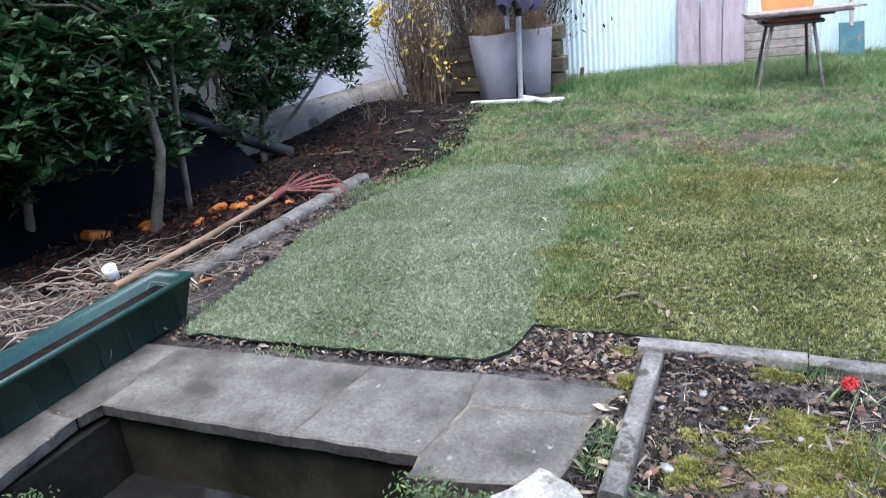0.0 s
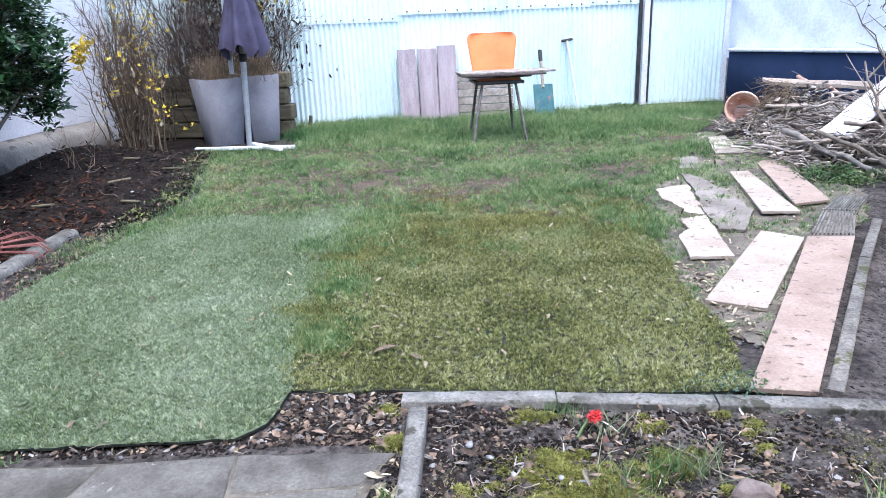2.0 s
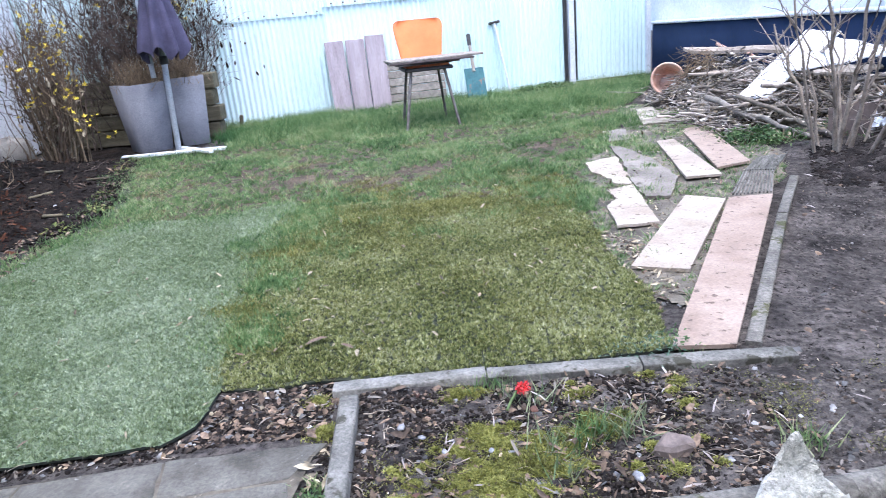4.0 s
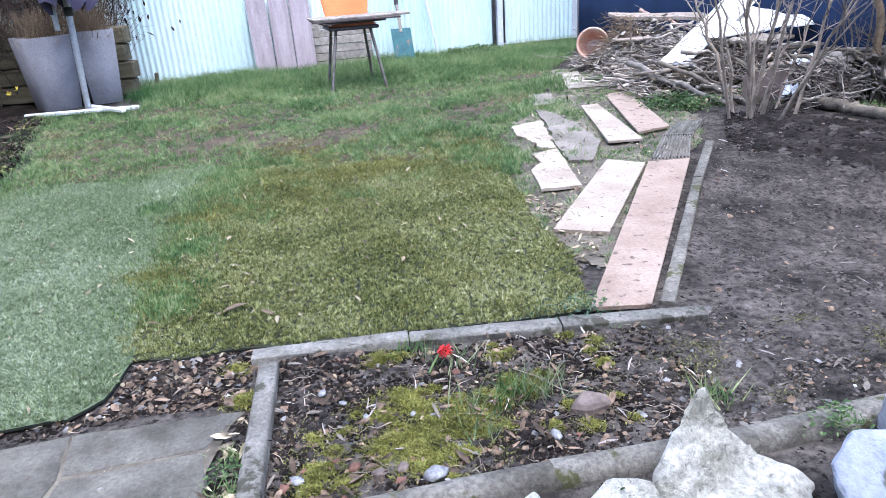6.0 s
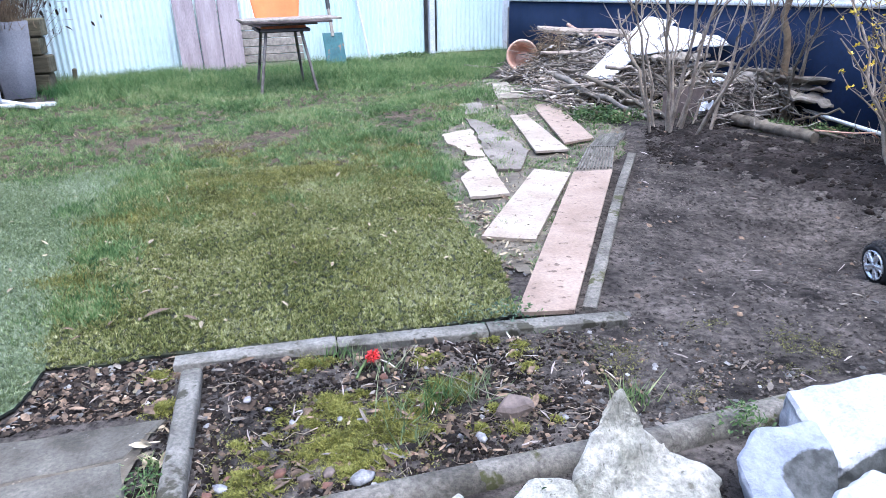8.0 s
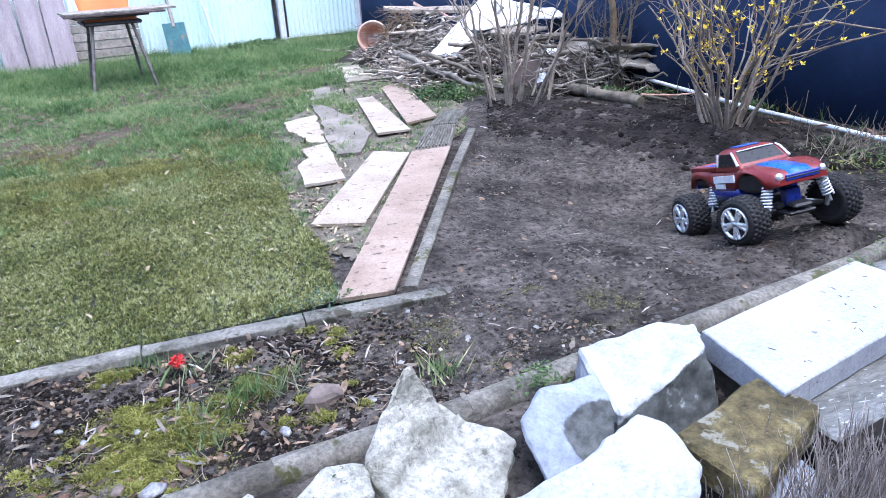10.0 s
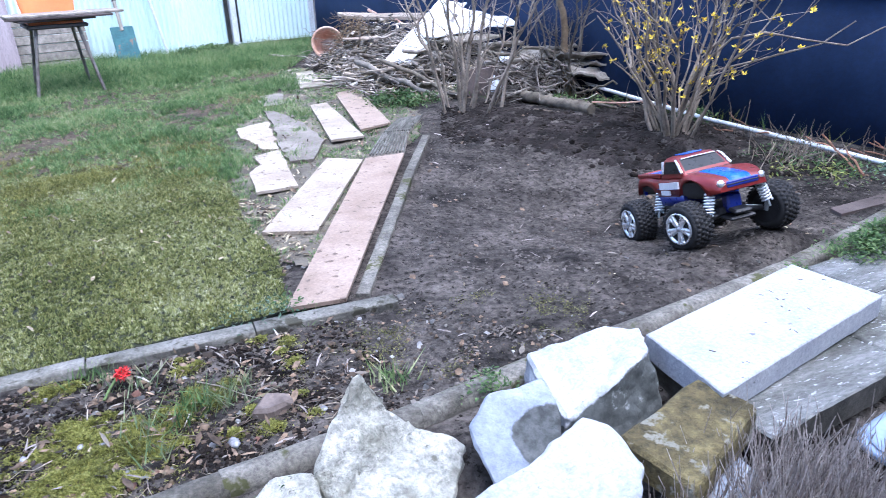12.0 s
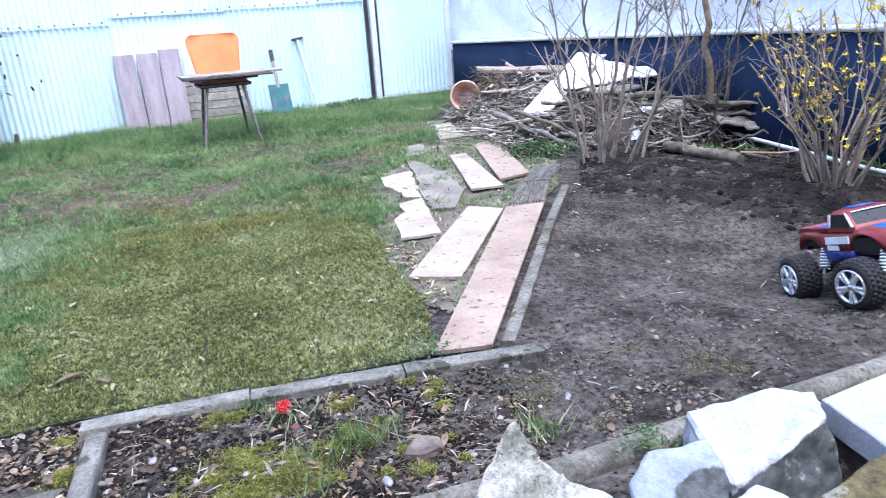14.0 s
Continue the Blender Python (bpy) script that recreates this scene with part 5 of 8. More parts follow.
put("post", box((0.05, 0.05, 0.24), pose(2.535, 0.555, 0.13, 2, 3, 12), 0.005), DARK_BOX, label="short dark timber post beside the bucket", category="post")
put("cane", tube([(2.60, 0.76, -0.02), (2.485, 0.84, 0.22)], 0.004, 0.004), GREY_METAL, label="thin grey cane leaning behind the bucket", category="cane")
board([(2.36, 0.935), (2.375, 0.985), (2.68, 1.005), (2.67, 0.945)], DARK_BOX, "muddy brown plank sunk in the soil by the bucket", -0.020, 0.010)
# ---- white pipe ----
put("pipe", tube([(2.76, 3.25, 0.06), (2.78, 2.69, 0.03), (2.80, 2.0, 0.012), (2.84, 1.45, 0.008), (2.84, 1.0, 0.012), (2.86, 0.85, 0.014)], 0.0095, seg=10), WHITE_PAINT,
    label="long thin dirty white pipe lying on the ground", category="pipe", smooth=True)

# ---- dry stems, weeds, moss ----
s = Soup()
for cx_, cy_, n_, hh in ((1.22, 0.10, 1000, 0.17), (1.33, 0.13, 900, 0.14), (1.08, 0.13, 400, 0.11), (1.32, 0.02, 700, 0.13)):
    for q in range(int(n_ * 0.6)):
        b = np.array([rng.normal(cx_, 0.06), rng.normal(cy_, 0.05), -0.06])
        d = np.array([rng.normal(0, 0.22), rng.normal(0, 0.22), 1.0])
        tube(wander(b, b + d * hh * rng.uniform(0.5, 1.1), 4, 0.005), 0.0010, 0.0006, 3, s, cap=False)
put("dry_shrub", s, STRAW, label="dry leafless grey-brown stems of a small shrub", category="shrub", kind="stuff")


def weed(cx, cy, r, n, size, z=None, mat=WEED, name="weed", label="low patch of green weeds", up=0.12, cat="weed"):
    n = int(n * 2.6)
    size, up = size * 0.62, up * 0.45
    q = np.column_stack([rng.normal(cx, r * 0.8, n), rng.normal(cy, r * 0.8, n)])
    zz_ = (ground_z(q[:, 0], q[:, 1]) if z is None else z) + rng.uniform(0, up, n) * np.exp(-((q[:, 0] - cx) ** 2 + (q[:, 1] - cy) ** 2) / r ** 2 / 2)
    s_ = scatter(Soup(), LEAF_V, LEAF_F, np.column_stack([q, zz_]), turns(rng.uniform(0, 6.3, n), rng.normal(0.25, 0.4, n), rng.normal(0, 0.4, n)), size * rng.uniform(0.6, 1.3, n))
    return put(name, s_, mat, label=label, category=cat, group=name + "s", kind="stuff")


# weeds by the fence, the heap and the navy wall
for a in ((0.90, 5.60, 0.08, 150, 0.055, 0.03), (1.08, 5.64, 0.10, 220, 0.06, 0.035), (1.22, 5.68, 0.06, 110, 0.055, 0.03), (2.15, 3.05, 0.09, 200, 0.03, 0.02), (1.72, 3.15, 0.08, 220, 0.035, None), (2.62, 2.55, 0.07, 120, 0.03, None),
          (2.72, 1.45, 0.08, 40, 0.026, None), (2.70, 1.15, 0.09, 45, 0.026, None), (2.86, 2.1, 0.06, 110, 0.04, None)):
    weed(*a)
# weeds between kerbs, rocks and slabs
for a in ((2.25, 0.70, 0.05, 300, 0.028, 0.01), (2.12, 0.665, 0.05, 240, 0.026, 0.01), (2.05, 0.655, 0.05, 160, 0.022, 0.01), (1.0, 0.56, 0.025, 70, 0.018, 0.0), (1.86, 0.66, 0.02, 40, 0.018, 0.0), (2.14, 0.46, 0.02, 40, 0.02, 0.02), (0.74, 1.04, 0.03, 30, 0.018, 0.0)):
    weed(*a)
for a in ((-0.22, 0.39, 0.045, 130, 0.018, -0.03), (-0.12, 0.37, 0.04, 100, 0.018, -0.03), (0.12, 0.47, 0.03, 90, 0.02, -0.03), (0.60, 0.45, 0.025, 70, 0.018, -0.02), (-0.93, 0.12, 0.035, 70, 0.018, -0.05), (0.02, 0.60, 0.03, 60, 0.015, None)):
    weed(*a)
for a in ((2.66, 1.30, 0.08, 34, 0.03), (2.72, 1.22, 0.08, 30, 0.034), (2.60, 1.45, 0.07, 22, 0.026), (1.66, 3.05, 0.07, 160, 0.03), (1.78, 2.98, 0.06, 140, 0.035), (2.45, 2.62, 0.05, 90, 0.03)):
    weed(*a, None)
weed(2.80, 1.10, 0.05, 60, 0.03, None, BLUE_LEAF, "low_plant", "low blue-green leafy plant by the wall", cat="plant")
weed(0.70, 1.022, 0.03, 34, 0.016, 0.002, BLUE_LEAF, "low_plant", "low blue-green plant creeping over the edging", cat="plant")
weed(0.63, 1.02, 0.025, 22, 0.014, 0.002, BLUE_LEAF, "low_plant", "low blue-green plant creeping over the edging", cat="plant")

for cx_, cy_, r_, n_ in ((0.296, 0.789, 0.045, 16), (0.376, 0.668, 0.045, 20), (0.295, 0.635, 0.04, 13), (0.455, 0.757, 0.03, 10), (0.535, 0.796, 0.028, 8), (0.293, 0.925, 0.022, 5), (0.517, 0.92, 0.032, 4), (0.44, 0.69, 0.03, 8), (0.33, 0.72, 0.04, 12),
                         (0.62, 0.66, 0.035, 4), (0.20, 0.70, 0.03, 5), (0.16, 0.61, 0.025, 5), (0.70, 0.86, 0.06, 5), (0.005, 0.835, 0.012, 3), (-0.02, 0.955, 0.012, 2)):
    s = Soup()
    for w in range(n_):
        mx, my, mr = rng.normal(cx_, r_), rng.normal(cy_, r_ * 0.8), rng.uniform(0.006, 0.020)
        k_ = int(720 * (mr / 0.016) ** 2)
        q = np.column_stack([rng.normal(mx, mr, k_), rng.normal(my, mr * 0.8, k_)])
        zz_ = ground_z(q[:, 0], q[:, 1]) + 0.007 * np.exp(-((q[:, 0] - mx) ** 2 + (q[:, 1] - my) ** 2) / mr ** 2)
        blades(s, np.column_stack([q, zz_]), 0.0034, 0.0034, 0.9)
    put("moss_patch", s, MOSS, label="yellow-green cushion of moss on the bed", category="moss", group="moss patches", kind="stuff")

# ---- litter, chips and clods ----
def strew(name, label, cat, polys, size, mat, shape=(CHIP_V, CHIP_F), flat=0.3, lift=0.002, squash=None, without=None):
    s = Soup()
    for poly, n in polys:
        q = sprinkle(poly, n)
        n = len(q)
        sz = size * rng.uniform(0.4, 1.5, n) ** 1.5
        sc = np.column_stack([sz * rng.uniform(0.45, 1.0, n), sz, sz * rng.uniform(0.3, 0.8, n)]) if squash is None else np.column_stack([sz, sz, sz * squash])
        spin = turns(rng.uniform(0, 6.3, n), rng.normal(0, flat, n), rng.normal(0, flat, n))
        use = np.ones(n, bool) if without is None else ~inside(q[:, 0], q[:, 1], without)
        if use.any():
            scatter(s, *shape, np.column_stack([q, ground_z(q[:, 0], q[:, 1]) + lift + 0.009 * inside(q[:, 0], q[:, 1], SHADE_BED)])[use], spin[use], sc[use])
    return put(name, s, mat, label=label, category=cat, kind="stuff")


FRONT_BED = [(0.088, 0.52), (0.55, 0.57), (0.84, 0.605), (0.90, 0.72), (0.82, 0.965), (0.06, 0.955)]
EAST_BED = [(0.84, 0.605), (1.0, 0.63), (1.25, 0.68), (1.05, 0.965), (0.82, 0.965), (0.90, 0.72)]
BED_WEST = [(0.088, 0.52), (0.55, 0.57), (0.85, 0.61), (0.70, 0.965), (0.06, 0.955)]
GAP = [(-0.27, 0.80), (0.0, 0.82), (0.01, 0.96), (0.0, 1.03), (-0.25, 1.0)]
MAT_EDGE = [(-1.2, 0.70), (-0.28, 0.78), (-0.28, 0.84), (-0.6, 0.785), (-1.2, 0.76)]
BOARD_GAP = [(0.74, 1.2), (0.92, 1.5), (0.80, 1.9), (0.72, 2.1), (0.74, 1.6)]
LEFT_BED = [(-1.36, 0.85), (-1.3, 1.6), (-1.42, 2.3), (-1.7, 3.6), (-2.4, 4.2), (-2.65, 3.0), (-2.6, 0.8), (-1.6, 0.6)]
KERB_STRIP = [(-1.44, 0.95), (-1.29, 0.95), (-1.36, 1.7), (-1.33, 2.2), (-1.55, 2.5), (-1.5, 1.6)]
HEAP = [(1.6, 2.9), (2.6, 2.9), (2.75, 4.4), (2.1, 5.2), (1.75, 4.9), (1.6, 3.8)]
strew("leaf_litter", "scattered brown dead leaves and bark bits", "leaf litter", [(FRONT_BED, 90), (BED_WEST, 110), (PATH_AREA, 420), (GAP, 90), (MAT_EDGE, 70), (BOARD_GAP, 90), (LEFT_BED, 140), (KERB_STRIP, 220), (HEAP, 500)], 0.022, LITTER, (LEAF_V, LEAF_F), 0.35, 0.006)
strew("leaf_fragments", "curled broken pieces of dead leaves", "leaf litter", [(FRONT_BED, 50), (EAST_BED, 24), (BED_WEST, 60), (PATH_AREA, 500), (GAP, 110), (MAT_EDGE, 110), (BOARD_GAP, 160), (KERB_STRIP, 300)], 0.010, LITTER, (FRAG_V, FRAG_F), 0.7, 0.005)
strew("bleached_fragments", "small bleached pieces of dead leaves", "leaf litter", [(FRONT_BED, 60), (BED_WEST, 50), (GAP, 60), (MAT_EDGE, 90), (SOIL_BED, 70), (KERB_STRIP, 260)], 0.0085, DRY_LEAF, (FRAG_V, FRAG_F), 0.7, 0.005)
strew("red_litter", "red-brown fallen leaves covering the shaded bed", "leaf litter", [([(-1.52, 0.7), (-1.6, 2.6), (-2.0, 3.2), (-2.6, 2.9), (-2.6, 0.7)], 2600), (LEFT_BED, 300)], 0.030, RED_LEAF, (LEAF_V, LEAF_F), 0.35, 0.005)
strew("bark_chips", "dark bark and leaf fragments on the bed", "bark", [(FRONT_BED, 60), (BED_WEST, 80), (GAP, 110), (BOARD_GAP, 260), (PATH_AREA, 520), (SOIL_BED, 200), (KERB_STRIP, 200)], 0.015, LITTER, flat=0.3, lift=0.002)
strew("pale_leaves", "pale dry leaf fragments on the soil", "leaf litter", [(FRONT_BED, 45), (EAST_BED, 22), (GAP, 15), (MAT_EDGE, 30), (SOIL_BED, 50), (BOARD_GAP, 30), (PATH_AREA, 50), (KERB_STRIP, 30)], 0.020, BOARD_GREY, (LEAF_V, LEAF_F), 0.35, 0.007)
s = Soup()
q = np.concatenate([sprinkle([(0.62, 0.62), (1.3, 0.70), (1.5, 0.95), (1.1, 0.97), (0.7, 0.95)], 26000), sprinkle(BED_WEST, 6000), sprinkle(PATH_AREA, 9000)])
q = q[rng.uniform(0, 1, len(q)) < np.clip(0.1 + 0.9 * blotch(q[:, 0], q[:, 1], 5.0, 6.0), 0, 1)]
blades(s, np.column_stack([q, ground_z(q[:, 0], q[:, 1]) + np.where(inside(q[:, 0], q[:, 1], PATH_AREA), 0.005, 0.0)]), 0.0028, 0.0030, 1.0)
put("moss_film", s, MOSS_FILM, label="thin olive film of moss on the trodden soil", category="moss", kind="stuff")
strew("straw_bits", "thin straw and root bits on the soil", "straw", [(SOIL_BED, 55), (FRONT_BED, 60), (LEFT_BED, 120)], 0.026, STRAW, ([(-0.5, -0.02, 0), (0.5, -0.015, 0.02), (0.5, 0.015, 0.02), (-0.5, 0.02, 0), (0, 0.06, 0.08)], [(0, 1, 4), (1, 2, 4), (2, 3, 4), (3, 0, 4)]), 0.2, 0.004, 1.0)
strew("stone_chips", "small pale pebbles and stone chips on soil", "pebbles", [(FRONT_BED, 34), (EAST_BED, 40), (BED_WEST, 40), (GAP, 90), (SOIL_BED, 90), (BOARD_GAP, 110), (PATH_AREA, 160), (LEFT_BED, 90), (MAT_EDGE, 40)], 0.011, CHIPS)
strew("brick_chips", "reddish brick and bark fragments on the bed", "fragments", [([(0.1, 0.52), (0.6, 0.57), (0.55, 0.66), (0.1, 0.66)], 16), (FRONT_BED, 10)], 0.016, BRICK_CHIP)
PHI = 1.618
LUMP_V = np.array([(-1, PHI, 0), (1, PHI, 0), (-1, -PHI, 0), (1, -PHI, 0), (0, -1, PHI), (0, 1, PHI), (0, -1, -PHI), (0, 1, -PHI), (PHI, 0, -1), (PHI, 0, 1), (-PHI, 0, -1), (-PHI, 0, 1)]) * 0.27 * rng.uniform(0.75, 1.2, (12, 1))
LUMP_F = [(0, 11, 5), (0, 5, 1), (0, 1, 7), (0, 7, 10), (0, 10, 11), (1, 5, 9), (5, 11, 4), (11, 10, 2), (10, 7, 6), (7, 1, 8), (3, 9, 4), (3, 4, 2), (3, 2, 6), (3, 6, 8), (3, 8, 9), (4, 9, 5), (2, 4, 11), (6, 2, 10), (8, 6, 7), (9, 8, 1)]
DUG = [(1.66, 2.3), (1.85, 2.75), (2.7, 2.9), (2.8, 1.9), (2.72, 1.2), (2.35, 1.35), (2.25, 1.75), (2.0, 2.05)]
DUG_RIM = [(1.62, 2.35), (1.85, 2.85), (2.75, 2.95), (2.86, 1.9), (2.76, 1.1), (2.38, 1.28), (2.18, 1.62), (1.95, 1.95)]


def dug_lift(x, y):
    """A crumbly skin that sinks into the ground towards its rim."""
    deep = np.ones(x.shape)
    for shrink in (0.97, 0.91, 0.85, 0.79):
        core = [(2.32 + (px - 2.32) * shrink, 2.05 + (py - 2.05) * shrink) for px, py in DUG_RIM]
        deep -= 0.25 * inside(x.ravel(), y.ravel(), core).reshape(x.shape)
    return 0.004 - 0.011 * deep + 0.0075 * blotch(x, y, 14.0, 3.0) + 0.005 * blotch(x, y, 40.0, 5.0)


put("dug_earth", sheet_on(DUG_RIM, dug_lift, 0.012), DAMP_EARTH, label="moist dark earth turned over round the bushes", category="soil", kind="structure", smooth=True)
strew("dug_soil", "freshly dug damp dark soil in lumps", "soil", [(DUG, 15000), ([(-2.6, 0.9), (-1.55, 0.9), (-1.60, 2.2), (-1.40, 2.5), (-1.40, 3.0), (-1.64, 3.6), (-1.78, 4.2), (-2.4, 4.3), (-2.6, 3.0)], 9000)], 0.0135, DUG_SOIL, (LUMP_V, LUMP_F), lift=-0.002)
strew("path_crumbs", "pale beige crumbs and leaf bits on the path", "fragments", [(PATH_AREA, 2200), (BOARD_GAP, 420)], 0.017, DRY_LEAF, (LEAF_V, LEAF_F), 0.35, 0.010)
strew("fine_bark", "fine dark bark crumbs on the bed", "bark", [(FRONT_BED, 1100), (EAST_BED, 160), (GAP, 300), (PATH_AREA, 500)], 0.0075, LITTER)
strew("grit", "fine pale grit on the soil", "grit", [(FRONT_BED, 260), (SOIL_BED, 420), (GAP, 60), (PATH_AREA, 150)], 0.0042, CHIPS)
SLAB_GAP = [(-0.02, 0.47), (0.05, 0.47), (0.025, 0.82), (0.005, 0.82)]
strew("curled_leaves", "large curled brown leaves on the leafy bed", "leaf litter", [(FRONT_BED, 46), (BED_WEST, 20), (GAP, 10), ([(0.45, 0.62), (0.72, 0.66), (0.70, 0.86), (0.45, 0.86)], 34)], 0.024, LITTER, (LEAF_V, LEAF_F), 0.45, 0.009)
s = Soup()
for lx, ly in np.concatenate([sprinkle(FRONT_BED, 60), sprinkle(GAP, 8), sprinkle(MAT_EDGE, 8)]):
    t, l_ = rng.uniform(0, 6.3), rng.uniform(0.02, 0.075)
    a = np.array([lx, ly, float(ground_z(lx, ly)) + 0.006])
    tube(wander(a, a + np.array([math.cos(t) * l_, math.sin(t) * l_ * 0.7, rng.uniform(-0.002, 0.012)]), 5, 0.004), rng.uniform(0.0006, 0.0016), 0.0005, 4, s)
put("bed_stalks", s, DRY_STALK, label="thin dry stalks and twigs lying on the bed", category="twigs", kind="stuff")
strew("dark_crumbs", "crumbly damp dark soil between the leaves", "soil", [(FRONT_BED, 4200), (BED_WEST, 6500), (GAP, 2600), (SLAB_GAP, 500), (MAT_EDGE, 700)], 0.0085, DUG_SOIL, (LUMP_V, LUMP_F), lift=-0.001)
strew("gap_leaves", "dead leaves caught between slab and edging", "leaf litter", [(SLAB_GAP, 60)], 0.026, DRY_LEAF, (LEAF_V, LEAF_F), 0.4, 0.008)
strew("turf_leaves", "small dry leaf bits lying on the turf", "leaf litter", [([(-0.27, 1.1), (0.7, 1.1), (0.7, 2.3), (-0.4, 2.4)], 190), (CARPET, 90), (LAWN, 170)], 0.016, DRY_LEAF, (LEAF_V, LEAF_F), 0.5, 0.020)
strew("trodden_clods", "trodden lumps of dark soil", "clods", [([(1.0, 1.05), (1.65, 2.42), (2.3, 2.4), (2.6, 1.3), (2.3, 0.95), (1.3, 0.72)], 6200)], 0.0088, CLOD, (LUMP_V, LUMP_F), lift=-0.003)
strew("soil_clods", "crumbs and clods of dark soil", "clods", [(SOIL_BED, 20000), (FRONT_BED, 1500), (EAST_BED, 1300), (LEFT_BED, 4000)], 0.0066, CLOD, lift=0.0, without=LEFT_BED)
strew("larger_clods", "lumps of dark dug soil", "clods", [([(1.75, 2.3), (2.7, 2.7), (2.75, 1.2), (2.3, 1.3)], 160), (LEFT_BED, 260)], 0.026, DUG_SOIL, (LUMP_V, LUMP_F), lift=0.0)

leaf_mesh = scatter(Soup(), LEAF_V, LEAF_F, [(0, -0.5, 0.05)], turns(np.zeros(1), np.zeros(1), np.zeros(1)), 1.0).mesh("dead_leaf", LITTER)
pale_mesh = scatter(Soup(), LEAF_V, LEAF_F, [(0, -0.5, 0.05)], turns(np.zeros(1), np.zeros(1), np.zeros(1)), 1.0).mesh("pale_leaf", DRY_LEAF)
# (x, y, size); the larger leaves that lie on the two mats
PALE_LEAVES = [(-0.47, 1.41, 0.05), (-0.44, 1.90, 0.035), (-0.29, 1.57, 0.05), (-0.19, 1.69, 0.06), (-0.13, 1.33, 0.05), (0.21, 1.19, 0.06), (0.04, 1.27, 0.045), (0.34, 1.68, 0.035), (0.45, 1.70, 0.04), (0.52, 1.62, 0.045), (-0.11, 2.28, 0.04), (0.41, 2.51, 0.035), (0.53, 2.39, 0.04), (0.03, 1.12, 0.06), (-0.69, 2.61, 0.035)]
BROWN_LEAVES = [(-0.20, 1.56, 0.05), (-0.08, 1.20, 0.10), (0.0, 1.16, 0.07), (-0.26, 1.16, 0.05), (-0.23, 1.11, 0.045), (0.55, 1.73, 0.035), (0.09, 1.88, 0.045), (0.12, 2.0, 0.035), (-0.19, 2.29, 0.035), (-0.12, 1.57, 0.04), (-0.62, 2.12, 0.03), (0.64, 1.47, 0.04), (-0.82, 1.67, 0.04), (-0.672, 0.836, 0.05), (-0.9, 1.15, 0.04)]
leaves = [(*v, 1) for v in PALE_LEAVES] + [(*v, 0) for v in BROWN_LEAVES] + [(x, y, random.uniform(0.028, 0.045), int(x * 100) % 2) for x, y in sprinkle(CARPET, 8)] + [(x, y, random.uniform(0.028, 0.045), int(y * 100) % 2) for x, y in sprinkle(MOSSY_TURF, 8)]
for lx, ly, big, pale in leaves:
    ob = put("dead_leaf", pale_mesh if pale else leaf_mesh, label="dry curled pale leaf on the turf" if pale else "dry curled brown leaf on the turf", category="leaf", group="leaves on the turf",
             at=pose(lx, ly, 0.0075, random.uniform(-8, 8), random.uniform(-8, 8), random.uniform(0, 360)))
    ob.scale = (big * random.uniform(0.35, 0.6), big * 0.66, big * 0.7)

rock([(0.595, 0.695), (0.63, 0.685), (0.68, 0.70), (0.675, 0.725), (0.63, 0.735)], 0.0, -0.04, BROWN_STONE, "bed_stone", "flat brown stone lying on the leafy bed", [-0.002, -0.004, -0.004, 0.0, 0.002], 41, 0.006)
s = Soup()
tube(wander((0.52, 0.83, 0.0), (0.70, 0.66, -0.005), 6, 0.006), 0.0014, 0.0008, 4, s)
put("twig", s, DEAD_TWIG, label="thin dry twig lying on the bed", category="twig")

# ---- red flower ----
flower = thing("cut_flower", "wilted red cut flower lying by the kerb", "flower", at=pose(0.388, 0.905, 0.012))
s = Soup()
for q in range(90):
    d = rng.normal(0, 1, 3)
    d /= np.linalg.norm(d)
    scatter(s, LEAF_V, LEAF_F, [d * np.array([0.011, 0.011, 0.008])], turns(rng.uniform(0, 6.3, 1), rng.normal(0.2, 0.7, 1), rng.normal(0, 0.7, 1)), 0.0105)
part("bloom", s, RED_PETAL, flower, "crumpled red petals", at=pose(0.005, -0.012, 0.004))
part("stem", tube([(0, 0, 0.0), (-0.02, -0.03, -0.012), (-0.03, -0.05, -0.02)], 0.003, seg=5), WEED, flower, "pale green stem")

# ---- chair with boards ----
chair = thing("chair", "orange plastic shell chair on splayed metal legs", "chair", at=pose(0.11, 4.60, 0, 0, 0, 12))
for lx, ly, tx, ty in ((-0.195, -0.20, -0.11, -0.10), (0.17, -0.20, 0.11, -0.10), (-0.16, 0.20, -0.11, 0.12), (0.16, 0.20, 0.11, 0.12)):
    part("leg", tube([(lx, ly, 0.0), (tx, ty, 0.40)], 0.010, seg=8), CHAIR_LEG, chair)
part("underframe", box((0.33, 0.32, 0.022), pose(0, 0, 0.386), 0.006), DARK_METAL, chair)
part("seat", box((0.30, 0.30, 0.014), pose(0, 0.02, 0.405), 0.006, segments=2), ORANGE, chair)
rings = []
for zz_ in np.concatenate([np.linspace(0.40, 0.645, 7), np.linspace(0.66, 0.705, 8)]):
    u = (zz_ - 0.40) / 0.305
    hw = 0.138 + 0.044 * u
    if zz_ > 0.645:
        hw = hw - 0.05 * (1 - math.sqrt(max(0.0, 1 - ((zz_ - 0.645) / 0.0605) ** 2)))
    back = 0.15 + 0.06 * u
    ring = [(hw * c, back - 0.05 * (c * c) + 0.004, zz_) for c in np.linspace(-1, 1, 11)] + [(hw * c, back - 0.05 * (c * c) - 0.004, zz_) for c in np.linspace(1, -1, 11)]
    rings.append(ring)
part("backrest", ring_loft(rings), ORANGE, chair, "rounded orange backrest", smooth=True)
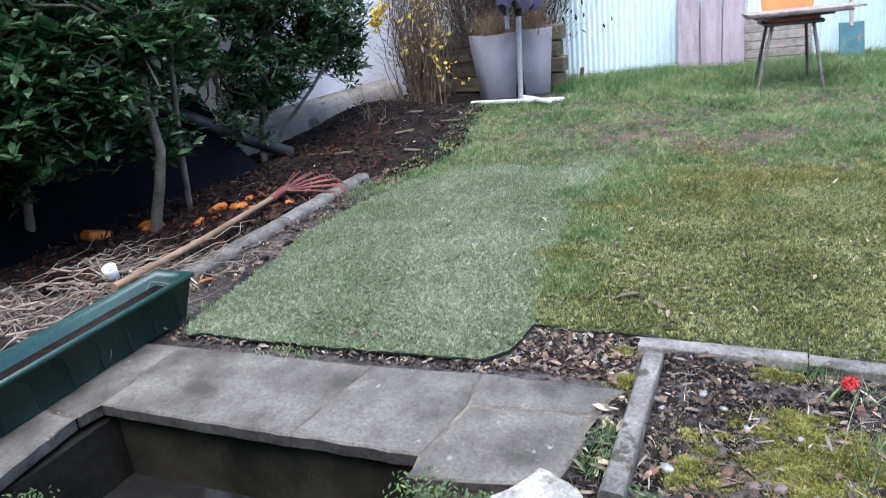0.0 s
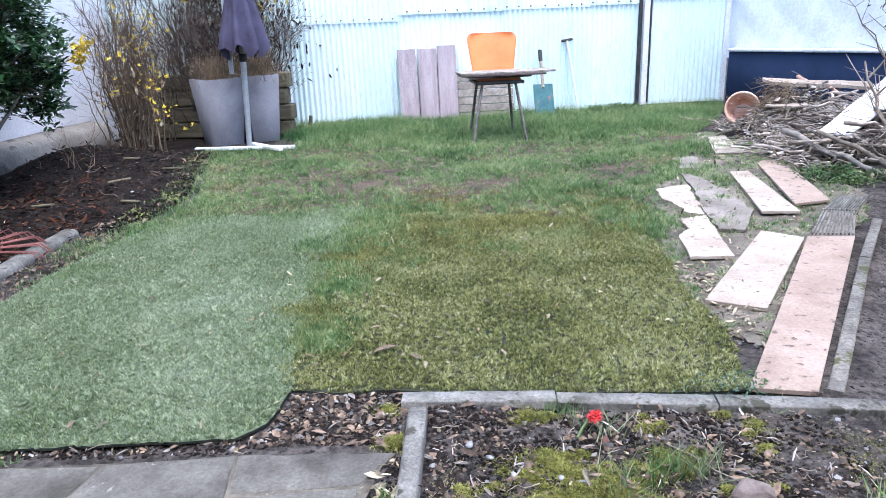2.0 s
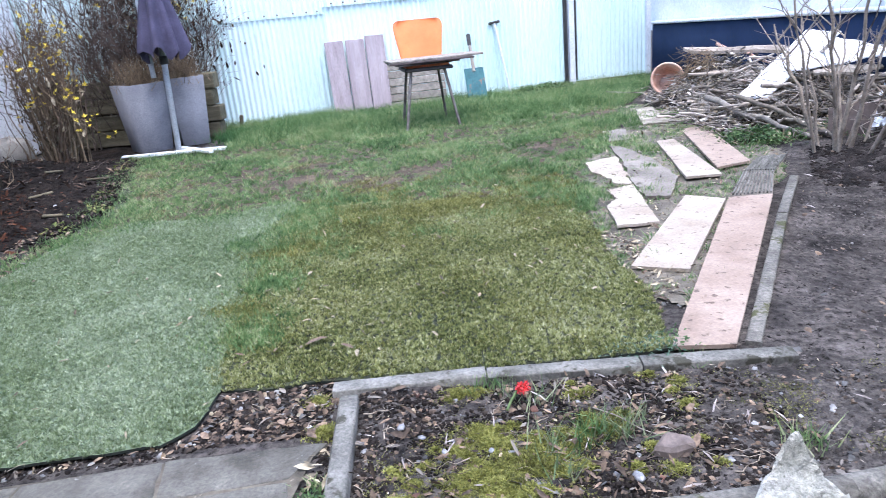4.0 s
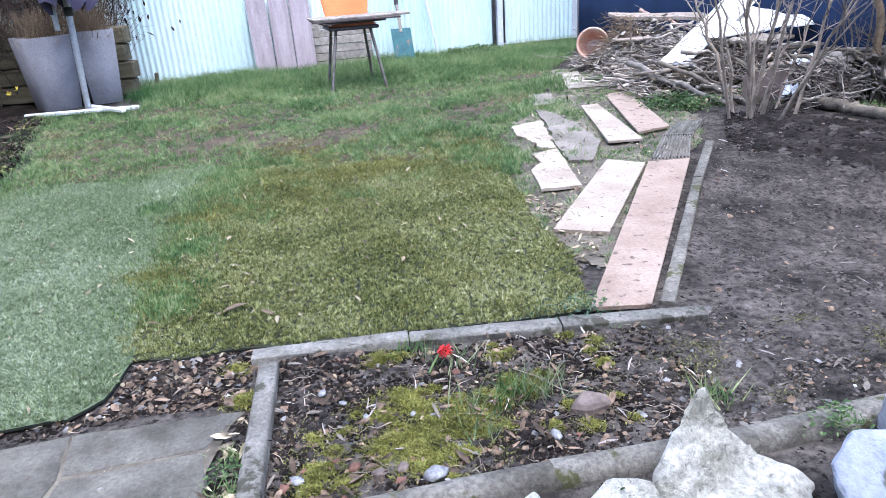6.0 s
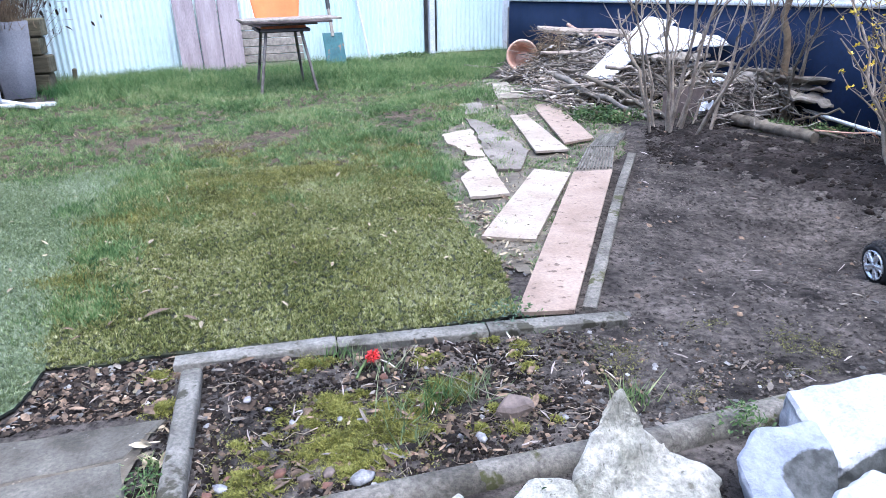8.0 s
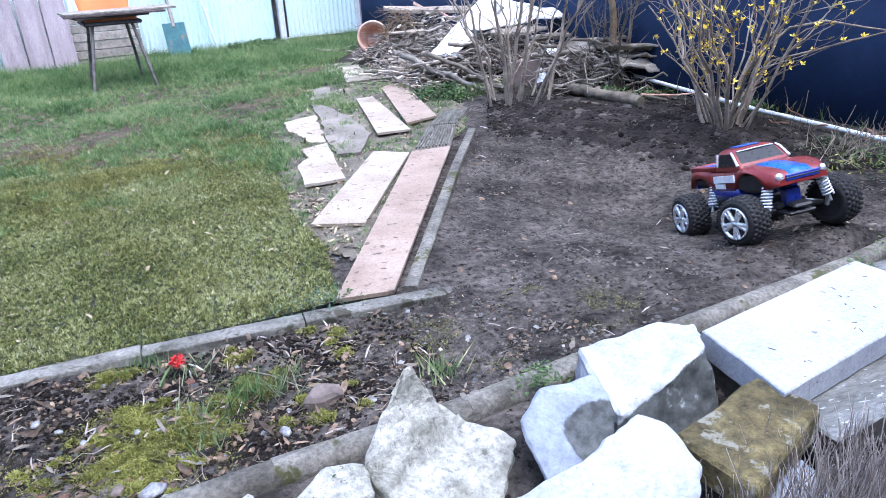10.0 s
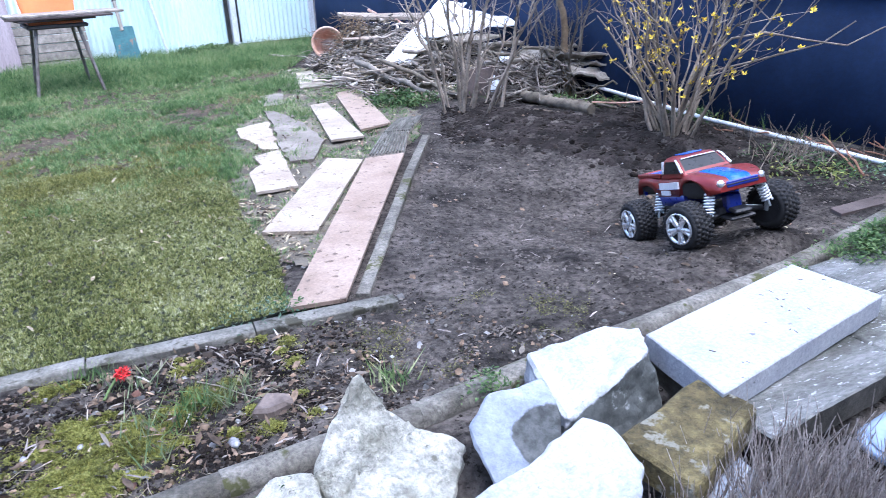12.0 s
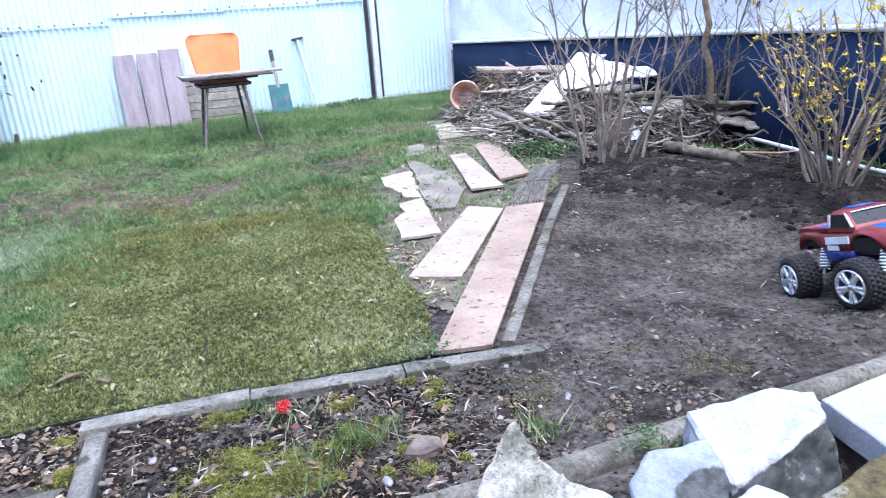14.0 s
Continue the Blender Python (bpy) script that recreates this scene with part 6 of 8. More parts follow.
for q, (w, d, zc, ang, mt) in enumerate([(0.42, 0.31, 0.424, 3, DARK_BOX), (0.57, 0.34, 0.437, -2, DARK_BOX), (0.64, 0.27, 0.450, 3, GREY_WOOD)]):
    bm = box((w, d, 0.012), None, 0.002)
    put("board", bm, mt, label="dark brown warped board stacked on the chair seat" if mt == DARK_BOX else "grey weathered board on top of the stack", category="board", group="boards on the chair", at=pose(0.11 + 0.03 * q, 4.58, zc, 0, 0, 12 + ang))

# ---- planks and tools against the fence ----
def on_fence(u, out, z, lean=0.0, roll=0.0, yaw=0.0):
    return FX @ pose(u, -out, z, -lean, roll, yaw)


for q, (u, wd, ht, roll) in enumerate(((0.925, 0.150, 0.61, -0.8), (1.082, 0.152, 0.61, 0.4), (1.240, 0.154, 0.63, 0.8))):
    bm = box((wd, 0.016, ht), Matrix.Translation((0, 0, ht / 2)), 0.003)
    put("plank", bm, MAUVE_WOOD, label="faded mauve plank leaning on the fence", category="plank", group="planks by the fence", at=on_fence(u, 0.20, 0.0, 15, roll))
panel = thing("timber_panel", "grey weathered slatted timber panel leaning on fence", "panel", at=on_fence(1.52, 0.14, 0.0, 12))
for q in range(6):
    part("slat", box((0.55, 0.012, 0.058), pose(0, -0.004 * (q % 2), 0.035 + q * 0.063), 0.003), GREY_WOOD, panel)
spade = thing("spade", "garden spade with teal blade leaning on the fence", "spade", at=on_fence(2.03, 0.27, 0.0, 20))
part("blade", box((0.165, 0.008, 0.29), pose(0, 0, 0.145), 0.003), TEAL_METAL, spade, "teal painted rusty blade")
part("shaft", tube([(0, 0, 0.26), (0, 0.006, 0.52)], 0.014, 0.013, 8), GREY_WOOD, spade)
part("grip", box((0.03, 0.03, 0.10), pose(0, 0.006, 0.53), 0.006), DARK_METAL, spade)
hoe = thing("hand_tool", "long pale handled tool leaning on the fence", "tool", at=on_fence(2.36, 0.12, 0.0, 9, -8))
part("shaft", tube([(0, 0, 0), (0, 0, 0.62)], 0.011, seg=8), WHITE_PAINT, hoe)
part("grip", box((0.10, 0.022, 0.02), pose(0, 0, 0.625), 0.006), DARK_METAL, hoe)
put("flower_pot", lathe([(0.045, 0.0), (0.10, 0.006), (0.05, 0.008)], 12), CLAY, label="small clay dish in the grass by the tools", category="pot", at=pose(0.42, 5.45, 0.02))
put("bark_piece", box((0.03, 0.02, 0.12), pose(-1.42, 5.24, 0.05, 5, 8, 0), 0.006), SLEEPER, label="dark broken stump against the fence foot", category="stump")

# ---- planters and parasol ----
def planter(at, top_w, bot_w, h, label):
    ob = thing("planter", label, "planter", at=at, group="planters by the parasol")
    def sq(w, z):
        return [(-w / 2, -w / 2, z), (w / 2, -w / 2, z), (w / 2, w / 2, z), (-w / 2, w / 2, z)]
    part("body", ring_loft([sq(bot_w, 0), sq(top_w, h), sq(top_w - 0.03, h), sq(top_w - 0.04, h - 0.05)]), FIBRECLAY, ob)
    part("earth", Soup().add(sq(top_w - 0.042, h - 0.045), [(0, 1, 2, 3)]), SOIL, ob)
    s_ = Soup()
    for q in range(420):
        b_ = np.array([rng.normal(0, 0.05), rng.normal(0, 0.05), h - 0.05])
        d_ = np.array([rng.normal(0, 0.45), rng.normal(0, 0.45), 1.0])
        tube(wander(b_, b_ + d_ * rng.uniform(0.08, 0.24), 4, 0.01), 0.0016, 0.0008, 3, s_, cap=False)
    part("dead_plant", s_, BROWN_TWIG, ob, "dead brown fine-stemmed plant", kind="stuff")
    return ob


planter(pose(-1.87, 4.55, 0, 0, 0, 46), 0.29, 0.205, 0.465, "tall tapered grey planter with a dead plant")
planter(pose(-1.61, 4.70, 0, 0, 0, 26), 0.25, 0.18, 0.475, "narrow tapered grey planter behind the parasol pole")
parasol = thing("parasol", "closed faded purple parasol in a metal cross base", "parasol", at=pose(-1.61, 4.36, 0.0))
part("pole", tube([(0, 0, 0.0), (0.03, 0.0, 0.66), (0.05, 0, 1.7)], 0.019, seg=10), GREY_METAL, parasol, smooth=True)
part("pole", tube([(-0.075, 0.03, 0.5), (-0.06, 0.02, 1.6)], 0.016, seg=10), GREY_METAL, parasol, smooth=True)
part("collar", lathe([(0.02, 0), (0.028, 0.004), (0.028, 0.05), (0.02, 0.054)], 12), DARK_METAL, parasol, at=pose(0.028, 0, 0.58))
part("base_bar", box((0.70, 0.035, 0.022), pose(0.0, -0.09, 0.012, 0, 0, 2), 0.004), WHITE_PAINT, parasol)
part("base_bar", box((0.42, 0.035, 0.022), pose(0.15, -0.10, 0.022, 0, 0, -42), 0.004), WHITE_PAINT, parasol)
rings = []
for zz_, r_ in ((0.645, 0.155), (0.70, 0.150), (0.80, 0.13), (0.92, 0.105), (1.0, 0.085), (1.02, 0.088), (1.15, 0.085), (1.45, 0.06), (1.65, 0.02)):
    ring = []
    for q in range(48):
        t = 2 * math.pi * q / 48
        k_ = 1 + 0.24 * math.sin(8 * t + zz_) * min(1, (1.7 - zz_)) + 0.06 * math.sin(3 * t)
        ring.append((0.045 + 0.92 * r_ * k_ * math.cos(t), 0.92 * r_ * k_ * math.sin(t), zz_ + (0.035 * math.sin(8 * t) + 0.02 * math.sin(3 * t) if zz_ < 0.66 else 0)))
    rings.append(ring)
part("canopy", ring_loft(rings, cap=False), CANVAS, parasol, "folded faded purple canvas", smooth=True)
part("tie", lathe([(0.070, 0), (0.077, 0.004), (0.077, 0.018), (0.070, 0.022)], 24), WHITE_PAINT, parasol, at=pose(0.045, 0, 1.0))

# ---- clay pot on its side ----
pot = thing("flower_pot", "terracotta flower pot tipped on its side", "pot", at=pose(1.885, 4.96, 0.10, 0, 78, 0) @ pose(0, 0, 0))
pot.matrix_basis = Matrix.Translation((1.89, 4.99, 0.10)) @ Euler((radians(74), 0, radians(-20))).to_matrix().to_4x4() @ Matrix.Scale(1.1, 4)
part("body", lathe([(0.066, -0.12), (0.094, 0.035), (0.106, 0.037), (0.109, 0.075), (0.098, 0.077), (0.09, 0.04), (0.058, -0.10)], 28), CLAY, pot, smooth=False)

# ---- rake, trough, left bed ----
rake = thing("leaf_rake", "red fan leaf rake with a wooden handle lying down", "rake")
part("handle", tube([(-1.50, 0.80, 0.06), (-1.585, 1.25, 0.05), (-1.765, 1.87, 0.03)], 0.013, 0.012, 8), HANDLE_WOOD, rake, smooth=True)
for q in range(16):
    ang = radians(112 - 7.4 * q)
    base = np.array([-1.768, 1.885, 0.034])
    reach = 0.22 + 0.08 * q / 15
    tip = base + np.array([math.cos(ang) * reach, math.sin(ang) * reach, 0.030 - 0.0025 * q + 0.008 * math.sin(q * 2.1)])
    part("tine", tube([base, base * 0.5 + tip * 0.5 + (0, 0, 0.008), base * 0.08 + tip * 0.92 + (0, 0, 0.006), tip - (0, 0, 0.02)], 0.0032, 0.0024, 5), RAKE_RED, rake)
part("socket", tube([(-1.735, 1.77, 0.032), (-1.762, 1.86, 0.034), (-1.770, 1.90, 0.036)], 0.016, 0.020, 8), RAKE_RED, rake)
part("spreader", tube([(-1.835, 2.01, 0.046), (-1.77, 2.03, 0.046), (-1.70, 2.01, 0.044), (-1.645, 1.93, 0.038), (-1.63, 1.87, 0.034)], 0.0045, seg=5), RAKE_RED, rake)

trough = thing("planter_trough", "long dark green plastic window box, empty", "planter", at=pose(-1.213, 0.403, 0.0, 0, 0, 6.5))
hl = 0.43


def trect(hx, hy, z):
    return [(-hx, -hy, z), (hx, -hy, z), (hx, hy, z), (-hx, hy, z)]


part("body", ring_loft([trect(0.045, hl - 0.04, 0.0), trect(0.060, hl - 0.006, 0.105), trect(0.068, hl + 0.004, 0.107), trect(0.069, hl + 0.005, 0.114), trect(0.067, hl + 0.003, 0.121), trect(0.062, hl - 0.003, 0.121), trect(0.058, hl - 0.009, 0.105), trect(0.040, hl - 0.05, 0.012)]), GREEN_PLASTIC, trough)
for q in range(9):
    yq = -0.36 + q * 0.09
    part("rib", tube([(0.0462, yq + 0.006, 0.004), (0.0534, yq + 0.003, 0.055), (0.0572, yq - 0.004, 0.082), (0.0590, yq - 0.026, 0.095)], 0.0016, seg=5), DARK_GROOVE, trough, "dark curved moulding line")
# Dark sheet put into the empty trough for its shaded inside.
part("earth", Soup().add([(-0.053, -hl + 0.025, 0.084), (0.053, -hl + 0.025, 0.080), (0.053, hl - 0.025, 0.078), (-0.053, hl - 0.025, 0.086)], [(0, 1, 2, 3)]), SHADED_HUMUS, trough, "dark sheet for the shaded inside of the trough")
s = Soup()
for a, b in (((-1.9, 0.80, 0.03), (-1.5, 1.0, 0.03)), ((-1.95, 0.9, 0.04), (-1.45, 0.92, 0.03)), ((-1.9, 1.05, 0.03), (-1.55, 0.85, 0.05))):
    tube(wander(a, b, 6, 0.015), 0.005, 0.003, 5, s)
for q in range(190):
    a = np.array([rng.uniform(-2.0, -1.45), rng.uniform(0.5, 1.05), rng.uniform(0.0, 0.05)])
    t = rng.normal(0.4, 0.7)
    b = a + np.array([math.cos(t), math.sin(t), rng.normal(0, 0.12)]) * rng.uniform(0.12, 0.38)
    r = rng.choice([0.0012, 0.0022, 0.0045], p=[0.45, 0.35, 0.20])
    tube(wander(a, b, 8, 0.012), r, r * 0.5, 5, s, cap=False)
put("twig_heap", s, BARK, label="tangled heap of dry twigs beside the trough", category="twigs", kind="stuff")
put("cup", lathe([(0.018, 0), (0.020, 0.002), (0.028, 0.062), (0.024, 0.062), (0.017, 0.006)], 16), WHITE_PLASTIC, label="white plastic cup lying in the twigs", category="cup", at=pose(-1.61, 0.885, 0.045, 24, 18, 0) @ Matrix.Scale(0.8, 4))


def pumpkin(x, y, r, squash, broken=False):
    ob = thing("pumpkin", "collapsed rotten orange pumpkin" if not broken else "broken piece of orange pumpkin", "pumpkin", at=pose(x, y, float(ground_z(x, y)) + r * squash * 0.45, random.uniform(-25, 25), random.uniform(-25, 25), random.uniform(0, 360)), group="rotten pumpkins")
    rings_ = []
    top = 0.55 if broken else 0.97
    for ph in np.linspace(-0.97, top, 9):
        rr = math.sqrt(max(1 - ph * ph, 0.0))
        rings_.append([(r * rr * (1 + 0.08 * math.cos(8 * t)) * math.cos(t), r * rr * (1 + 0.08 * math.cos(8 * t)) * math.sin(t), r * squash * ph * (1 - 0.25 * (rr < 0.5))) for t in np.linspace(0, 2 * math.pi, 32, endpoint=False)])
    part("shell", ring_loft(rings_), PUMPKIN, ob, smooth=True)
    if not broken:
        part("stalk", tube([(0, 0, r * squash * 0.7), (0.004, 0.003, r * squash * 1.1)], 0.006, 0.004, 5), TRUNK, ob)


for a in ((-2.27, 1.30, 0.062, 0.6, True), (-2.08, 1.42, 0.05, 0.6, True), (-1.97, 1.68, 0.045, 0.6, True), (-1.88, 1.72, 0.04, 0.6, False), (-1.78, 1.68, 0.03, 0.6, False), (-1.93, 1.52, 0.035, 0.5, True),
          (-1.84, 1.47, 0.022, 0.5, True), (-1.70, 1.85, 0.025, 0.5, True), (-1.40, 1.05, 0.022, 0.4, True), (-1.95, 1.85, 0.028, 0.5, True), (-1.88, 1.58, 0.02, 0.5, True)):
    pumpkin(*a)

# Black sheet added to stand for the dark hollow under the shrub.
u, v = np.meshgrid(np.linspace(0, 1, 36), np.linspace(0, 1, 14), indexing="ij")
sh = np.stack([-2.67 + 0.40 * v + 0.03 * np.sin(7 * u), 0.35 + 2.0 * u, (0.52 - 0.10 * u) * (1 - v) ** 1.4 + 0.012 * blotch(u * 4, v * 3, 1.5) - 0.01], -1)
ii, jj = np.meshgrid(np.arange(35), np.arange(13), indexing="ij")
hollow_sheet = thing("pond_liner", "black sheet added for the dark hollow behind the shrub", "sheet")
part("sheet", Soup().add(sh.reshape(-1, 3), np.stack([ii * 14 + jj, (ii + 1) * 14 + jj, (ii + 1) * 14 + jj + 1, ii * 14 + jj + 1], -1).reshape(-1, 4)), BLACK_SHEET, hollow_sheet, smooth=True)
part("hem", tube(sh[::3, 0] + (0.004, 0, 0.002), 0.006, seg=6), BLACK_SHEET, hollow_sheet, "black upper edge of the added sheet")
part("hem", tube(sh[::3, -1] + (0.0, 0, 0.004), 0.005, seg=6), BLACK_SHEET, hollow_sheet, "black lower edge of the added sheet")
put("drain_pipe", tube([(-2.62, 2.02, 0.42), (-2.50, 2.32, 0.22), (-2.36, 2.66, 0.02)], 0.036, seg=12), DARK_METAL, label="dark drain pipe slanting out of the shrub", category="pipe", smooth=True)
for a, b in (((-1.98, 2.65), 0.10), ((-1.85, 3.1), 0.12), ((-1.6, 2.75), 0.09), ((-2.05, 3.6), 0.1), ((-1.75, 3.5), 0.12)):
    put("wood_scrap", box((b, 0.02, 0.012), pose(a[0], a[1], float(ground_z(*a)) + 0.02, random.uniform(-8, 8), random.uniform(-12, 12), random.uniform(-30, 60)), 0.004), SLEEPER, label="grey scrap of wood on the dark bed", category="scrap", group="wood scraps")

# ---- shrubs ----
def leaf_whorls(soup, centres, per, size, up=0.5):
    """Leaves set in whorls round shoot ends."""
    for c in centres:
        n = per + rng.integers(-2, 3)
        yaw = np.arange(n) * 2 * math.pi / n + rng.uniform(0, 6)
        tilt = rng.normal(up - 0.35, 0.35, n)
        lean = turns(np.full(n, rng.uniform(0, 6.3)), np.full(n, rng.normal(0, 0.35)), np.zeros(n))
        scatter(soup, LEAF_V, LEAF_F, np.tile(c, (n, 1)) + rng.normal(0, 0.006, (n, 3)), lean @ turns(yaw, tilt, rng.normal(0, 0.2, n)), size * rng.uniform(0.65, 1.25, n))


def evergreen(name, label, trunks, blobs, shoots, leaf):
    ob = thing(name, label, "shrub", group="evergreen shrubs")
    ends = []
    for pts, r0, r1 in trunks:
        part("trunk", tube(pts, r0, r1, 9), TRUNK, ob, smooth=True)
    cloud = []
    for (cx_, cy_, cz_), (rx_, ry_, rz_), share in blobs:
        n = max(3, int(shoots * share / 6))
        d = rng.normal(0, 1, (n, 3))
        d /= np.linalg.norm(d, axis=1)[:, None]
        d *= (rng.uniform(0.25, 1, n) ** 0.45)[:, None]
        c_ = np.array([cx_, cy_, cz_]) + d * np.array([rx_, ry_, rz_])
        cloud.append(np.repeat(c_, 6, axis=0) + rng.normal(0, leaf * 0.75, (6 * n, 3)))
    cloud = np.concatenate(cloud)
    cloud = cloud[cloud[:, 2] > 0.05]
    cloud = cloud[(cloud[:, 0] > -2.84)]
    s_ = Soup()
    leaf_whorls(s_, cloud, 8, leaf)
    part("crown", s_, RHODO, ob, "dark glossy whorled leaves", kind="stuff")
    b_ = Soup()
    tips = [np.asarray(t[0][-1], float) for t in trunks]
    for c in cloud[:: max(1, len(cloud) // 160)]:
        a = tips[int(np.argmin([np.linalg.norm(t - c) for t in tips]))]
        tube(wander(a, c, 5, 0.03), 0.008, 0.003, 5, b_, cap=False)
    part("branchwork", b_, TRUNK, ob, kind="stuff")
    return ob


evergreen("evergreen_shrub", "large dark glossy evergreen shrub overhanging the bed",
          [([(-2.035, 1.39, -0.03), (-2.00, 1.40, 0.08), (-1.945, 1.40, 0.19), (-1.90, 1.41, 0.33), (-1.93, 1.42, 0.48), (-1.95, 1.45, 0.75)], 0.024, 0.016),
           ([(-2.165, 1.70, -0.03), (-2.14, 1.70, 0.17), (-2.12, 1.70, 0.32), (-2.08, 1.71, 0.60), (-2.12, 1.75, 0.85)], 0.015, 0.010),
           ([(-2.30, 1.72, 0.30), (-2.42, 1.9, 0.55), (-2.48, 2.05, 0.9)], 0.015, 0.010),
           ([(-2.4, 1.1, -0.03), (-2.38, 1.15, 0.3), (-2.3, 1.2, 0.6)], 0.02, 0.014)],
          [((-2.30, 1.15, 0.62), (0.34, 0.36, 0.30), 0.44), ((-2.36, 1.48, 0.90), (0.35, 0.42, 0.14), 0.26), ((-2.05, 1.0, 0.60), (0.20, 0.30, 0.24), 0.18), ((-2.36, 0.82, 0.42), (0.28, 0.26, 0.20), 0.12),
           # Last blob, high on the crown, is thickened to shade the leaves below.
           ((-2.02, 1.50, 0.36), (0.08, 0.15, 0.05), 0.022), ((-2.0, 1.48, 0.76), (0.22, 0.30, 0.13), 0.10), ((-2.12, 1.18, 0.72), (0.24, 0.28, 0.18), 0.12), ((-2.52, 2.02, 0.62), (0.14, 0.30, 0.22), 0.10), ((-1.96, 1.30, 0.52), (0.10, 0.14, 0.08), 0.03), ((-2.42, 1.95, 0.90), (0.30, 0.38, 0.16), 0.14), ((-2.55, 1.70, 0.66), (0.16, 0.30, 0.10), 0.05), ((-2.3, 1.3, 1.15), (0.5, 0.8, 0.25), 0.34)], 2200, 0.064)
evergreen("evergreen_shrub", "dense dark small-leaved evergreen shrub by the wall",
          [([(-2.44, 2.52, -0.02), (-2.44, 2.55, 0.18), (-2.40, 2.60, 0.42), (-2.42, 2.7, 0.7)], 0.020, 0.012),
           ([(-2.50, 2.60, -0.02), (-2.46, 2.78, 0.16), (-2.36, 2.95, 0.34), (-2.34, 3.15, 0.50)], 0.014, 0.008), ([(-2.46, 2.50, 0.10), (-2.5, 2.4, 0.3), (-2.5, 2.3, 0.6)], 0.014, 0.008),
           ([(-2.44, 2.54, 0.2), (-2.40, 2.75, 0.36), (-2.38, 2.95, 0.6)], 0.010, 0.006)],
          [((-2.45, 3.02, 0.78), (0.32, 0.66, 0.27), 0.42), ((-2.45, 2.70, 1.12), (0.36, 0.75, 0.36), 0.32), ((-2.42, 2.66, 0.48), (0.22, 0.34, 0.19), 0.17), ((-2.40, 3.28, 0.50), (0.16, 0.26, 0.13), 0.09), ((-2.46, 2.46, 0.26), (0.12, 0.16, 0.12), 0.035), ((-2.55, 2.25, 0.80), (0.15, 0.28, 0.18), 0.08)], 2200, 0.052)


def stems(base, spread, n, height, lean, r0, fork=3, crook=0.02, ends=None, splay=0.06, zlo=-0.03, apart=False):
    """Many-stemmed bush: stems from one base, each with side shoots; a list of one Soup or of one Soup a stem."""
    made = [Soup()]
    for q in range(n):
        if apart and q:
            made.append(Soup())
        s_ = made[-1]
        a = rng.uniform(0, 6.3) if not apart else q * 2.4 + rng.normal(0, 0.3)
        d = rng.uniform(0.1, 1.0) ** 0.6
        b = np.array([base[0] + math.cos(a) * splay * d + rng.normal(0, splay * 0.4), base[1] + math.sin(a) * splay * d + rng.normal(0, splay * 0.4), zlo])
        h = height * rng.uniform(0.6, 1.1)
        tip = b + np.array([math.cos(a) * spread * d + lean[0] * h, math.sin(a) * spread * d + lean[1] * h, h])
        pts = wander(b, tip, 9, crook)
        r = r0 * rng.uniform(0.55, 1.15)
        tube(pts, r, r * 0.35, 6, s_, cap=False)
        if ends is not None:
            ends.extend(pts[4:])
        for w in range(fork):
            k_ = rng.integers(2, 8)
            d2 = np.array([rng.normal(math.cos(a) * 0.3, 0.4), rng.normal(math.sin(a) * 0.3, 0.4), rng.uniform(0.5, 1.1)])
            p2 = wander(pts[k_], pts[k_] + d2 * rng.uniform(0.10, 0.34), 6, crook * 0.7)
            tube(p2, r * 0.45, r * 0.15, 4, s_, cap=False)
            if ends is not None:
                ends.extend(p2[2:])
            for w2 in range(2):
                k2 = rng.integers(2, 5)
                d3 = np.array([rng.normal(0, 0.7), rng.normal(0, 0.7), rng.uniform(0.2, 0.9)])
                p3 = wander(p2[k2], p2[k2] + d3 * rng.uniform(0.05, 0.16), 4, crook * 0.4)
                tube(p3, r * 0.22, r * 0.1, 3, s_, cap=False)
                if ends is not None:
                    ends.append(p3[-1])
    return made


def grow(bush, mat, *args, **more):
    made = stems(*args, **more)
    for s_ in made:
        if len(made) > 1:
            part("stem", s_, mat, bush, smooth=True)
        else:
            part("branchwork", s_, mat, bush, kind="stuff")


PETAL_V = [(0, 0, 0), (-0.28, 0.5, 0.15), (0.28, 0.5, 0.15), (0, 1, 0.35)]
PETAL_F = [(0, 2, 1), (1, 2, 3)]


def gathered(ends, k, per, sd):
    """Draws flower places together into a few clusters."""
    at = np.asarray(ends)[rng.integers(0, len(ends), k)]
    return np.repeat(at, per, axis=0) + rng.normal(0, sd, (k * per, 3))


def blossom(ends, n, size):
    s_ = Soup()
    ends = np.asarray(ends)
    for c in ends[rng.integers(0, len(ends), n)]:
        yaw = np.arange(4) * math.pi / 2 + rng.uniform(0, 6)
        lean = turns(np.full(4, rng.uniform(0, 6.3)), np.full(4, rng.normal(0, 0.9)), np.zeros(4))
        scatter(s_, PETAL_V, PETAL_F, np.tile(c, (4, 1)) + rng.normal(0, 0.004, 3), lean @ turns(yaw, np.full(4, 0.3), np.zeros(4)), size * rng.uniform(0.7, 1.3, 4))
    return s_


ends = []
bush = thing("forsythia_bush", "bare many-stemmed bush with a few yellow flowers", "bush")
grow(bush, BARK, (2.51, 1.835), 0.42, 20, 0.82, (0.06, 0.0), 0.0085, 5, 0.011, ends, 0.05, apart=True)
s = Soup()
tube(np.array([(2.53, 1.86, 0.06), (2.60, 1.85, 0.16), (2.674, 1.826, 0.253), (2.782, 1.687, 0.308), (2.884, 1.53, 0.37), (2.949, 1.455, 0.453)]), 0.006, 0.0025, 5, s)
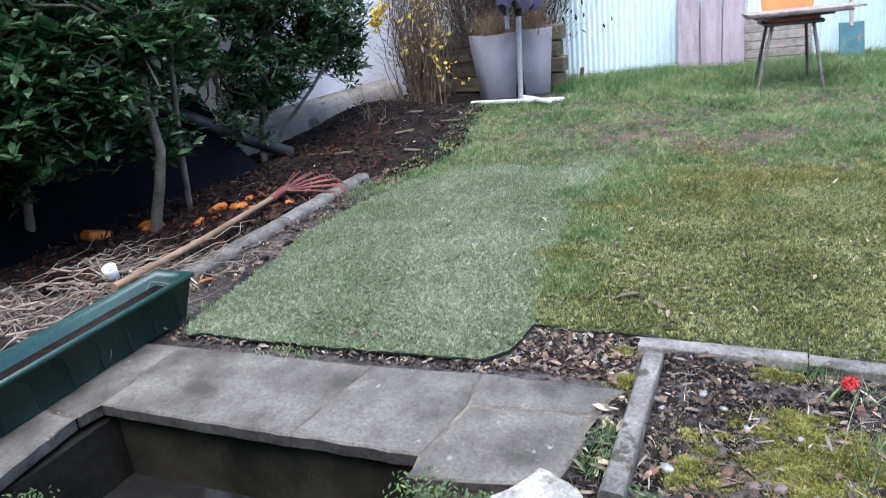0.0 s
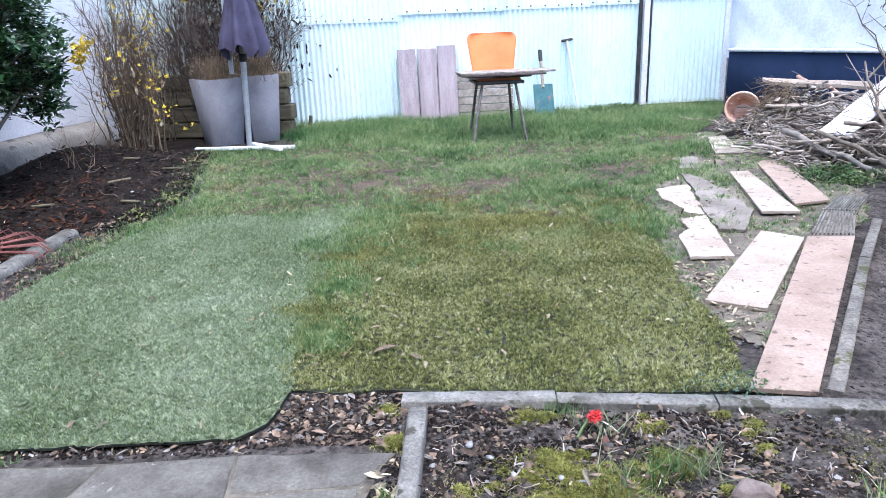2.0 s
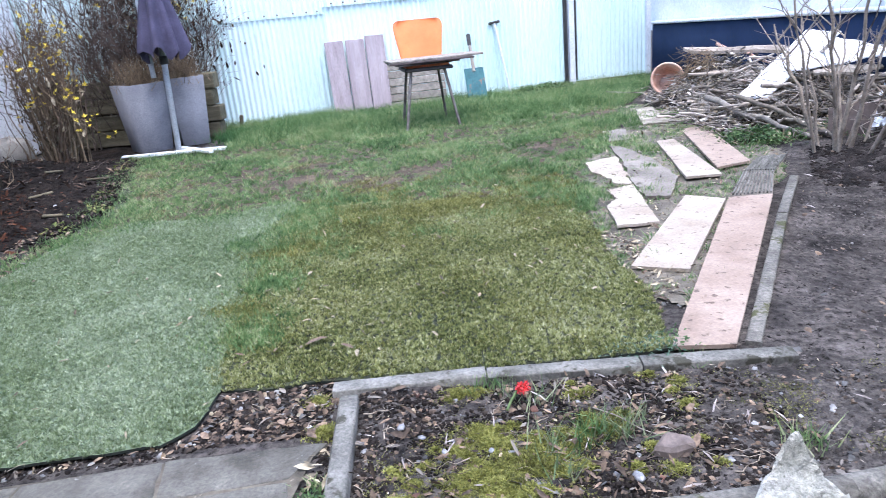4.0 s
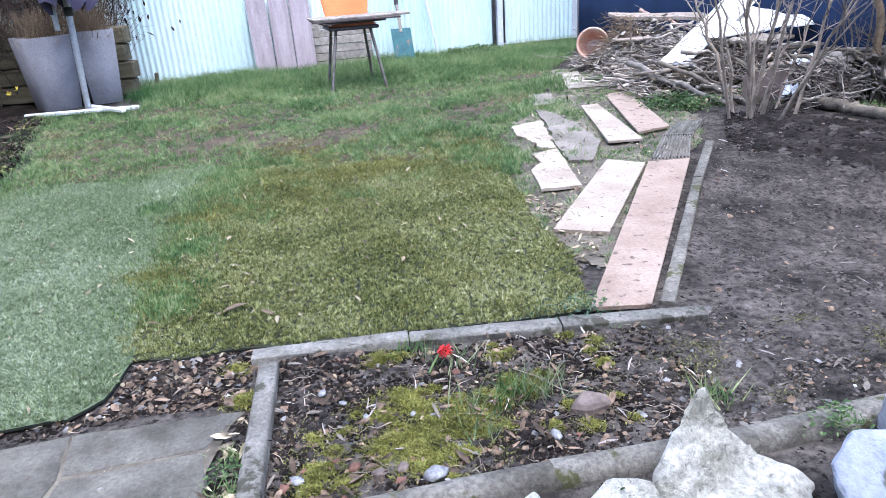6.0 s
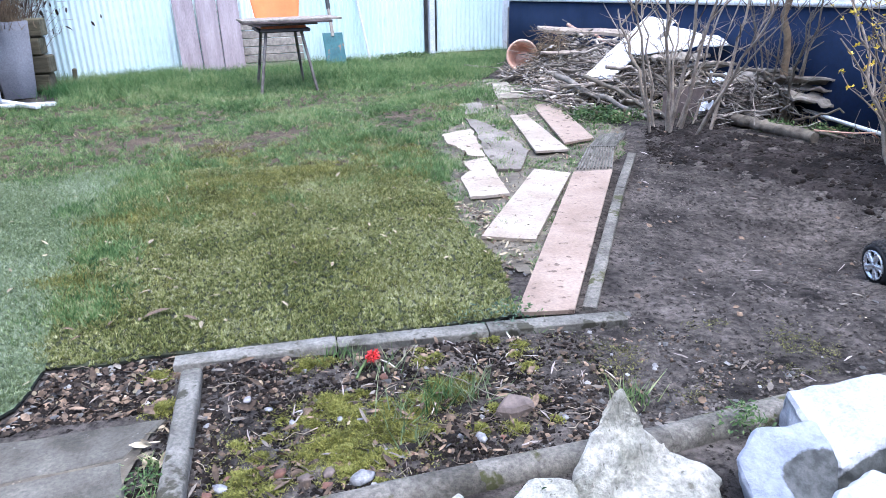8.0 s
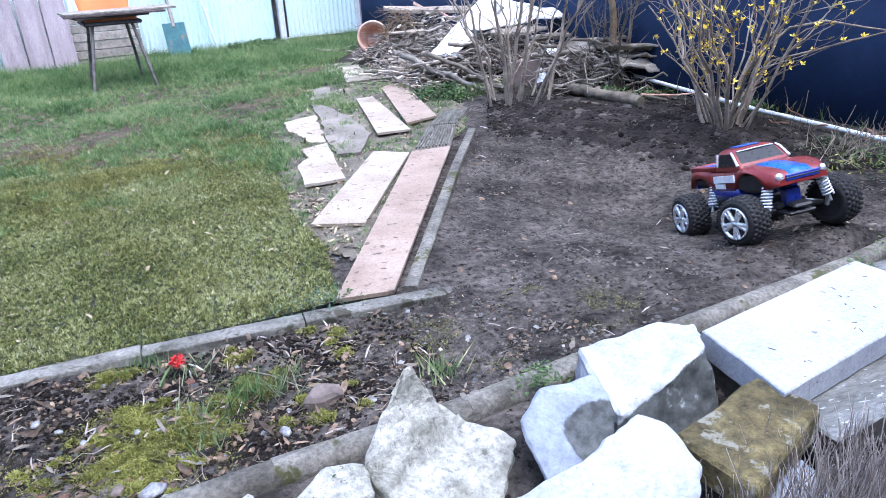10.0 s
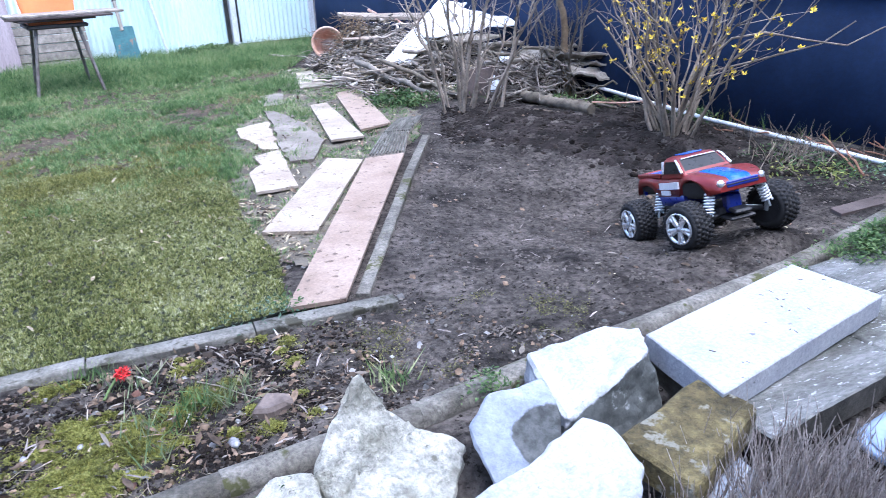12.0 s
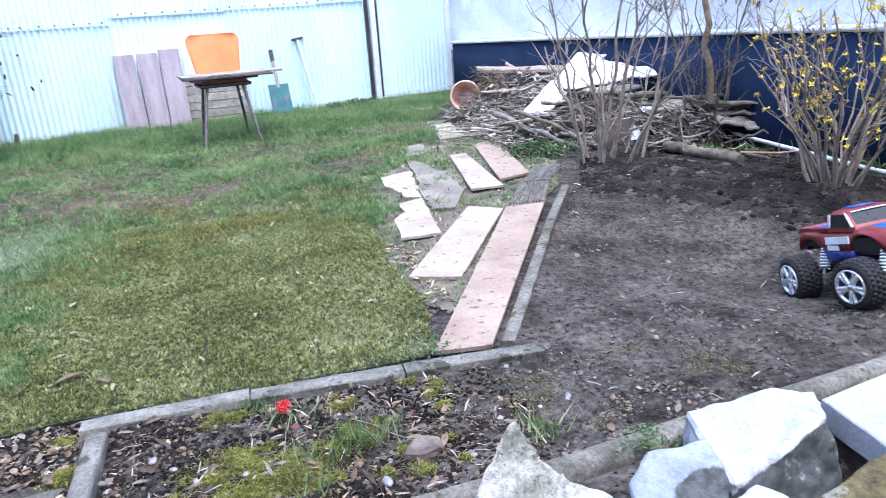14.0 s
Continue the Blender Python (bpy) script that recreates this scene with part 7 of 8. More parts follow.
tube(np.array([(2.54, 1.86, 0.10), (2.611, 1.87, 0.25), (2.701, 1.789, 0.379), (2.763, 1.684, 0.407), (2.831, 1.542, 0.386), (2.894, 1.429, 0.374), (2.976, 1.319, 0.462)]), 0.006, 0.0025, 5, s)
part("long_shoot", s, BARK, bush, smooth=True)
part("blossom", blossom([e for e in ends if 0.15 < e[2] < 0.85], 430, 0.0135), YELLOW, bush, "small yellow flowers", kind="stuff")
bush = thing("bare_bush", "bare pale-stemmed bush in front of the stick heap", "bush")
grow(bush, BARK, (2.0, 2.74), 0.34, 13, 0.88, (0.02, 0.0), 0.0095, 6, 0.009, None, 0.125, apart=True)
bush = thing("bare_bush", "thin brown bare sapling beside the heap", "bush")
part("stem", tube(wander((2.64, 2.84, -0.02), (2.55, 2.90, 0.95), 12, 0.010), 0.021, 0.013, 9), BROWN_TWIG, bush, "thick brown upright stem", smooth=True)
grow(bush, TRUNK, (2.60, 2.86), 0.22, 9, 0.9, (-0.06, 0.05), 0.0075, 7, 0.010, None, 0.05, apart=True)
ends = []
bush = thing("kerria_bush", "tall dense brown-stemmed bush with yellow flowers", "bush")
grow(bush, KERRIA_TWIG, (-2.29, 4.1), 0.17, 36, 1.15, (0.0, 0.0), 0.0048, 8, 0.03, ends, 0.075)
part("blossom", blossom(gathered([e for e in ends if e[2] > 0.15 and e[0] > -2.32], 60, 3, 0.02), 150, 0.016), YELLOW, bush, "small yellow flowers", kind="stuff")
sprays = [wander((-2.26, 4.05, 0.42), (-1.86, 3.99, 0.19), 8, 0.012), wander((-2.25, 4.06, 0.50), (-1.98, 3.95, 0.28), 7, 0.012), wander((-2.2, 4.05, 0.62), (-2.02, 4.0, 0.40), 6, 0.012)]
for pts in sprays:
    part("arching_shoot", tube(pts, 0.0035, 0.0015, 5), BROWN_TWIG, bush)
    part("blossom", blossom(gathered(pts[3:], 8, 2, 0.018), 10, 0.017), YELLOW, bush, kind="stuff")
bush = thing("dead_bush", "tangled dark dead shrub behind the planters", "bush")
grow(bush, DARK_TWIG, (-2.02, 5.1), 0.34, 170, 1.25, (0.0, 0.0), 0.0055, 7, 0.04, None, 0.25, 0.0)
bush = thing("dead_bush", "dense brown leafless thicket in the corner of the walls", "bush")
grow(bush, DARK_TWIG, (-2.50, 4.98), 0.20, 64, 1.25, (0.0, 0.0), 0.0055, 6, 0.04, None, 0.16, 0.0)
ends = []
bush = thing("forsythia_bush", "yellow-flowering twiggy bush beside the fence", "bush")
grow(bush, BROWN_TWIG, (-1.85, 5.12), 0.20, 16, 1.35, (0.05, 0.0), 0.004, 5, 0.03, ends, 0.06, 0.0)
part("blossom", blossom([e for e in ends if e[2] > 0.85], 150, 0.024), YELLOW, bush, kind="stuff")
ends = []
bush = thing("seedling", "thin dry stalks with a few yellow leaves", "plant")
grow(bush, BROWN_TWIG, (-2.22, 3.35), 0.10, 5, 0.32, (0, 0), 0.004, 2, 0.015, ends, 0.02)
bush = thing("kerria_bush", "arching shoot with bright yellow flowers by the wall", "bush")
part("stem", tube(wander((-2.46, 4.10, 0.0), (-2.52, 4.02, 0.70), 10, 0.014), 0.0045, 0.002, 5), BROWN_TWIG, bush)
part("stem", tube(wander((-2.44, 4.12, 0.0), (-2.44, 3.98, 0.76), 10, 0.014), 0.004, 0.002, 5), BROWN_TWIG, bush)
part("blossom", blossom(gathered([(-2.52, 4.0, 0.68), (-2.47, 4.0, 0.70), (-2.53, 4.0, 0.63), (-2.43, 3.99, 0.74)], 14, 5, 0.022), 70, 0.028), YELLOW, bush, kind="stuff")
# green and dry stalks standing at the foot of the navy wall
for y_ in (2.30, 2.18, 2.05, 1.92, 1.78, 1.62, 1.45):
    tuft(wall_x(y_) - random.uniform(0.04, 0.09), y_, 0.03, 12, random.uniform(0.05, 0.085), 0.004, YELLOW_WEED if random.random() < 0.6 else WEED, "stalk_tuft", "thin green stalks standing by the navy wall")
# dry stalks along the navy wall
s = Soup()
for q in range(80):
    y_ = rng.uniform(1.0, 2.8)
    b = np.array([wall_x(y_) - rng.uniform(0.03, 0.22), y_, -0.03])
    tube(wander(b, b + np.array([rng.normal(0, 0.03), rng.normal(0, 0.03), rng.uniform(0.04, 0.15)]), 4, 0.006), 0.002, 0.001, 3, s, cap=False)
for q in range(60):
    b = np.array([rng.normal(2.68, 0.07), rng.normal(1.38, 0.09), -0.03])
    tube(wander(b, b + np.array([rng.normal(0, 0.06), rng.normal(0, 0.06), rng.uniform(0.05, 0.13)]), 5, 0.008), 0.002, 0.001, 3, s, cap=False)
put("dry_stalks", s, BARK, label="short dry stalks along the navy wall", category="stalks", kind="stuff")
s = Soup()
for q in range(14):
    y_ = rng.uniform(0.9, 2.6)
    b = np.array([wall_x(y_) - rng.uniform(0.03, 0.25), y_, 0.0])
    t = rng.uniform(-0.4, 0.4) + math.pi / 2
    tube(wander(b, b + np.array([math.cos(t), math.sin(t), 0.1]) * rng.uniform(0.08, 0.25), 4, 0.006), 0.004, 0.003, 4, s, cap=False)
put("fallen_canes", s, CANE, label="fallen reddish canes at the foot of the wall", category="canes", kind="stuff")

# ---- heap of sticks and rubbish ----
def crumpled(corners, label, mat, thick=0.006, n=14, amp=0.02, seed=0.0, name="broken_sheet"):
    """A stiff broken sheet lying on the heap, between four corners in space."""
    c = [np.array(p_, float) for p_ in corners]
    u, v = np.meshgrid(np.linspace(0, 1, n), np.linspace(0, 1, n), indexing="ij")
    p_ = (c[0] * ((1 - u) * (1 - v))[..., None] + c[1] * (u * (1 - v))[..., None] + c[2] * (u * v)[..., None] + c[3] * ((1 - u) * v)[..., None])
    p_[..., 2] += amp * blotch(u * 2, v * 2, 1.2, seed) + amp * 0.4 * blotch(u * 2, v * 2, 4.0, seed + 1)
    i_, j_ = np.meshgrid(np.arange(n - 1), np.arange(n - 1), indexing="ij")
    f_ = np.stack([i_ * n + j_, (i_ + 1) * n + j_, (i_ + 1) * n + j_ + 1, i_ * n + j_ + 1], -1).reshape(-1, 4)
    s_ = Soup().add(p_.reshape(-1, 3), f_)
    s_.add((p_ - np.array([0, 0, thick])).reshape(-1, 3), f_[:, ::-1])
    rim = [i__ * n for i__ in range(n)] + [(n - 1) * n + j__ for j__ in range(1, n)] + [i__ * n + n - 1 for i__ in range(n - 2, -1, -1)] + [j__ for j__ in range(n - 2, 0, -1)]
    e = p_.reshape(-1, 3)[rim]
    m_ = len(rim)
    s_.add(np.concatenate([e, e - np.array([0, 0, thick])]), [(q, (q + 1) % m_, m_ + (q + 1) % m_, m_ + q) for q in range(m_)])
    return put(name, s_, mat, label=label, category="sheet", group="sheets on the heap")


def heap_z(x, y):
    return 0.25 * bump_at(x, y, 2.30, 3.72, 0.36) + 0.33 * bump_at(x, y, 2.14, 4.48, 0.38) + 0.15 * bump_at(x, y, 2.6, 3.2, 0.25) + 0.05 * bump_at(x, y, 1.85, 3.4, 0.3)


s = Soup()
for q in range(1850):
    c = np.array([rng.normal(2.22, 0.32), rng.normal(3.75, 0.55), 0.0])
    if c[0] > wall_x(c[1]) - 0.15 or c[1] > 5.2 or c[1] < 3.05 or c[0] < 1.62:
        continue
    c[2] = ground_z(c[0], c[1]) + heap_z(c[0], c[1]) * rng.uniform(0.40, 1.0)
    t, el, l_ = rng.uniform(0, 6.3), rng.normal(0, 0.24), rng.uniform(0.10, 0.5)
    d = np.array([math.cos(t) * math.cos(el), math.sin(t) * math.cos(el), math.sin(el)]) * l_ / 2
    a, b = c - d, c + d
    a[2], b[2] = max(a[2], -0.01), max(b[2], -0.01)
    if max(a[0] - wall_x(a[1]), b[0] - wall_x(b[1])) > -0.03 or max(a[1], b[1]) > 5.5:
        continue
    r = rng.choice([0.0016, 0.0025, 0.004, 0.007, 0.012], p=[0.30, 0.32, 0.22, 0.11, 0.05])
    tube(wander(a, b, 6, 0.015), r, r * 0.6, 5, s)
put("stick_heap", s, DEAD_TWIG, label="big heap of dead sticks and prunings", category="stick heap", kind="stuff")
# Dark sheet inside the heap gives the gaps between sticks their shade.
gx2, gy2 = np.meshgrid(np.linspace(1.6, 2.95, 40), np.linspace(2.95, 5.3, 60), indexing="ij")
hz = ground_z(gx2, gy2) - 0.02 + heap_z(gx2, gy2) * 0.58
ii, jj = np.meshgrid(np.arange(39), np.arange(59), indexing="ij")
put("heap_core", Soup().add(np.stack([gx2, gy2, hz], -1).reshape(-1, 3), np.stack([ii * 60 + jj, (ii + 1) * 60 + jj, (ii + 1) * 60 + jj + 1, ii * 60 + jj + 1], -1).reshape(-1, 4)), SHADED_HUMUS,
    label="dark sheet under the sticks, shade of the gaps", category="compost", kind="stuff", smooth=True)
s = Soup()
n = 3600
q = np.column_stack([rng.normal(2.15, 0.34, n), rng.normal(3.7, 0.6, n)])
q = q[(q[:, 0] < wall_x(q[:, 1]) - 0.1) & (q[:, 0] > 1.62) & (q[:, 1] > 2.95) & (q[:, 1] < 5.2)]
n = len(q)
scatter(s, LEAF_V, LEAF_F, np.column_stack([q, ground_z(q[:, 0], q[:, 1]) + heap_z(q[:, 0], q[:, 1]) * rng.uniform(0.5, 0.95, n) + 0.01]), turns(rng.uniform(0, 6.3, n), rng.normal(0, 0.5, n), rng.normal(0, 0.5, n)), 0.034 * rng.uniform(0.4, 1.4, n))
put("heap_litter", s, DRY_LEAF, label="dry bleached leaves and bark caught in the heap", category="leaf litter", kind="stuff")
s = Soup()
q = sprinkle([(1.62, 3.25), (2.05, 3.2), (2.25, 4.2), (2.10, 4.95), (1.78, 4.6), (1.62, 3.9)], 340)
n = len(q)
scatter(s, FRAG_V, FRAG_F, np.column_stack([q, ground_z(q[:, 0], q[:, 1]) + heap_z(q[:, 0], q[:, 1]) * rng.uniform(0.75, 1.0, n) + 0.012]), turns(rng.uniform(0, 6.3, n), rng.normal(0, 0.35, n), rng.normal(0, 0.35, n)),
        np.column_stack([0.055 * rng.uniform(0.4, 1.5, n), 0.022 * rng.uniform(0.4, 1.4, n), 0.02 * np.ones(n)]))
put("heap_debris", s, HEAP_DEBRIS, label="bleached splinters and wood scraps on the heap", category="debris", kind="stuff")
for q, (cx_, cy_, yaw_, ln_) in enumerate(((1.74, 3.70, 20, 0.24), (1.80, 3.95, -35, 0.20), (1.90, 3.45, 8, 0.26), (1.72, 4.10, 60, 0.16), (1.95, 4.25, -12, 0.28), (2.02, 3.30, -25, 0.22))):
    a_ = radians(yaw_)
    u_, v_ = np.array([math.cos(a_), math.sin(a_), 0.12 * (q % 3 - 1)]) * ln_ / 2, np.array([-math.sin(a_), math.cos(a_), 0.1]) * 0.022
    c_ = np.array([cx_, cy_, float(ground_z(cx_, cy_) + heap_z(cx_, cy_)) + 0.016])
    crumpled([c_ - u_ - v_, c_ + u_ * 0.9 - v_ * 0.8, c_ + u_ + v_, c_ - u_ * 1.05 + v_ * 0.7], "splintered pale slat lying on the heap", BOARD_PALE, 0.008, 8, 0.008, 21.0 + q, "slat")
s = Soup()
for q in range(170):
    b = np.array([rng.normal(1.98, 0.06), rng.normal(4.5, 0.08), 0.12 + rng.uniform(0, 0.22)])
    t = rng.normal(3.4, 0.6)
    tip = b + np.array([math.cos(t) * 0.14, math.sin(t) * 0.14, rng.uniform(-0.22, 0.06)])
    tube(wander(b, tip, 5, 0.015), 0.0025, 0.0012, 3, s, cap=False)
put("dry_fronds", s, BROWN_TWIG, label="drooping bundle of dry brown fronds on the heap", category="fronds", kind="stuff")


crumpled([(1.84, 3.55, 0.15), (1.96, 3.46, 0.15), (2.40, 3.60, 0.44), (2.26, 3.70, 0.46)], "bent white board sloping down the heap", WHITE_SHEET, 0.008, amp=0.006, seed=1)
crumpled([(2.06, 3.48, 0.28), (2.62, 3.38, 0.32), (2.66, 3.52, 0.35), (2.30, 3.62, 0.42)], "flat torn white sheet on top of the heap", WHITE_SHEET, 0.008, amp=0.012, seed=2)
crumpled([(1.86, 4.55, 0.36), (1.90, 4.50, 0.34), (2.50, 4.3, 0.30), (2.48, 4.38, 0.33)], "long whitish plank lying over the heap", BOARD_PALE, 0.02, amp=0.006, seed=3, name="plank")
crumpled([(2.34, 3.10, 0.17), (2.40, 3.06, 0.15), (2.50, 3.15, 0.18), (2.42, 3.2, 0.2)], "scrap of white plastic on the heap", WHITE_PLASTIC, 0.004, amp=0.02, seed=4)
for q, (cx_, cy_, cz_, yaw_, ln_, w_, dip) in enumerate(((2.60, 3.02, 0.09, -25, 0.34, 0.07, 0.05), (2.50, 3.10, 0.15, -8, 0.42, 0.045, -0.06), (2.64, 3.12, 0.19, -48, 0.26, 0.08, 0.10), (2.46, 3.22, 0.24, 14, 0.30, 0.05, -0.04),
                                                            (2.70, 3.02, 0.225, -62, 0.22, 0.05, 0.12), (2.34, 3.35, 0.27, 22, 0.5, 0.03, -0.05))):
    a_ = radians(yaw_)
    u_, v_ = np.array([math.cos(a_), math.sin(a_), dip]) * ln_ / 2, np.array([-math.sin(a_), math.cos(a_), 0.3 * (q % 3 - 1)]) * w_
    c_ = np.array([cx_, cy_, cz_])
    crumpled([c_ - u_ - v_, c_ + u_ * 0.8 - v_ * 0.6, c_ + u_ + v_, c_ - u_ * 1.15 + v_ * 0.7], "old grey warped board on the heap", GREY_WOOD, 0.012, 10, 0.014, q * 1.3, "old_board")
def bark_log(a, b, r0, r1, label):
    s_ = tube(wander(a, b, 26, 0.004), r0, r1, 14)
    s_.v[0] = s_.v[0] + rng.normal(0, r0 * 0.07, s_.v[0].shape)
    return put("log", s_, TRUNK, label=label, category="log", group="logs on the soil")


bark_log((2.33, 2.78, 0.03), (2.43, 2.32, 0.03), 0.028, 0.025, "grey weathered log lying on the soil")
bark_log((2.26, 2.55, 0.005), (2.40, 2.28, 0.0), 0.010, 0.008, "thin grey branch beside the log")
bark_log((2.30, 2.66, 0.0), (2.52, 2.42, 0.005), 0.007, 0.005, "thin grey branch beside the log")
bark_log((2.48, 2.70, 0.02), (2.62, 2.38, 0.01), 0.009, 0.006, "crooked brown branch lying behind the log")
put("branch", tube(wander((1.72, 3.7, 0.14), (1.95, 2.85, 0.02), 8, 0.012), 0.018, 0.010, 9), GREY_WOOD, label="thick grey branch sloping out of the heap", category="branch", smooth=True)
put("branch", tube(wander((2.1, 4.6, 0.36), (2.35, 4.15, 0.22), 6, 0.01), 0.012, 0.008, 7), CLAY, label="reddish branch sticking from the heap", category="branch", smooth=True)
crumpled([(2.02, 2.93, 0.0), (2.30, 2.90, 0.0), (2.32, 2.97, 0.16), (2.05, 2.99, 0.15)], "dark brown warped board leaning behind the bare bush", DARK_BOX, 0.012, 12, 0.012, 6.0, "warped_sheet")
paper = thing("torn_paper", "crumpled torn white paper on the paving", "paper")
for q, c_ in enumerate([[(2.17, 0.60, 0.03), (2.27, 0.56, 0.032), (2.32, 0.62, 0.03), (2.20, 0.665, 0.034)], [(2.19, 0.62, 0.042), (2.25, 0.59, 0.044), (2.29, 0.645, 0.04), (2.21, 0.66, 0.046)]]):
    ob_ = crumpled(c_, "", TORN, 0.002, 26, 0.007, 3.0 + q * 2, "scrap")
    ob_.parent = paper
    for key in ("category", "group"):
        if key in ob_:
            del ob_[key]
# creeper over the white wall
creeper = thing("wall_creeper", "bare creeper with withered leaves on the white wall", "creeper")
s, lv = Soup(), []
for q in range(46):
    y_ = rng.choice((4.5, 3.7, 3.1, 2.5, 1.9, 1.4)) + rng.normal(0, 0.22)
    b = np.array([wall_x(y_) + 0.03, y_, 1.62])
    e = np.array([wall_x(y_ + 0.1) + 0.025, y_ + rng.normal(0, 0.25), rng.uniform(0.62, 1.05)])
    pts = wander(b, e, 12, 0.03)
    pts[:, 0] = wall_x(pts[:, 1]) + rng.uniform(0.015, 0.04, 12)
    tube(pts, 0.0035, 0.0018, 4, s, cap=False)
    lv.append(pts[3:] + rng.normal(0, 0.03, (9, 3)) * (0.1, 1, 1))
part("twigs", s, BROWN_TWIG, creeper, kind="stuff")
lv = np.concatenate([np.concatenate(lv), np.concatenate(lv) + rng.normal(0, 0.05, (len(lv) * 9, 3)) * (0.1, 1, 1)])
n = len(lv)
part("leaves", scatter(Soup(), LEAF_V, LEAF_F, lv, turns(rng.uniform(0, 6.3, n), rng.normal(0.8, 0.5, n), rng.normal(0, 0.5, n)), 0.036 * rng.uniform(0.5, 1.4, n)), LITTER, creeper, "withered brown leaves", kind="stuff")

# ---- toy truck ----
def truck(at):
    t = thing("toy_truck", "red and blue radio-controlled monster truck, muddy tyres", "toy truck", at=at)
    R, W, TR, WB = 0.0625, 0.068, 0.127, 0.135

    def shell_ring(y):
        """Rounded section of the shell at y: bottom rises over the wheels, wings bulge."""
        g = lambda c, w: math.exp(-((y - c) / w) ** 2)
        over = lambda c, w: max(0.0, 1 - ((y - c) / w) ** 2) ** 0.5
        hw = 0.085 + 0.006 * g(0.135, 0.05) + 0.003 * g(-0.135, 0.05) - 0.020 * max(0.0, (y - 0.165) / 0.045) ** 2 - 0.010 * max(0.0, (-y - 0.175) / 0.03) ** 2
        zb = 0.118 + 0.046 * over(0.114, 0.064) + 0.034 * over(-0.134, 0.056) + 0.008 * max(0.0, (y - 0.17) / 0.04)
        zt = 0.176 - 0.018 * max(0.0, (y - 0.05) / 0.15) ** 1.6 - 0.016 * max(0.0, (y - 0.185) / 0.025) ** 2
        ring = []
        for q in range(15):
            th = math.pi * q / 14
            c, sn = math.cos(th), math.sin(th)
            k_ = abs(sn) ** 0.55
            wing = 0.005 * g(0.135, 0.07) * (abs(c) > 0.3) * (abs(c) < 0.9)
            ring.append((math.copysign(abs(c) ** 0.42, c) * hw * (1 - 0.05 * k_), y, zb + (zt - zb) * k_ + wing))
        return ring

    body = part("body", ring_loft([shell_ring(y) for y in np.linspace(-0.203, 0.209, 60)]), CAR_RED, t, "glossy red body shell", smooth=True, at=pose(0, 0, 0.014))
    part("skirt", ring_loft([[(-0.080, y, 0.090), (0.080, y, 0.090), (0.085, y, 0.121), (-0.085, y, 0.121)] for y in (-0.075, 0.065)]), CAR_NAVY, body, "blue lower side")
    part("tail", ring_loft([[(-hw, y, 0.118), (hw, y, 0.118), (hw, y, 0.135), (-hw, y, 0.135)] for y, hw in ((-0.206, 0.062), (-0.16, 0.078))]), CAR_NAVY, body)
    # load bed
    part("load_bed", ring_loft([[(-0.064, -0.19, 0.1775), (0.064, -0.19, 0.1775), (0.066, -0.062, 0.1785), (-0.066, -0.062, 0.1785)], [(-0.060, -0.186, 0.1765), (0.060, -0.186, 0.1765), (0.062, -0.064, 0.1770), (-0.062, -0.064, 0.1770)]]), CAR_BLUE, body, "bright blue load bed")
    for sx in (-1, 1):
        part("bed_rail", box((0.010, 0.13, 0.014), pose(sx * 0.071, -0.126, 0.175), 0.003), CAR_RED, body)
    part("tailgate", box((0.130, 0.008, 0.014), pose(0, -0.192, 0.174), 0.003), CAR_RED, body)
    # cab
    cab = []
    for z, hx, ya, yb, r in ((0.168, 0.074, -0.062, 0.072, 0.010), (0.180, 0.0725, -0.060, 0.063, 0.010), (0.205, 0.068, -0.054, 0.036, 0.011), (0.216, 0.063, -0.050, 0.024, 0.012), (0.222, 0.056, -0.044, 0.014, 0.012), (0.2245, 0.046, -0.036, 0.004, 0.012)):
        cab.append([(x, y + (ya + yb) / 2, z_) for x, y, z_ in rrect(hx, (yb - ya) / 2, r, z, 4)])
    c = part("cab", ring_loft(cab), CAR_RED, t, "red cab with dark windows", at=pose(0, 0, 0.014))
    part("screen_edge", tube([(-0.052, 0.0285, 0.2165), (0, 0.030, 0.2175), (0.052, 0.0285, 0.2165)], 0.0018, seg=5), DECAL, c, "pale edge over the windscreen")
    part("roof_panel", box((0.060, 0.046, 0.003), pose(0, -0.016, 0.2262), 0.001), CAR_BLUE, c)
    part("windscreen", Soup().add([(-0.064, 0.066, 0.1765), (0.064, 0.066, 0.1765), (0.055, 0.0265, 0.2165), (-0.055, 0.0265, 0.2165)], [(0, 1, 2, 3)]), CAR_GLASS, c, "dark tinted windscreen")
    part("rear_window", Soup().add([(-0.058, -0.0635, 0.182), (-0.052, -0.0525, 0.214), (0.052, -0.0525, 0.214), (0.058, -0.0635, 0.182)], [(0, 1, 2, 3)]), CAR_BLUE, c)
    for sx in (-1, 1):
        o = 0.0012 * sx
        part("side_window", Soup().add([(sx * 0.0729 + o, -0.038, 0.180), (sx * 0.0732 + o, 0.046, 0.180), (sx * 0.0640 + o * 3, 0.020, 0.213), (sx * 0.0640 + o * 3, -0.032, 0.213)], [(0, 1, 2, 3)]), CAR_GLASS, c)
        part("pillar", tube([(sx * 0.0745, 0.060, 0.180), (sx * 0.0690, 0.034, 0.208), (sx * 0.0650, 0.022, 0.2155)], 0.0045, 0.0030, 6), CHROME, c)
        part("pillar", box((0.004, 0.010, 0.036), pose(sx * 0.070, -0.044, 0.197, 6, sx * -12, 0), 0.001), CHROME, c)
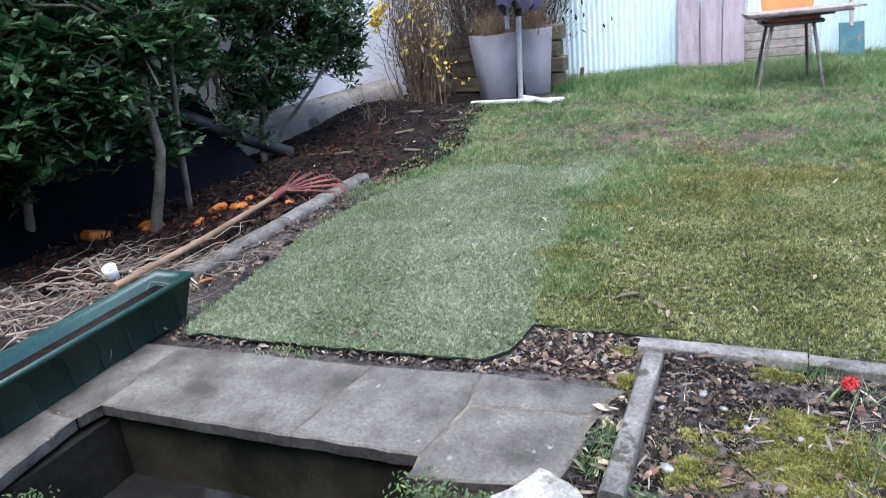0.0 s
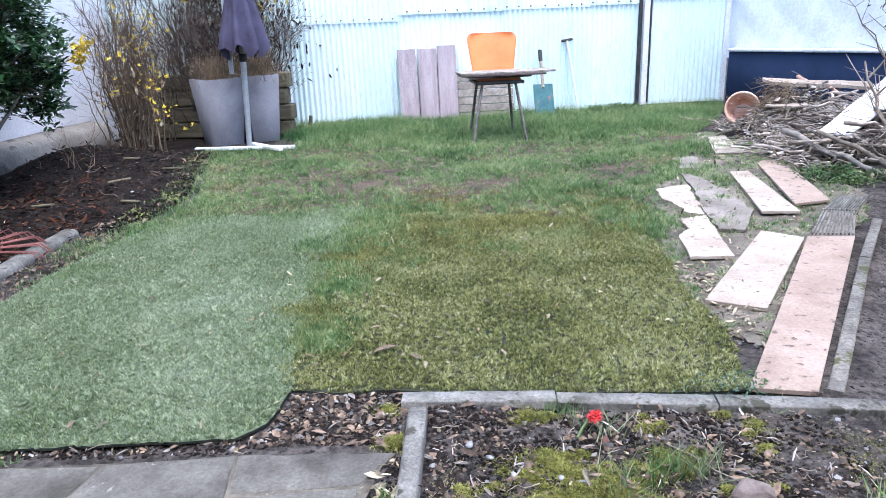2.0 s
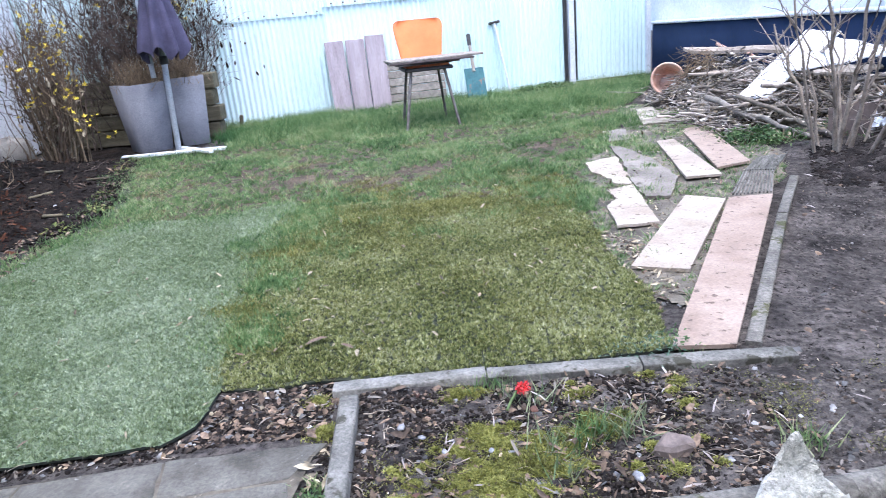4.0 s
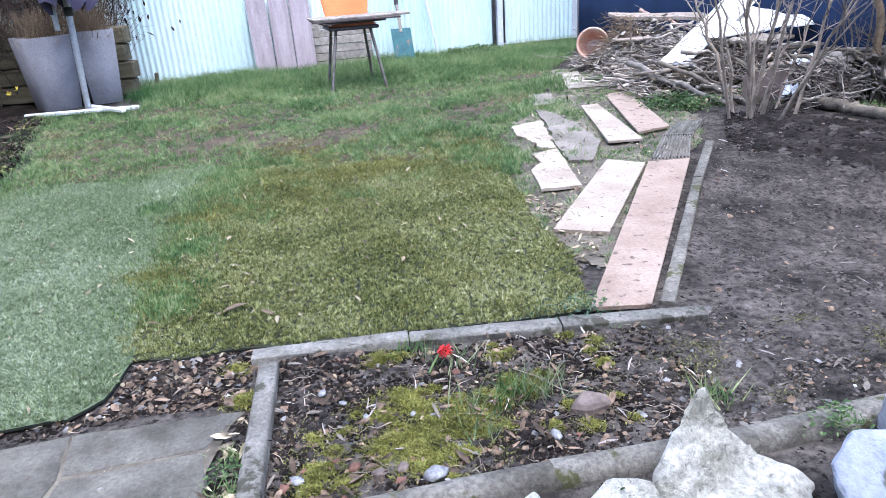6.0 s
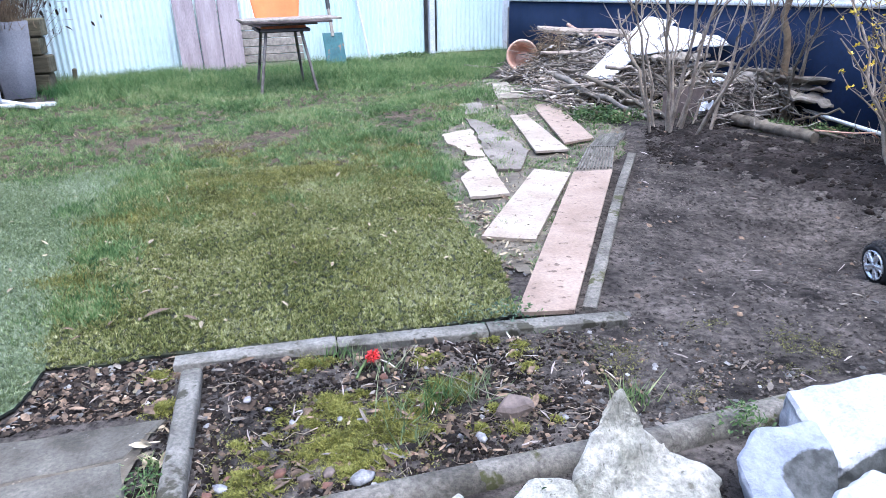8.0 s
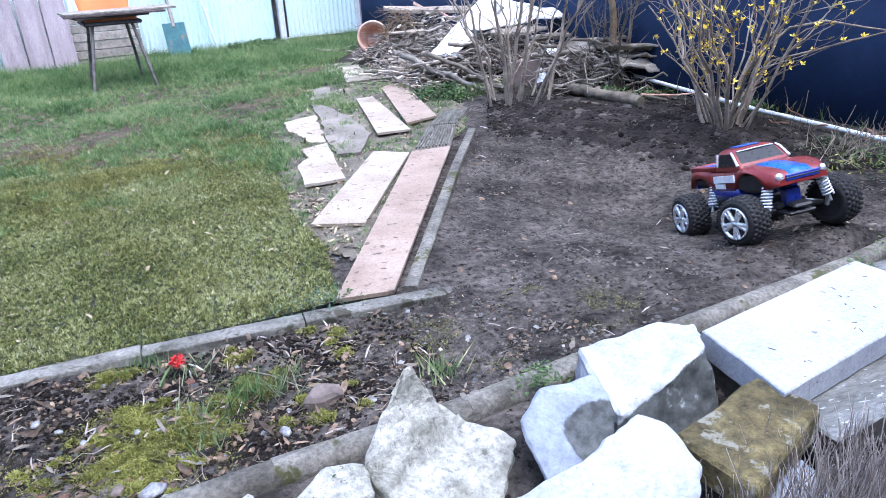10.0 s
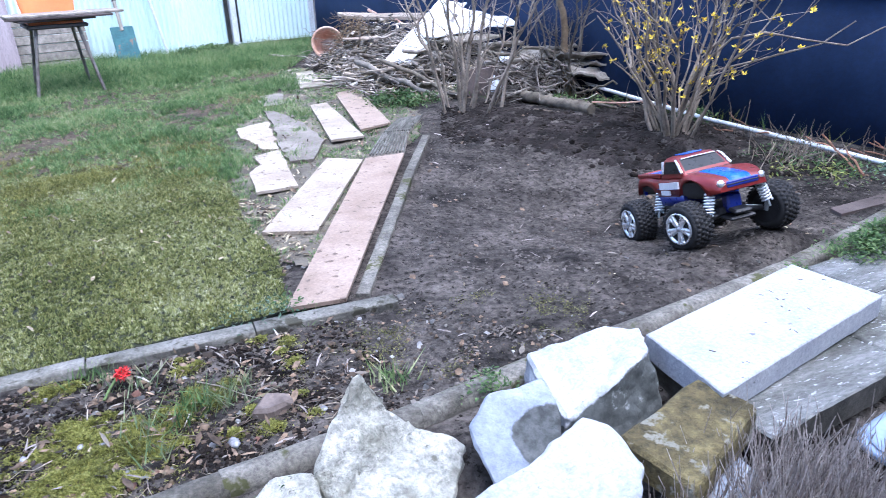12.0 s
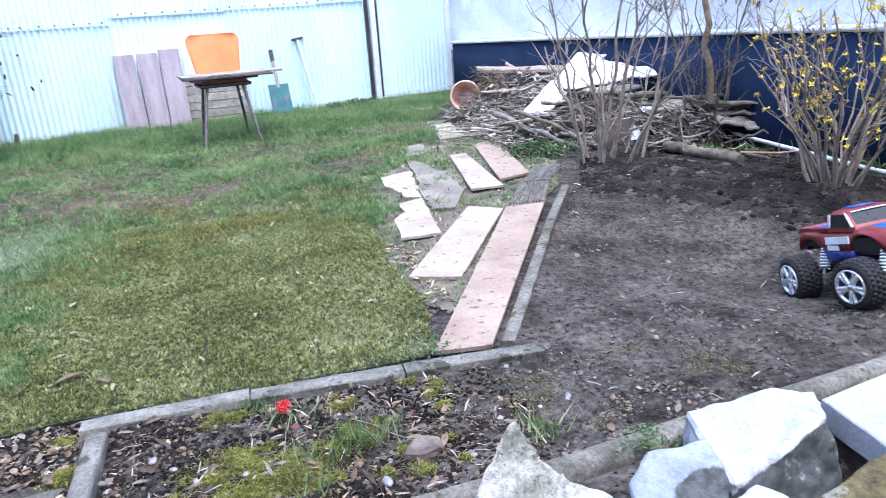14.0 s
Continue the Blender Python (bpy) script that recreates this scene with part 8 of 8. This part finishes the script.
        # plain bars stand for the side decal
        for k_ in range(8):
            part("decal", box((0.004, 0.0118, 0.019), pose(sx * 0.0872, 0.048 - 0.0127 * k_, 0.150 - 0.0004 * k_, 0, sx * -2, 0), 0.0), DECAL, body, "white block of the side decal")
        part("decal", box((0.004, 0.046, 0.013), pose(sx * 0.0872, -0.018, 0.129, 0, 0, 0), 0.0), DECAL, body)
        part("decal", box((0.004, 0.10, 0.003), pose(sx * 0.0866, -0.01, 0.1395, 0, 0, 0), 0.0), CAR_NAVY, body)
        part("headlight", lathe([(0.001, 0), (0.010, 0.001), (0.009, 0.005), (0.001, 0.007)], 14), CHROME, body, at=pose(sx * 0.058, 0.203, 0.147, -80, 0, sx * -16))
        # Black blocks put into the wheel arches for their dark openings.
        part("arch", box((0.020, 0.122, 0.052), pose(sx * 0.0715, 0.114, 0.137), 0.008, segments=2), CAR_BLACK, body)
        part("arch", box((0.016, 0.096, 0.030), pose(sx * 0.068, -0.134, 0.136), 0.008, segments=2), CAR_BLACK, body)
    hood = []
    for y in np.linspace(0.070, 0.206, 14):
        zt = 0.176 - 0.018 * max(0.0, (y - 0.05) / 0.15) ** 1.6 - 0.016 * max(0.0, (y - 0.185) / 0.025) ** 2
        hood.append([(-0.032, y, zt - 0.004), (0.032, y, zt - 0.004), (0.031, y, zt + 0.0006), (0, y, zt + 0.0022), (-0.031, y, zt + 0.0006)])
    part("hood_stripe", ring_loft(hood), CAR_BLUE, body, "blue bonnet stripe", smooth=False)
    part("grille", box((0.092, 0.006, 0.018), pose(0, 0.2085, 0.142), 0.003), CAR_NAVY, body)
    part("grille_bar", box((0.094, 0.004, 0.003), pose(0, 0.2115, 0.142), 0.001), CAR_BLACK, body)
    # chassis
    part("chassis", box((0.085, 0.30, 0.022), pose(0, 0, 0.082), 0.005), CAR_BLACK, t)
    part("motor_box", box((0.07, 0.08, 0.04), pose(0, -0.12, 0.085), 0.008), CAR_BLACK, t)
    part("front_bulkhead", box((0.042, 0.03, 0.05), pose(0, 0.15, 0.10), 0.005), CAR_NAVY, t)
    part("skid_plate", box((0.074, 0.060, 0.010), pose(0, 0.162, 0.066, -8, 0, 0), 0.004), CAR_BLACK, t)
    part("bumper", box((0.052, 0.036, 0.012), pose(0, 0.180, 0.082, -14, 0, 0), 0.005), CAR_BLACK, t)
    tyre_prof = [(0.040, -W / 2 + 0.006), (0.048, -W / 2), (0.056, -W / 2 + 0.004), (R - 0.001, -W / 2 + 0.016), (R, -0.008), (R, 0.008), (R - 0.001, W / 2 - 0.016), (0.056, W / 2 - 0.004), (0.048, W / 2), (0.040, W / 2 - 0.006)]
    tyre = lathe(tyre_prof, 36)
    lug_v = np.array([(-0.5, -0.5, 0), (0.5, -0.5, 0), (0.5, 0.5, 0), (-0.5, 0.5, 0), (-0.4, -0.4, 1), (0.4, -0.4, 1), (0.4, 0.4, 1), (-0.4, 0.4, 1)])
    for row, zz in enumerate((-0.024, -0.012, 0.0, 0.012, 0.024)):
        for q in range(30):
            a = 2 * math.pi * (q + 0.5 * (row % 2)) / 30
            rad = R - (0.003 if abs(zz) > 0.02 else 0.0)
            rot = np.array([[-math.sin(a), 0, math.cos(a)], [math.cos(a), 0, math.sin(a)], [0, 1, 0]])
            tyre.add((lug_v * (0.0085, 0.0095, 0.0032)) @ rot.T + np.array([math.cos(a) * rad, math.sin(a) * rad, zz]), CHIP_F)
    tyre_me = tyre.mesh("tyre", TYRE)
    rim = lathe([(0.012, W / 2 - 0.020), (0.037, W / 2 - 0.016), (0.0425, W / 2 + 0.001), (0.0380, W / 2 + 0.001), (0.0365, W / 2 - 0.02), (0.036, -W / 2 + 0.012), (0.038, -W / 2 + 0.010), (0.034, -W / 2 + 0.016), (0.01, 0.0)], 30)
    for q in range(5):
        a = 2 * math.pi * q / 5
        for da in (-0.16, 0.16):
            p0, p1 = np.array([math.cos(a) * 0.008, math.sin(a) * 0.008, W / 2 - 0.005]), np.array([math.cos(a + da) * 0.039, math.sin(a + da) * 0.039, W / 2 - 0.003])
            tube([p0, p1], 0.0068, 0.0055, 6, rim)
    rim_me = rim.mesh("rim", CHROME)
    hub_me = lathe([(0.0005, W / 2 + 0.003), (0.006, W / 2 + 0.002), (0.007, W / 2 - 0.006)], 10).mesh("hub", GREY_METAL)
    dish_me = lathe([(0.0005, W / 2 - 0.014), (0.0365, W / 2 - 0.013), (0.0360, W / 2 - 0.018), (0.0005, W / 2 - 0.018)], 24).mesh("dish", CAR_BLACK)
    drum_me = lathe([(0.0395, -W / 2 + 0.004), (0.034, -W / 2 + 0.012), (0.030, -W / 2 + 0.022), (0.013, -W / 2 + 0.024), (0.012, -W / 2 + 0.006), (0.0005, -W / 2 + 0.005)], 24).mesh("drum", CAR_BLACK)
    for sx, sy, steer in ((1, 1, 15), (-1, 1, 15), (1, -1, 0), (-1, -1, 0)):
        w = thing("wheel", "", "", at=pose(sx * TR, sy * WB, R + 0.002, 0, 0, steer) @ pose(0, 0, 0, 0, 90 * sx, 0))
        w.parent = t
        part("tyre", tyre_me, TYRE, w, "chunky black rubber tyre")
        part("rim", rim_me, CHROME, w, "chrome five-spoke rim")
        part("hub", hub_me, GREY_METAL, w)
        part("dish", dish_me, CAR_BLACK, w)
        part("drum", drum_me, CAR_BLACK, w, "black inner side of the wheel")
        part("knuckle", box((0.030, 0.014, 0.012), pose(0.004, 0.006, -W / 2 + 0.006, 0, 0, 20), 0.003), GREY_METAL, w)
        part("arm", tube([(sx * 0.03, sy * WB, 0.075), (sx * 0.098, sy * WB, 0.062)], 0.010, 0.008, 6), CAR_BLACK, t)
        part("axle", tube([(sx * 0.03, sy * WB, 0.085), (sx * 0.10, sy * WB, 0.066)], 0.004, 0.004, 6), GREY_METAL, t)
        ys = 0.172 if sy > 0 else -0.076
        top, bot = np.array([sx * 0.070, ys, 0.146]), np.array([sx * 0.092, ys, 0.070])
        sh = part("shock", tube([top, bot], 0.005, 0.004, 8), GREY_METAL, t, "grey damper with white spring")
        u = (bot - top) / np.linalg.norm(bot - top)
        e1 = np.array([0, 1.0, 0])
        e2 = np.cross(u, e1)
        coil = [top + u * (0.008 + 0.056 * k_ / 70) + 0.0125 * (math.cos(k_ * 0.63) * e1 + math.sin(k_ * 0.63) * e2) for k_ in range(70)]
        part("spring", tube(coil, 0.0026, 0.0026, 4), WHITE_PLASTIC, sh, "white coil spring")
    return t


# stands on the slope of the hollow, nose up towards the edging
rear_r, front_r, front_l = Vector((1.822, 1.152, -0.088)), Vector((1.771, 0.885, -0.002)), Vector((2.016, 0.855, 0.026))
fwd = (front_r - rear_r).normalized()
left = (front_l - front_r)
left = (left - fwd * left.dot(fwd)).normalized()
upv = fwd.cross(left)
if upv.z < 0:
    upv = -upv
right = fwd.cross(upv)
mid = rear_r + fwd * 0.13 + (front_l - front_r) * 0.5
truck(Matrix.Translation(mid) @ Matrix((right, fwd, upv)).transposed().to_4x4())

# ---- more of the heap: boards and branches at its wall end ----
for q, (cx_, cy_, cz_, yaw_, ln_, w_, dip) in enumerate(((2.70, 2.78, 0.205, -18, 0.30, 0.05, -0.04), (2.74, 2.80, 0.165, -30, 0.26, 0.06, -0.10), (2.71, 2.74, 0.125, -8, 0.24, 0.05, -0.22), (2.76, 2.84, 0.09, -40, 0.24, 0.05, -0.18),
                                                        (2.52, 2.92, 0.20, -4, 0.40, 0.022, 0.06), (2.60, 2.90, 0.06, 12, 0.30, 0.04, 0.12), (1.96, 3.12, 0.075, -6, 0.16, 0.028, 0.0))):
    a_ = radians(yaw_)
    u_, v_ = np.array([math.cos(a_), math.sin(a_), dip]) * ln_ / 2, np.array([-math.sin(a_), math.cos(a_), 0.35 * (q % 3 - 1)]) * w_
    c_ = np.array([cx_, cy_, cz_])
    crumpled([c_ - u_ - v_, c_ + u_ * 0.85 - v_ * 0.7, c_ + u_ + v_, c_ - u_ * 1.1 + v_ * 0.7], "old grey warped board on the heap", GREY_WOOD, 0.010, 10, 0.016, 8.0 + q * 1.7, "old_board")
crumpled([(2.20, 2.90, 0.06), (2.26, 2.88, 0.05), (2.30, 2.93, 0.09), (2.24, 2.95, 0.10)], "scrap of white plastic on the heap", WHITE_PLASTIC, 0.004, amp=0.02, seed=9)
s = Soup()
for q in range(260):
    c = np.array([rng.normal(2.52, 0.16), rng.normal(2.90, 0.10), 0.0])
    if c[0] > wall_x(c[1]) - 0.12:
        continue
    c[2] = rng.uniform(0.01, 0.19)
    t, el, l_ = rng.normal(0.0, 0.8), rng.normal(-0.15, 0.4), rng.uniform(0.08, 0.34)
    d = np.array([math.cos(t) * math.cos(el), math.sin(t) * math.cos(el), math.sin(el)]) * l_ / 2
    a, b = c - d, c + d
    a[2], b[2] = max(a[2], -0.01), max(b[2], -0.01)
    if max(a[0] - wall_x(a[1]), b[0] - wall_x(b[1])) > -0.03:
        continue
    r = rng.choice([0.0018, 0.003, 0.005, 0.009], p=[0.35, 0.35, 0.2, 0.1])
    tube(wander(a, b, 6, 0.012), r, r * 0.6, 5, s)
put("loose_sticks", s, DEAD_TWIG, label="tangle of broken sticks at the end of the heap", category="sticks", kind="stuff")
for a, b, r in (((1.80, 3.45, 0.17), (2.04, 2.86, 0.03), 0.013), ((2.28, 3.10, 0.22), (2.66, 2.80, 0.16), 0.011), ((2.10, 3.25, 0.20), (2.30, 2.80, 0.02), 0.010), ((2.44, 3.0, 0.24), (2.86, 2.72, 0.19), 0.009),
                ((1.70, 3.55, 0.10), (2.10, 3.2, 0.14), 0.012), ((2.62, 2.72, 0.02), (2.72, 2.52, 0.10), 0.008), ((1.78, 4.1, 0.14), (2.10, 3.75, 0.24), 0.010), ((1.72, 3.9, 0.08), (2.0, 4.3, 0.2), 0.009)):
    put("branch", tube(wander(a, b, 9, 0.012), r, r * 0.6, 8), TRUNK, label="broken grey branch lying across the heap", category="branch", group="branches on the heap", smooth=True)
put("cane", tube(wander((2.56, 2.50, 0.02), (2.84, 2.34, 0.015), 5, 0.004), 0.005, 0.004, 6), CLAY, label="thin reddish cane on the soil", category="cane", smooth=True)
for a in ((1.80, 3.12, 0.09, 260, 0.04), (1.90, 3.0, 0.06, 140, 0.034), (2.52, 2.70, 0.06, 120, 0.034), (2.84, 2.62, 0.04, 90, 0.04)):
    weed(*a, None)
strew("heap_leaves", "rotting brown leaves caught in the heap", "leaf litter", [([(1.62, 3.0), (2.1, 2.86), (2.75, 2.70), (2.85, 2.95), (2.4, 3.15), (1.8, 3.4)], 700)], 0.026, LITTER, (LEAF_V, LEAF_F), 0.5, 0.012)

# ---- worn paving at the end of the path ----
for c_, lb in (([(1.383, 3.75), (1.533, 3.745), (1.605, 4.375), (1.487, 4.36)], "worn sandy paving slab sunk in the grass"), ([(1.60, 3.90), (1.66, 3.88), (1.70, 4.10), (1.63, 4.12)], "broken sandy paving slab beyond the boards")):
    board(c_, SANDY, lb, 0.012, 0.03, name="paving_slab", group="sandy slabs", ragged=0.008)
for a in ((1.34, 3.80, 0.025, 160, 0.035), (1.48, 3.97, 0.02, 140, 0.03), (1.62, 3.95, 0.03, 160, 0.04), (1.24, 3.15, 0.03, 220, 0.035), (1.15, 2.75, 0.02, 120, 0.03)):
    tuft(*a)

# ---- more of the leafy bed: moss fringe, thin grass, stones ----
s = Soup()
for cx_, cy_, r_, n_ in ((0.285, 0.78, 0.05, 8), (0.26, 0.66, 0.06, 12), (0.37, 0.65, 0.055, 12), (0.43, 0.76, 0.05, 6), (0.52, 0.80, 0.04, 5), (0.17, 0.62, 0.03, 4), (0.33, 0.72, 0.06, 8)):
    for w in range(n_):
        mx, my, mr = rng.normal(cx_, r_), rng.normal(cy_, r_ * 0.7), rng.uniform(0.015, 0.035)
        k_ = int(280 * (mr / 0.02) ** 2)
        q = np.column_stack([rng.normal(mx, mr, k_), rng.normal(my, mr * 0.8, k_)])
        q = q[rng.uniform(0, 1, k_) < np.clip(0.35 + 0.8 * blotch(q[:, 0], q[:, 1], 22.0, 3.0), 0, 1)]
        q = q[(q[:, 0] > 0.09) & (q[:, 1] > 0.56) & (q[:, 1] < 0.93)]
        blades(s, np.column_stack([q, ground_z(q[:, 0], q[:, 1]) + 0.001]), 0.0034, 0.0034, 1.0)
put("moss_fringe", s, MOSS_THIN, label="thin yellowish moss spreading over the leafy soil", category="moss", kind="stuff")
for a in ((0.56, 0.755, 0.018, 46, 0.06), (0.44, 0.66, 0.02, 26, 0.05), (0.42, 0.745, 0.02, 30, 0.05), (0.415, 0.89, 0.018, 30, 0.04), (0.60, 0.80, 0.02, 24, 0.04), (0.36, 0.93, 0.02, 40, 0.03)):
    tuft(*a, w=0.0028, mat=THIN_GRASS, name="thin_grass", label="thin pale grass sprouting in the leafy bed")
for cx_, cy_, r_, mt, lb in ((0.352, 0.572, 0.020, CHIPS_GREY, "small grey stone on the leafy bed"), (0.300, 0.60, 0.014, BROWN_STONE, "small brown stone on the leafy bed"), (0.262, 0.592, 0.013, BROWN_STONE, "small brown stone on the leafy bed"),
                             (0.125, 0.595, 0.013, CHIPS_GREY, "small grey stone on the leafy bed"), (0.15, 0.84, 0.010, CHIPS_GREY, "small grey stone on the leafy bed"), (0.235, 0.75, 0.008, CHIPS_GREY, "small grey stone on the leafy bed"),
                             (0.32, 0.745, 0.008, CHIPS_GREY, "small grey stone on the leafy bed"), (0.65, 0.79, 0.009, BROWN_STONE, "small brown stone on the leafy bed"), (0.72, 0.67, 0.010, CHIPS_GREY, "small grey stone on the leafy bed"),
                             (0.56, 0.64, 0.013, CHIPS_GREY, "small grey stone on the leafy bed"), (0.19, 0.80, 0.008, CHIPS_GREY, "small grey stone on the leafy bed"), (0.40, 0.60, 0.009, BRICK_CHIP, "small reddish brick lump on the leafy bed"),
                             (0.22, 0.615, 0.012, BRICK_CHIP, "small reddish brick lump on the leafy bed"), (0.315, 0.615, 0.010, BRICK_CHIP, "small reddish brick lump on the leafy bed")):
    s = scatter(Soup(), LUMP_V, LUMP_F, [(0, 0, 0)], turns(rng.uniform(0, 6.3, 1), np.zeros(1), np.zeros(1)), np.array([[2.4, 1.7, 0.95]]) * r_)
    put("small_stone", s, mt, label=lb, category="stone", group="stones in the bed", at=pose(cx_, cy_, float(ground_z(cx_, cy_)) + 0.25 * r_))

# ---- dead leaves clinging to the shrubs by the fence ----
def clinging(bush_name, n, centre, spread, low, high, size, mat, label):
    q = np.column_stack([rng.normal(centre[0], spread[0], n), rng.normal(centre[1], spread[1], n), rng.uniform(low, high, n)])
    s_ = scatter(Soup(), LEAF_V, LEAF_F, q, turns(rng.uniform(0, 6.3, n), rng.normal(0.9, 0.6, n), rng.normal(0, 0.7, n)), size * rng.uniform(0.5, 1.3, n))
    part("dead_leaves", s_, mat, bpy.data.objects[bush_name], label, kind="stuff")


clinging("dead_bush", 3600, (-1.98, 5.10), (0.24, 0.12), 0.35, 1.45, 0.045, DARK_LEAF, "dark withered leaves clinging to the twigs")
clinging("kerria_bush", 420, (-2.32, 4.2), (0.09, 0.09), 0.05, 0.60, 0.045, DRY_LEAF, "withered tan leaves hanging on the stems")
s = Soup()
for q in range(70):
    b = np.array([rng.normal(-2.30, 0.07), rng.normal(4.2, 0.07), -0.02])
    tube(wander(b, b + np.array([rng.normal(0, 0.07), rng.normal(0, 0.07), rng.uniform(0.35, 0.9)]), 7, 0.012), 0.0045, 0.002, 5, s, cap=False)
part("undergrowth", s, BROWN_TWIG, bpy.data.objects["kerria_bush"], kind="stuff")

# ---- ragged rim of the lawn along the dark bed ----
for t in np.linspace(0, 1, 13):
    x_, y_ = np.interp(t, (0, 0.25, 0.6, 1), (-1.36, -1.38, -1.60, -1.76)), 2.35 + 1.85 * t
    tuft(x_ + 0.06 * math.sin(17 * t), y_, 0.05, 240, 0.026)
    if int(t * 12) % 2:
        weed(x_ - 0.06, y_, 0.05, 30, 0.03, None, YELLOW_WEED, "rim_weed", "yellowish weeds along the rim of the bed")
strew("rim_leaves", "dead leaves and crumbs on the rim of the bed", "leaf litter", [([(-1.50, 2.3), (-1.36, 2.3), (-1.38, 2.85), (-1.60, 3.55), (-1.75, 4.2), (-1.86, 4.2), (-1.72, 3.5), (-1.5, 2.85)], 420)], 0.026, LITTER, (LEAF_V, LEAF_F), 0.4, 0.012)
strew("rim_soil", "dark crumbs of soil on the rim of the bed", "soil", [([(-1.47, 2.3), (-1.36, 2.3), (-1.38, 2.85), (-1.60, 3.55), (-1.75, 4.2), (-1.83, 4.2), (-1.68, 3.5), (-1.48, 2.85)], 1500)], 0.015, DUG_SOIL, (LUMP_V, LUMP_F), lift=0.004)
tuft(-0.52, 2.06, 0.035, 500, 0.022)
MOUND = [(-1.62, 2.3), (-1.50, 2.6), (-1.56, 3.0), (-1.80, 3.65), (-1.95, 4.15), (-2.6, 4.15), (-2.62, 2.3)]
strew("bed_lumps", "dark humus lumps heaped in the shaded bed", "soil", [(MOUND, 420)], 0.036, DUG_SOIL, (LUMP_V, LUMP_F), lift=-0.004)
strew("bed_leaves", "dark withered leaves lying over the shaded bed", "leaf litter", [(MOUND, 520), ([(-1.50, 0.95), (-1.55, 2.2), (-2.5, 2.3), (-2.55, 0.95)], 1100)], 0.034, DARK_LEAF, (LEAF_V, LEAF_F), 0.5, 0.010)
s = Soup()
for q in range(26):
    b = np.append(sprinkle(MOUND, 60)[0], 0.0)
    b[2] = float(ground_z(b[0], b[1])) + 0.016
    t = rng.uniform(0, 6.3)
    tube(wander(b, b + np.array([math.cos(t), math.sin(t), rng.normal(0.05, 0.15)]) * rng.uniform(0.05, 0.2), 5, 0.006), 0.0028, 0.0016, 4, s)
put("bed_twigs", s, DARK_TWIG, label="dry twigs scattered over the shaded bed", category="twigs", kind="stuff")

# ---- olive moss and straw in the lawn ----
s = Soup()
q = sprinkle(LAWN, 90000)
w = np.clip(0.9 * blotch(q[:, 0], q[:, 1], 2.3, 11.0) + 0.5 * blotch(q[:, 0], q[:, 1], 7.0, 5.0) - 0.1, 0, 1) * np.clip((5.0 - q[:, 1]) / 0.6, 0.15, 1)
q = q[(rng.uniform(0, 1, len(q)) < w) & ~inside(q[:, 0], q[:, 1], CARPET) & ~inside(q[:, 0], q[:, 1], MOSSY_TURF) & ~inside(q[:, 0], q[:, 1], PATH_AREA)]
blades(s, np.column_stack([q, ground_z(q[:, 0], q[:, 1]) + 0.004]), 0.021, 0.0042, 0.9)
put("lawn_moss", s, LAWN_STRAW, label="olive moss and straw-coloured blades in the lawn", category="moss", kind="stuff")
for a, b in (((2.70, 1.02, 0.0), (2.92, 0.96, 0.01)), ((2.74, 0.99, 0.005), (2.90, 0.90, 0.0)), ((2.66, 1.10, 0.01), (2.80, 1.28, 0.03)), ((2.72, 1.18, 0.0), (2.84, 1.42, 0.05))):
    put("cane", tube(wander(a, b, 5, 0.005), 0.0045, 0.0035, 6), CANE, label="fallen reddish cane by the navy wall", category="cane", group="canes by the wall", smooth=True)
weed(2.62, 1.18, 0.07, 40, 0.032, None, YELLOW_WEED, "wall_weed", "yellowish weeds growing in front of the wall")
weed(2.55, 1.32, 0.05, 26, 0.03, None, YELLOW_WEED, "wall_weed", "yellowish weeds growing in front of the wall")
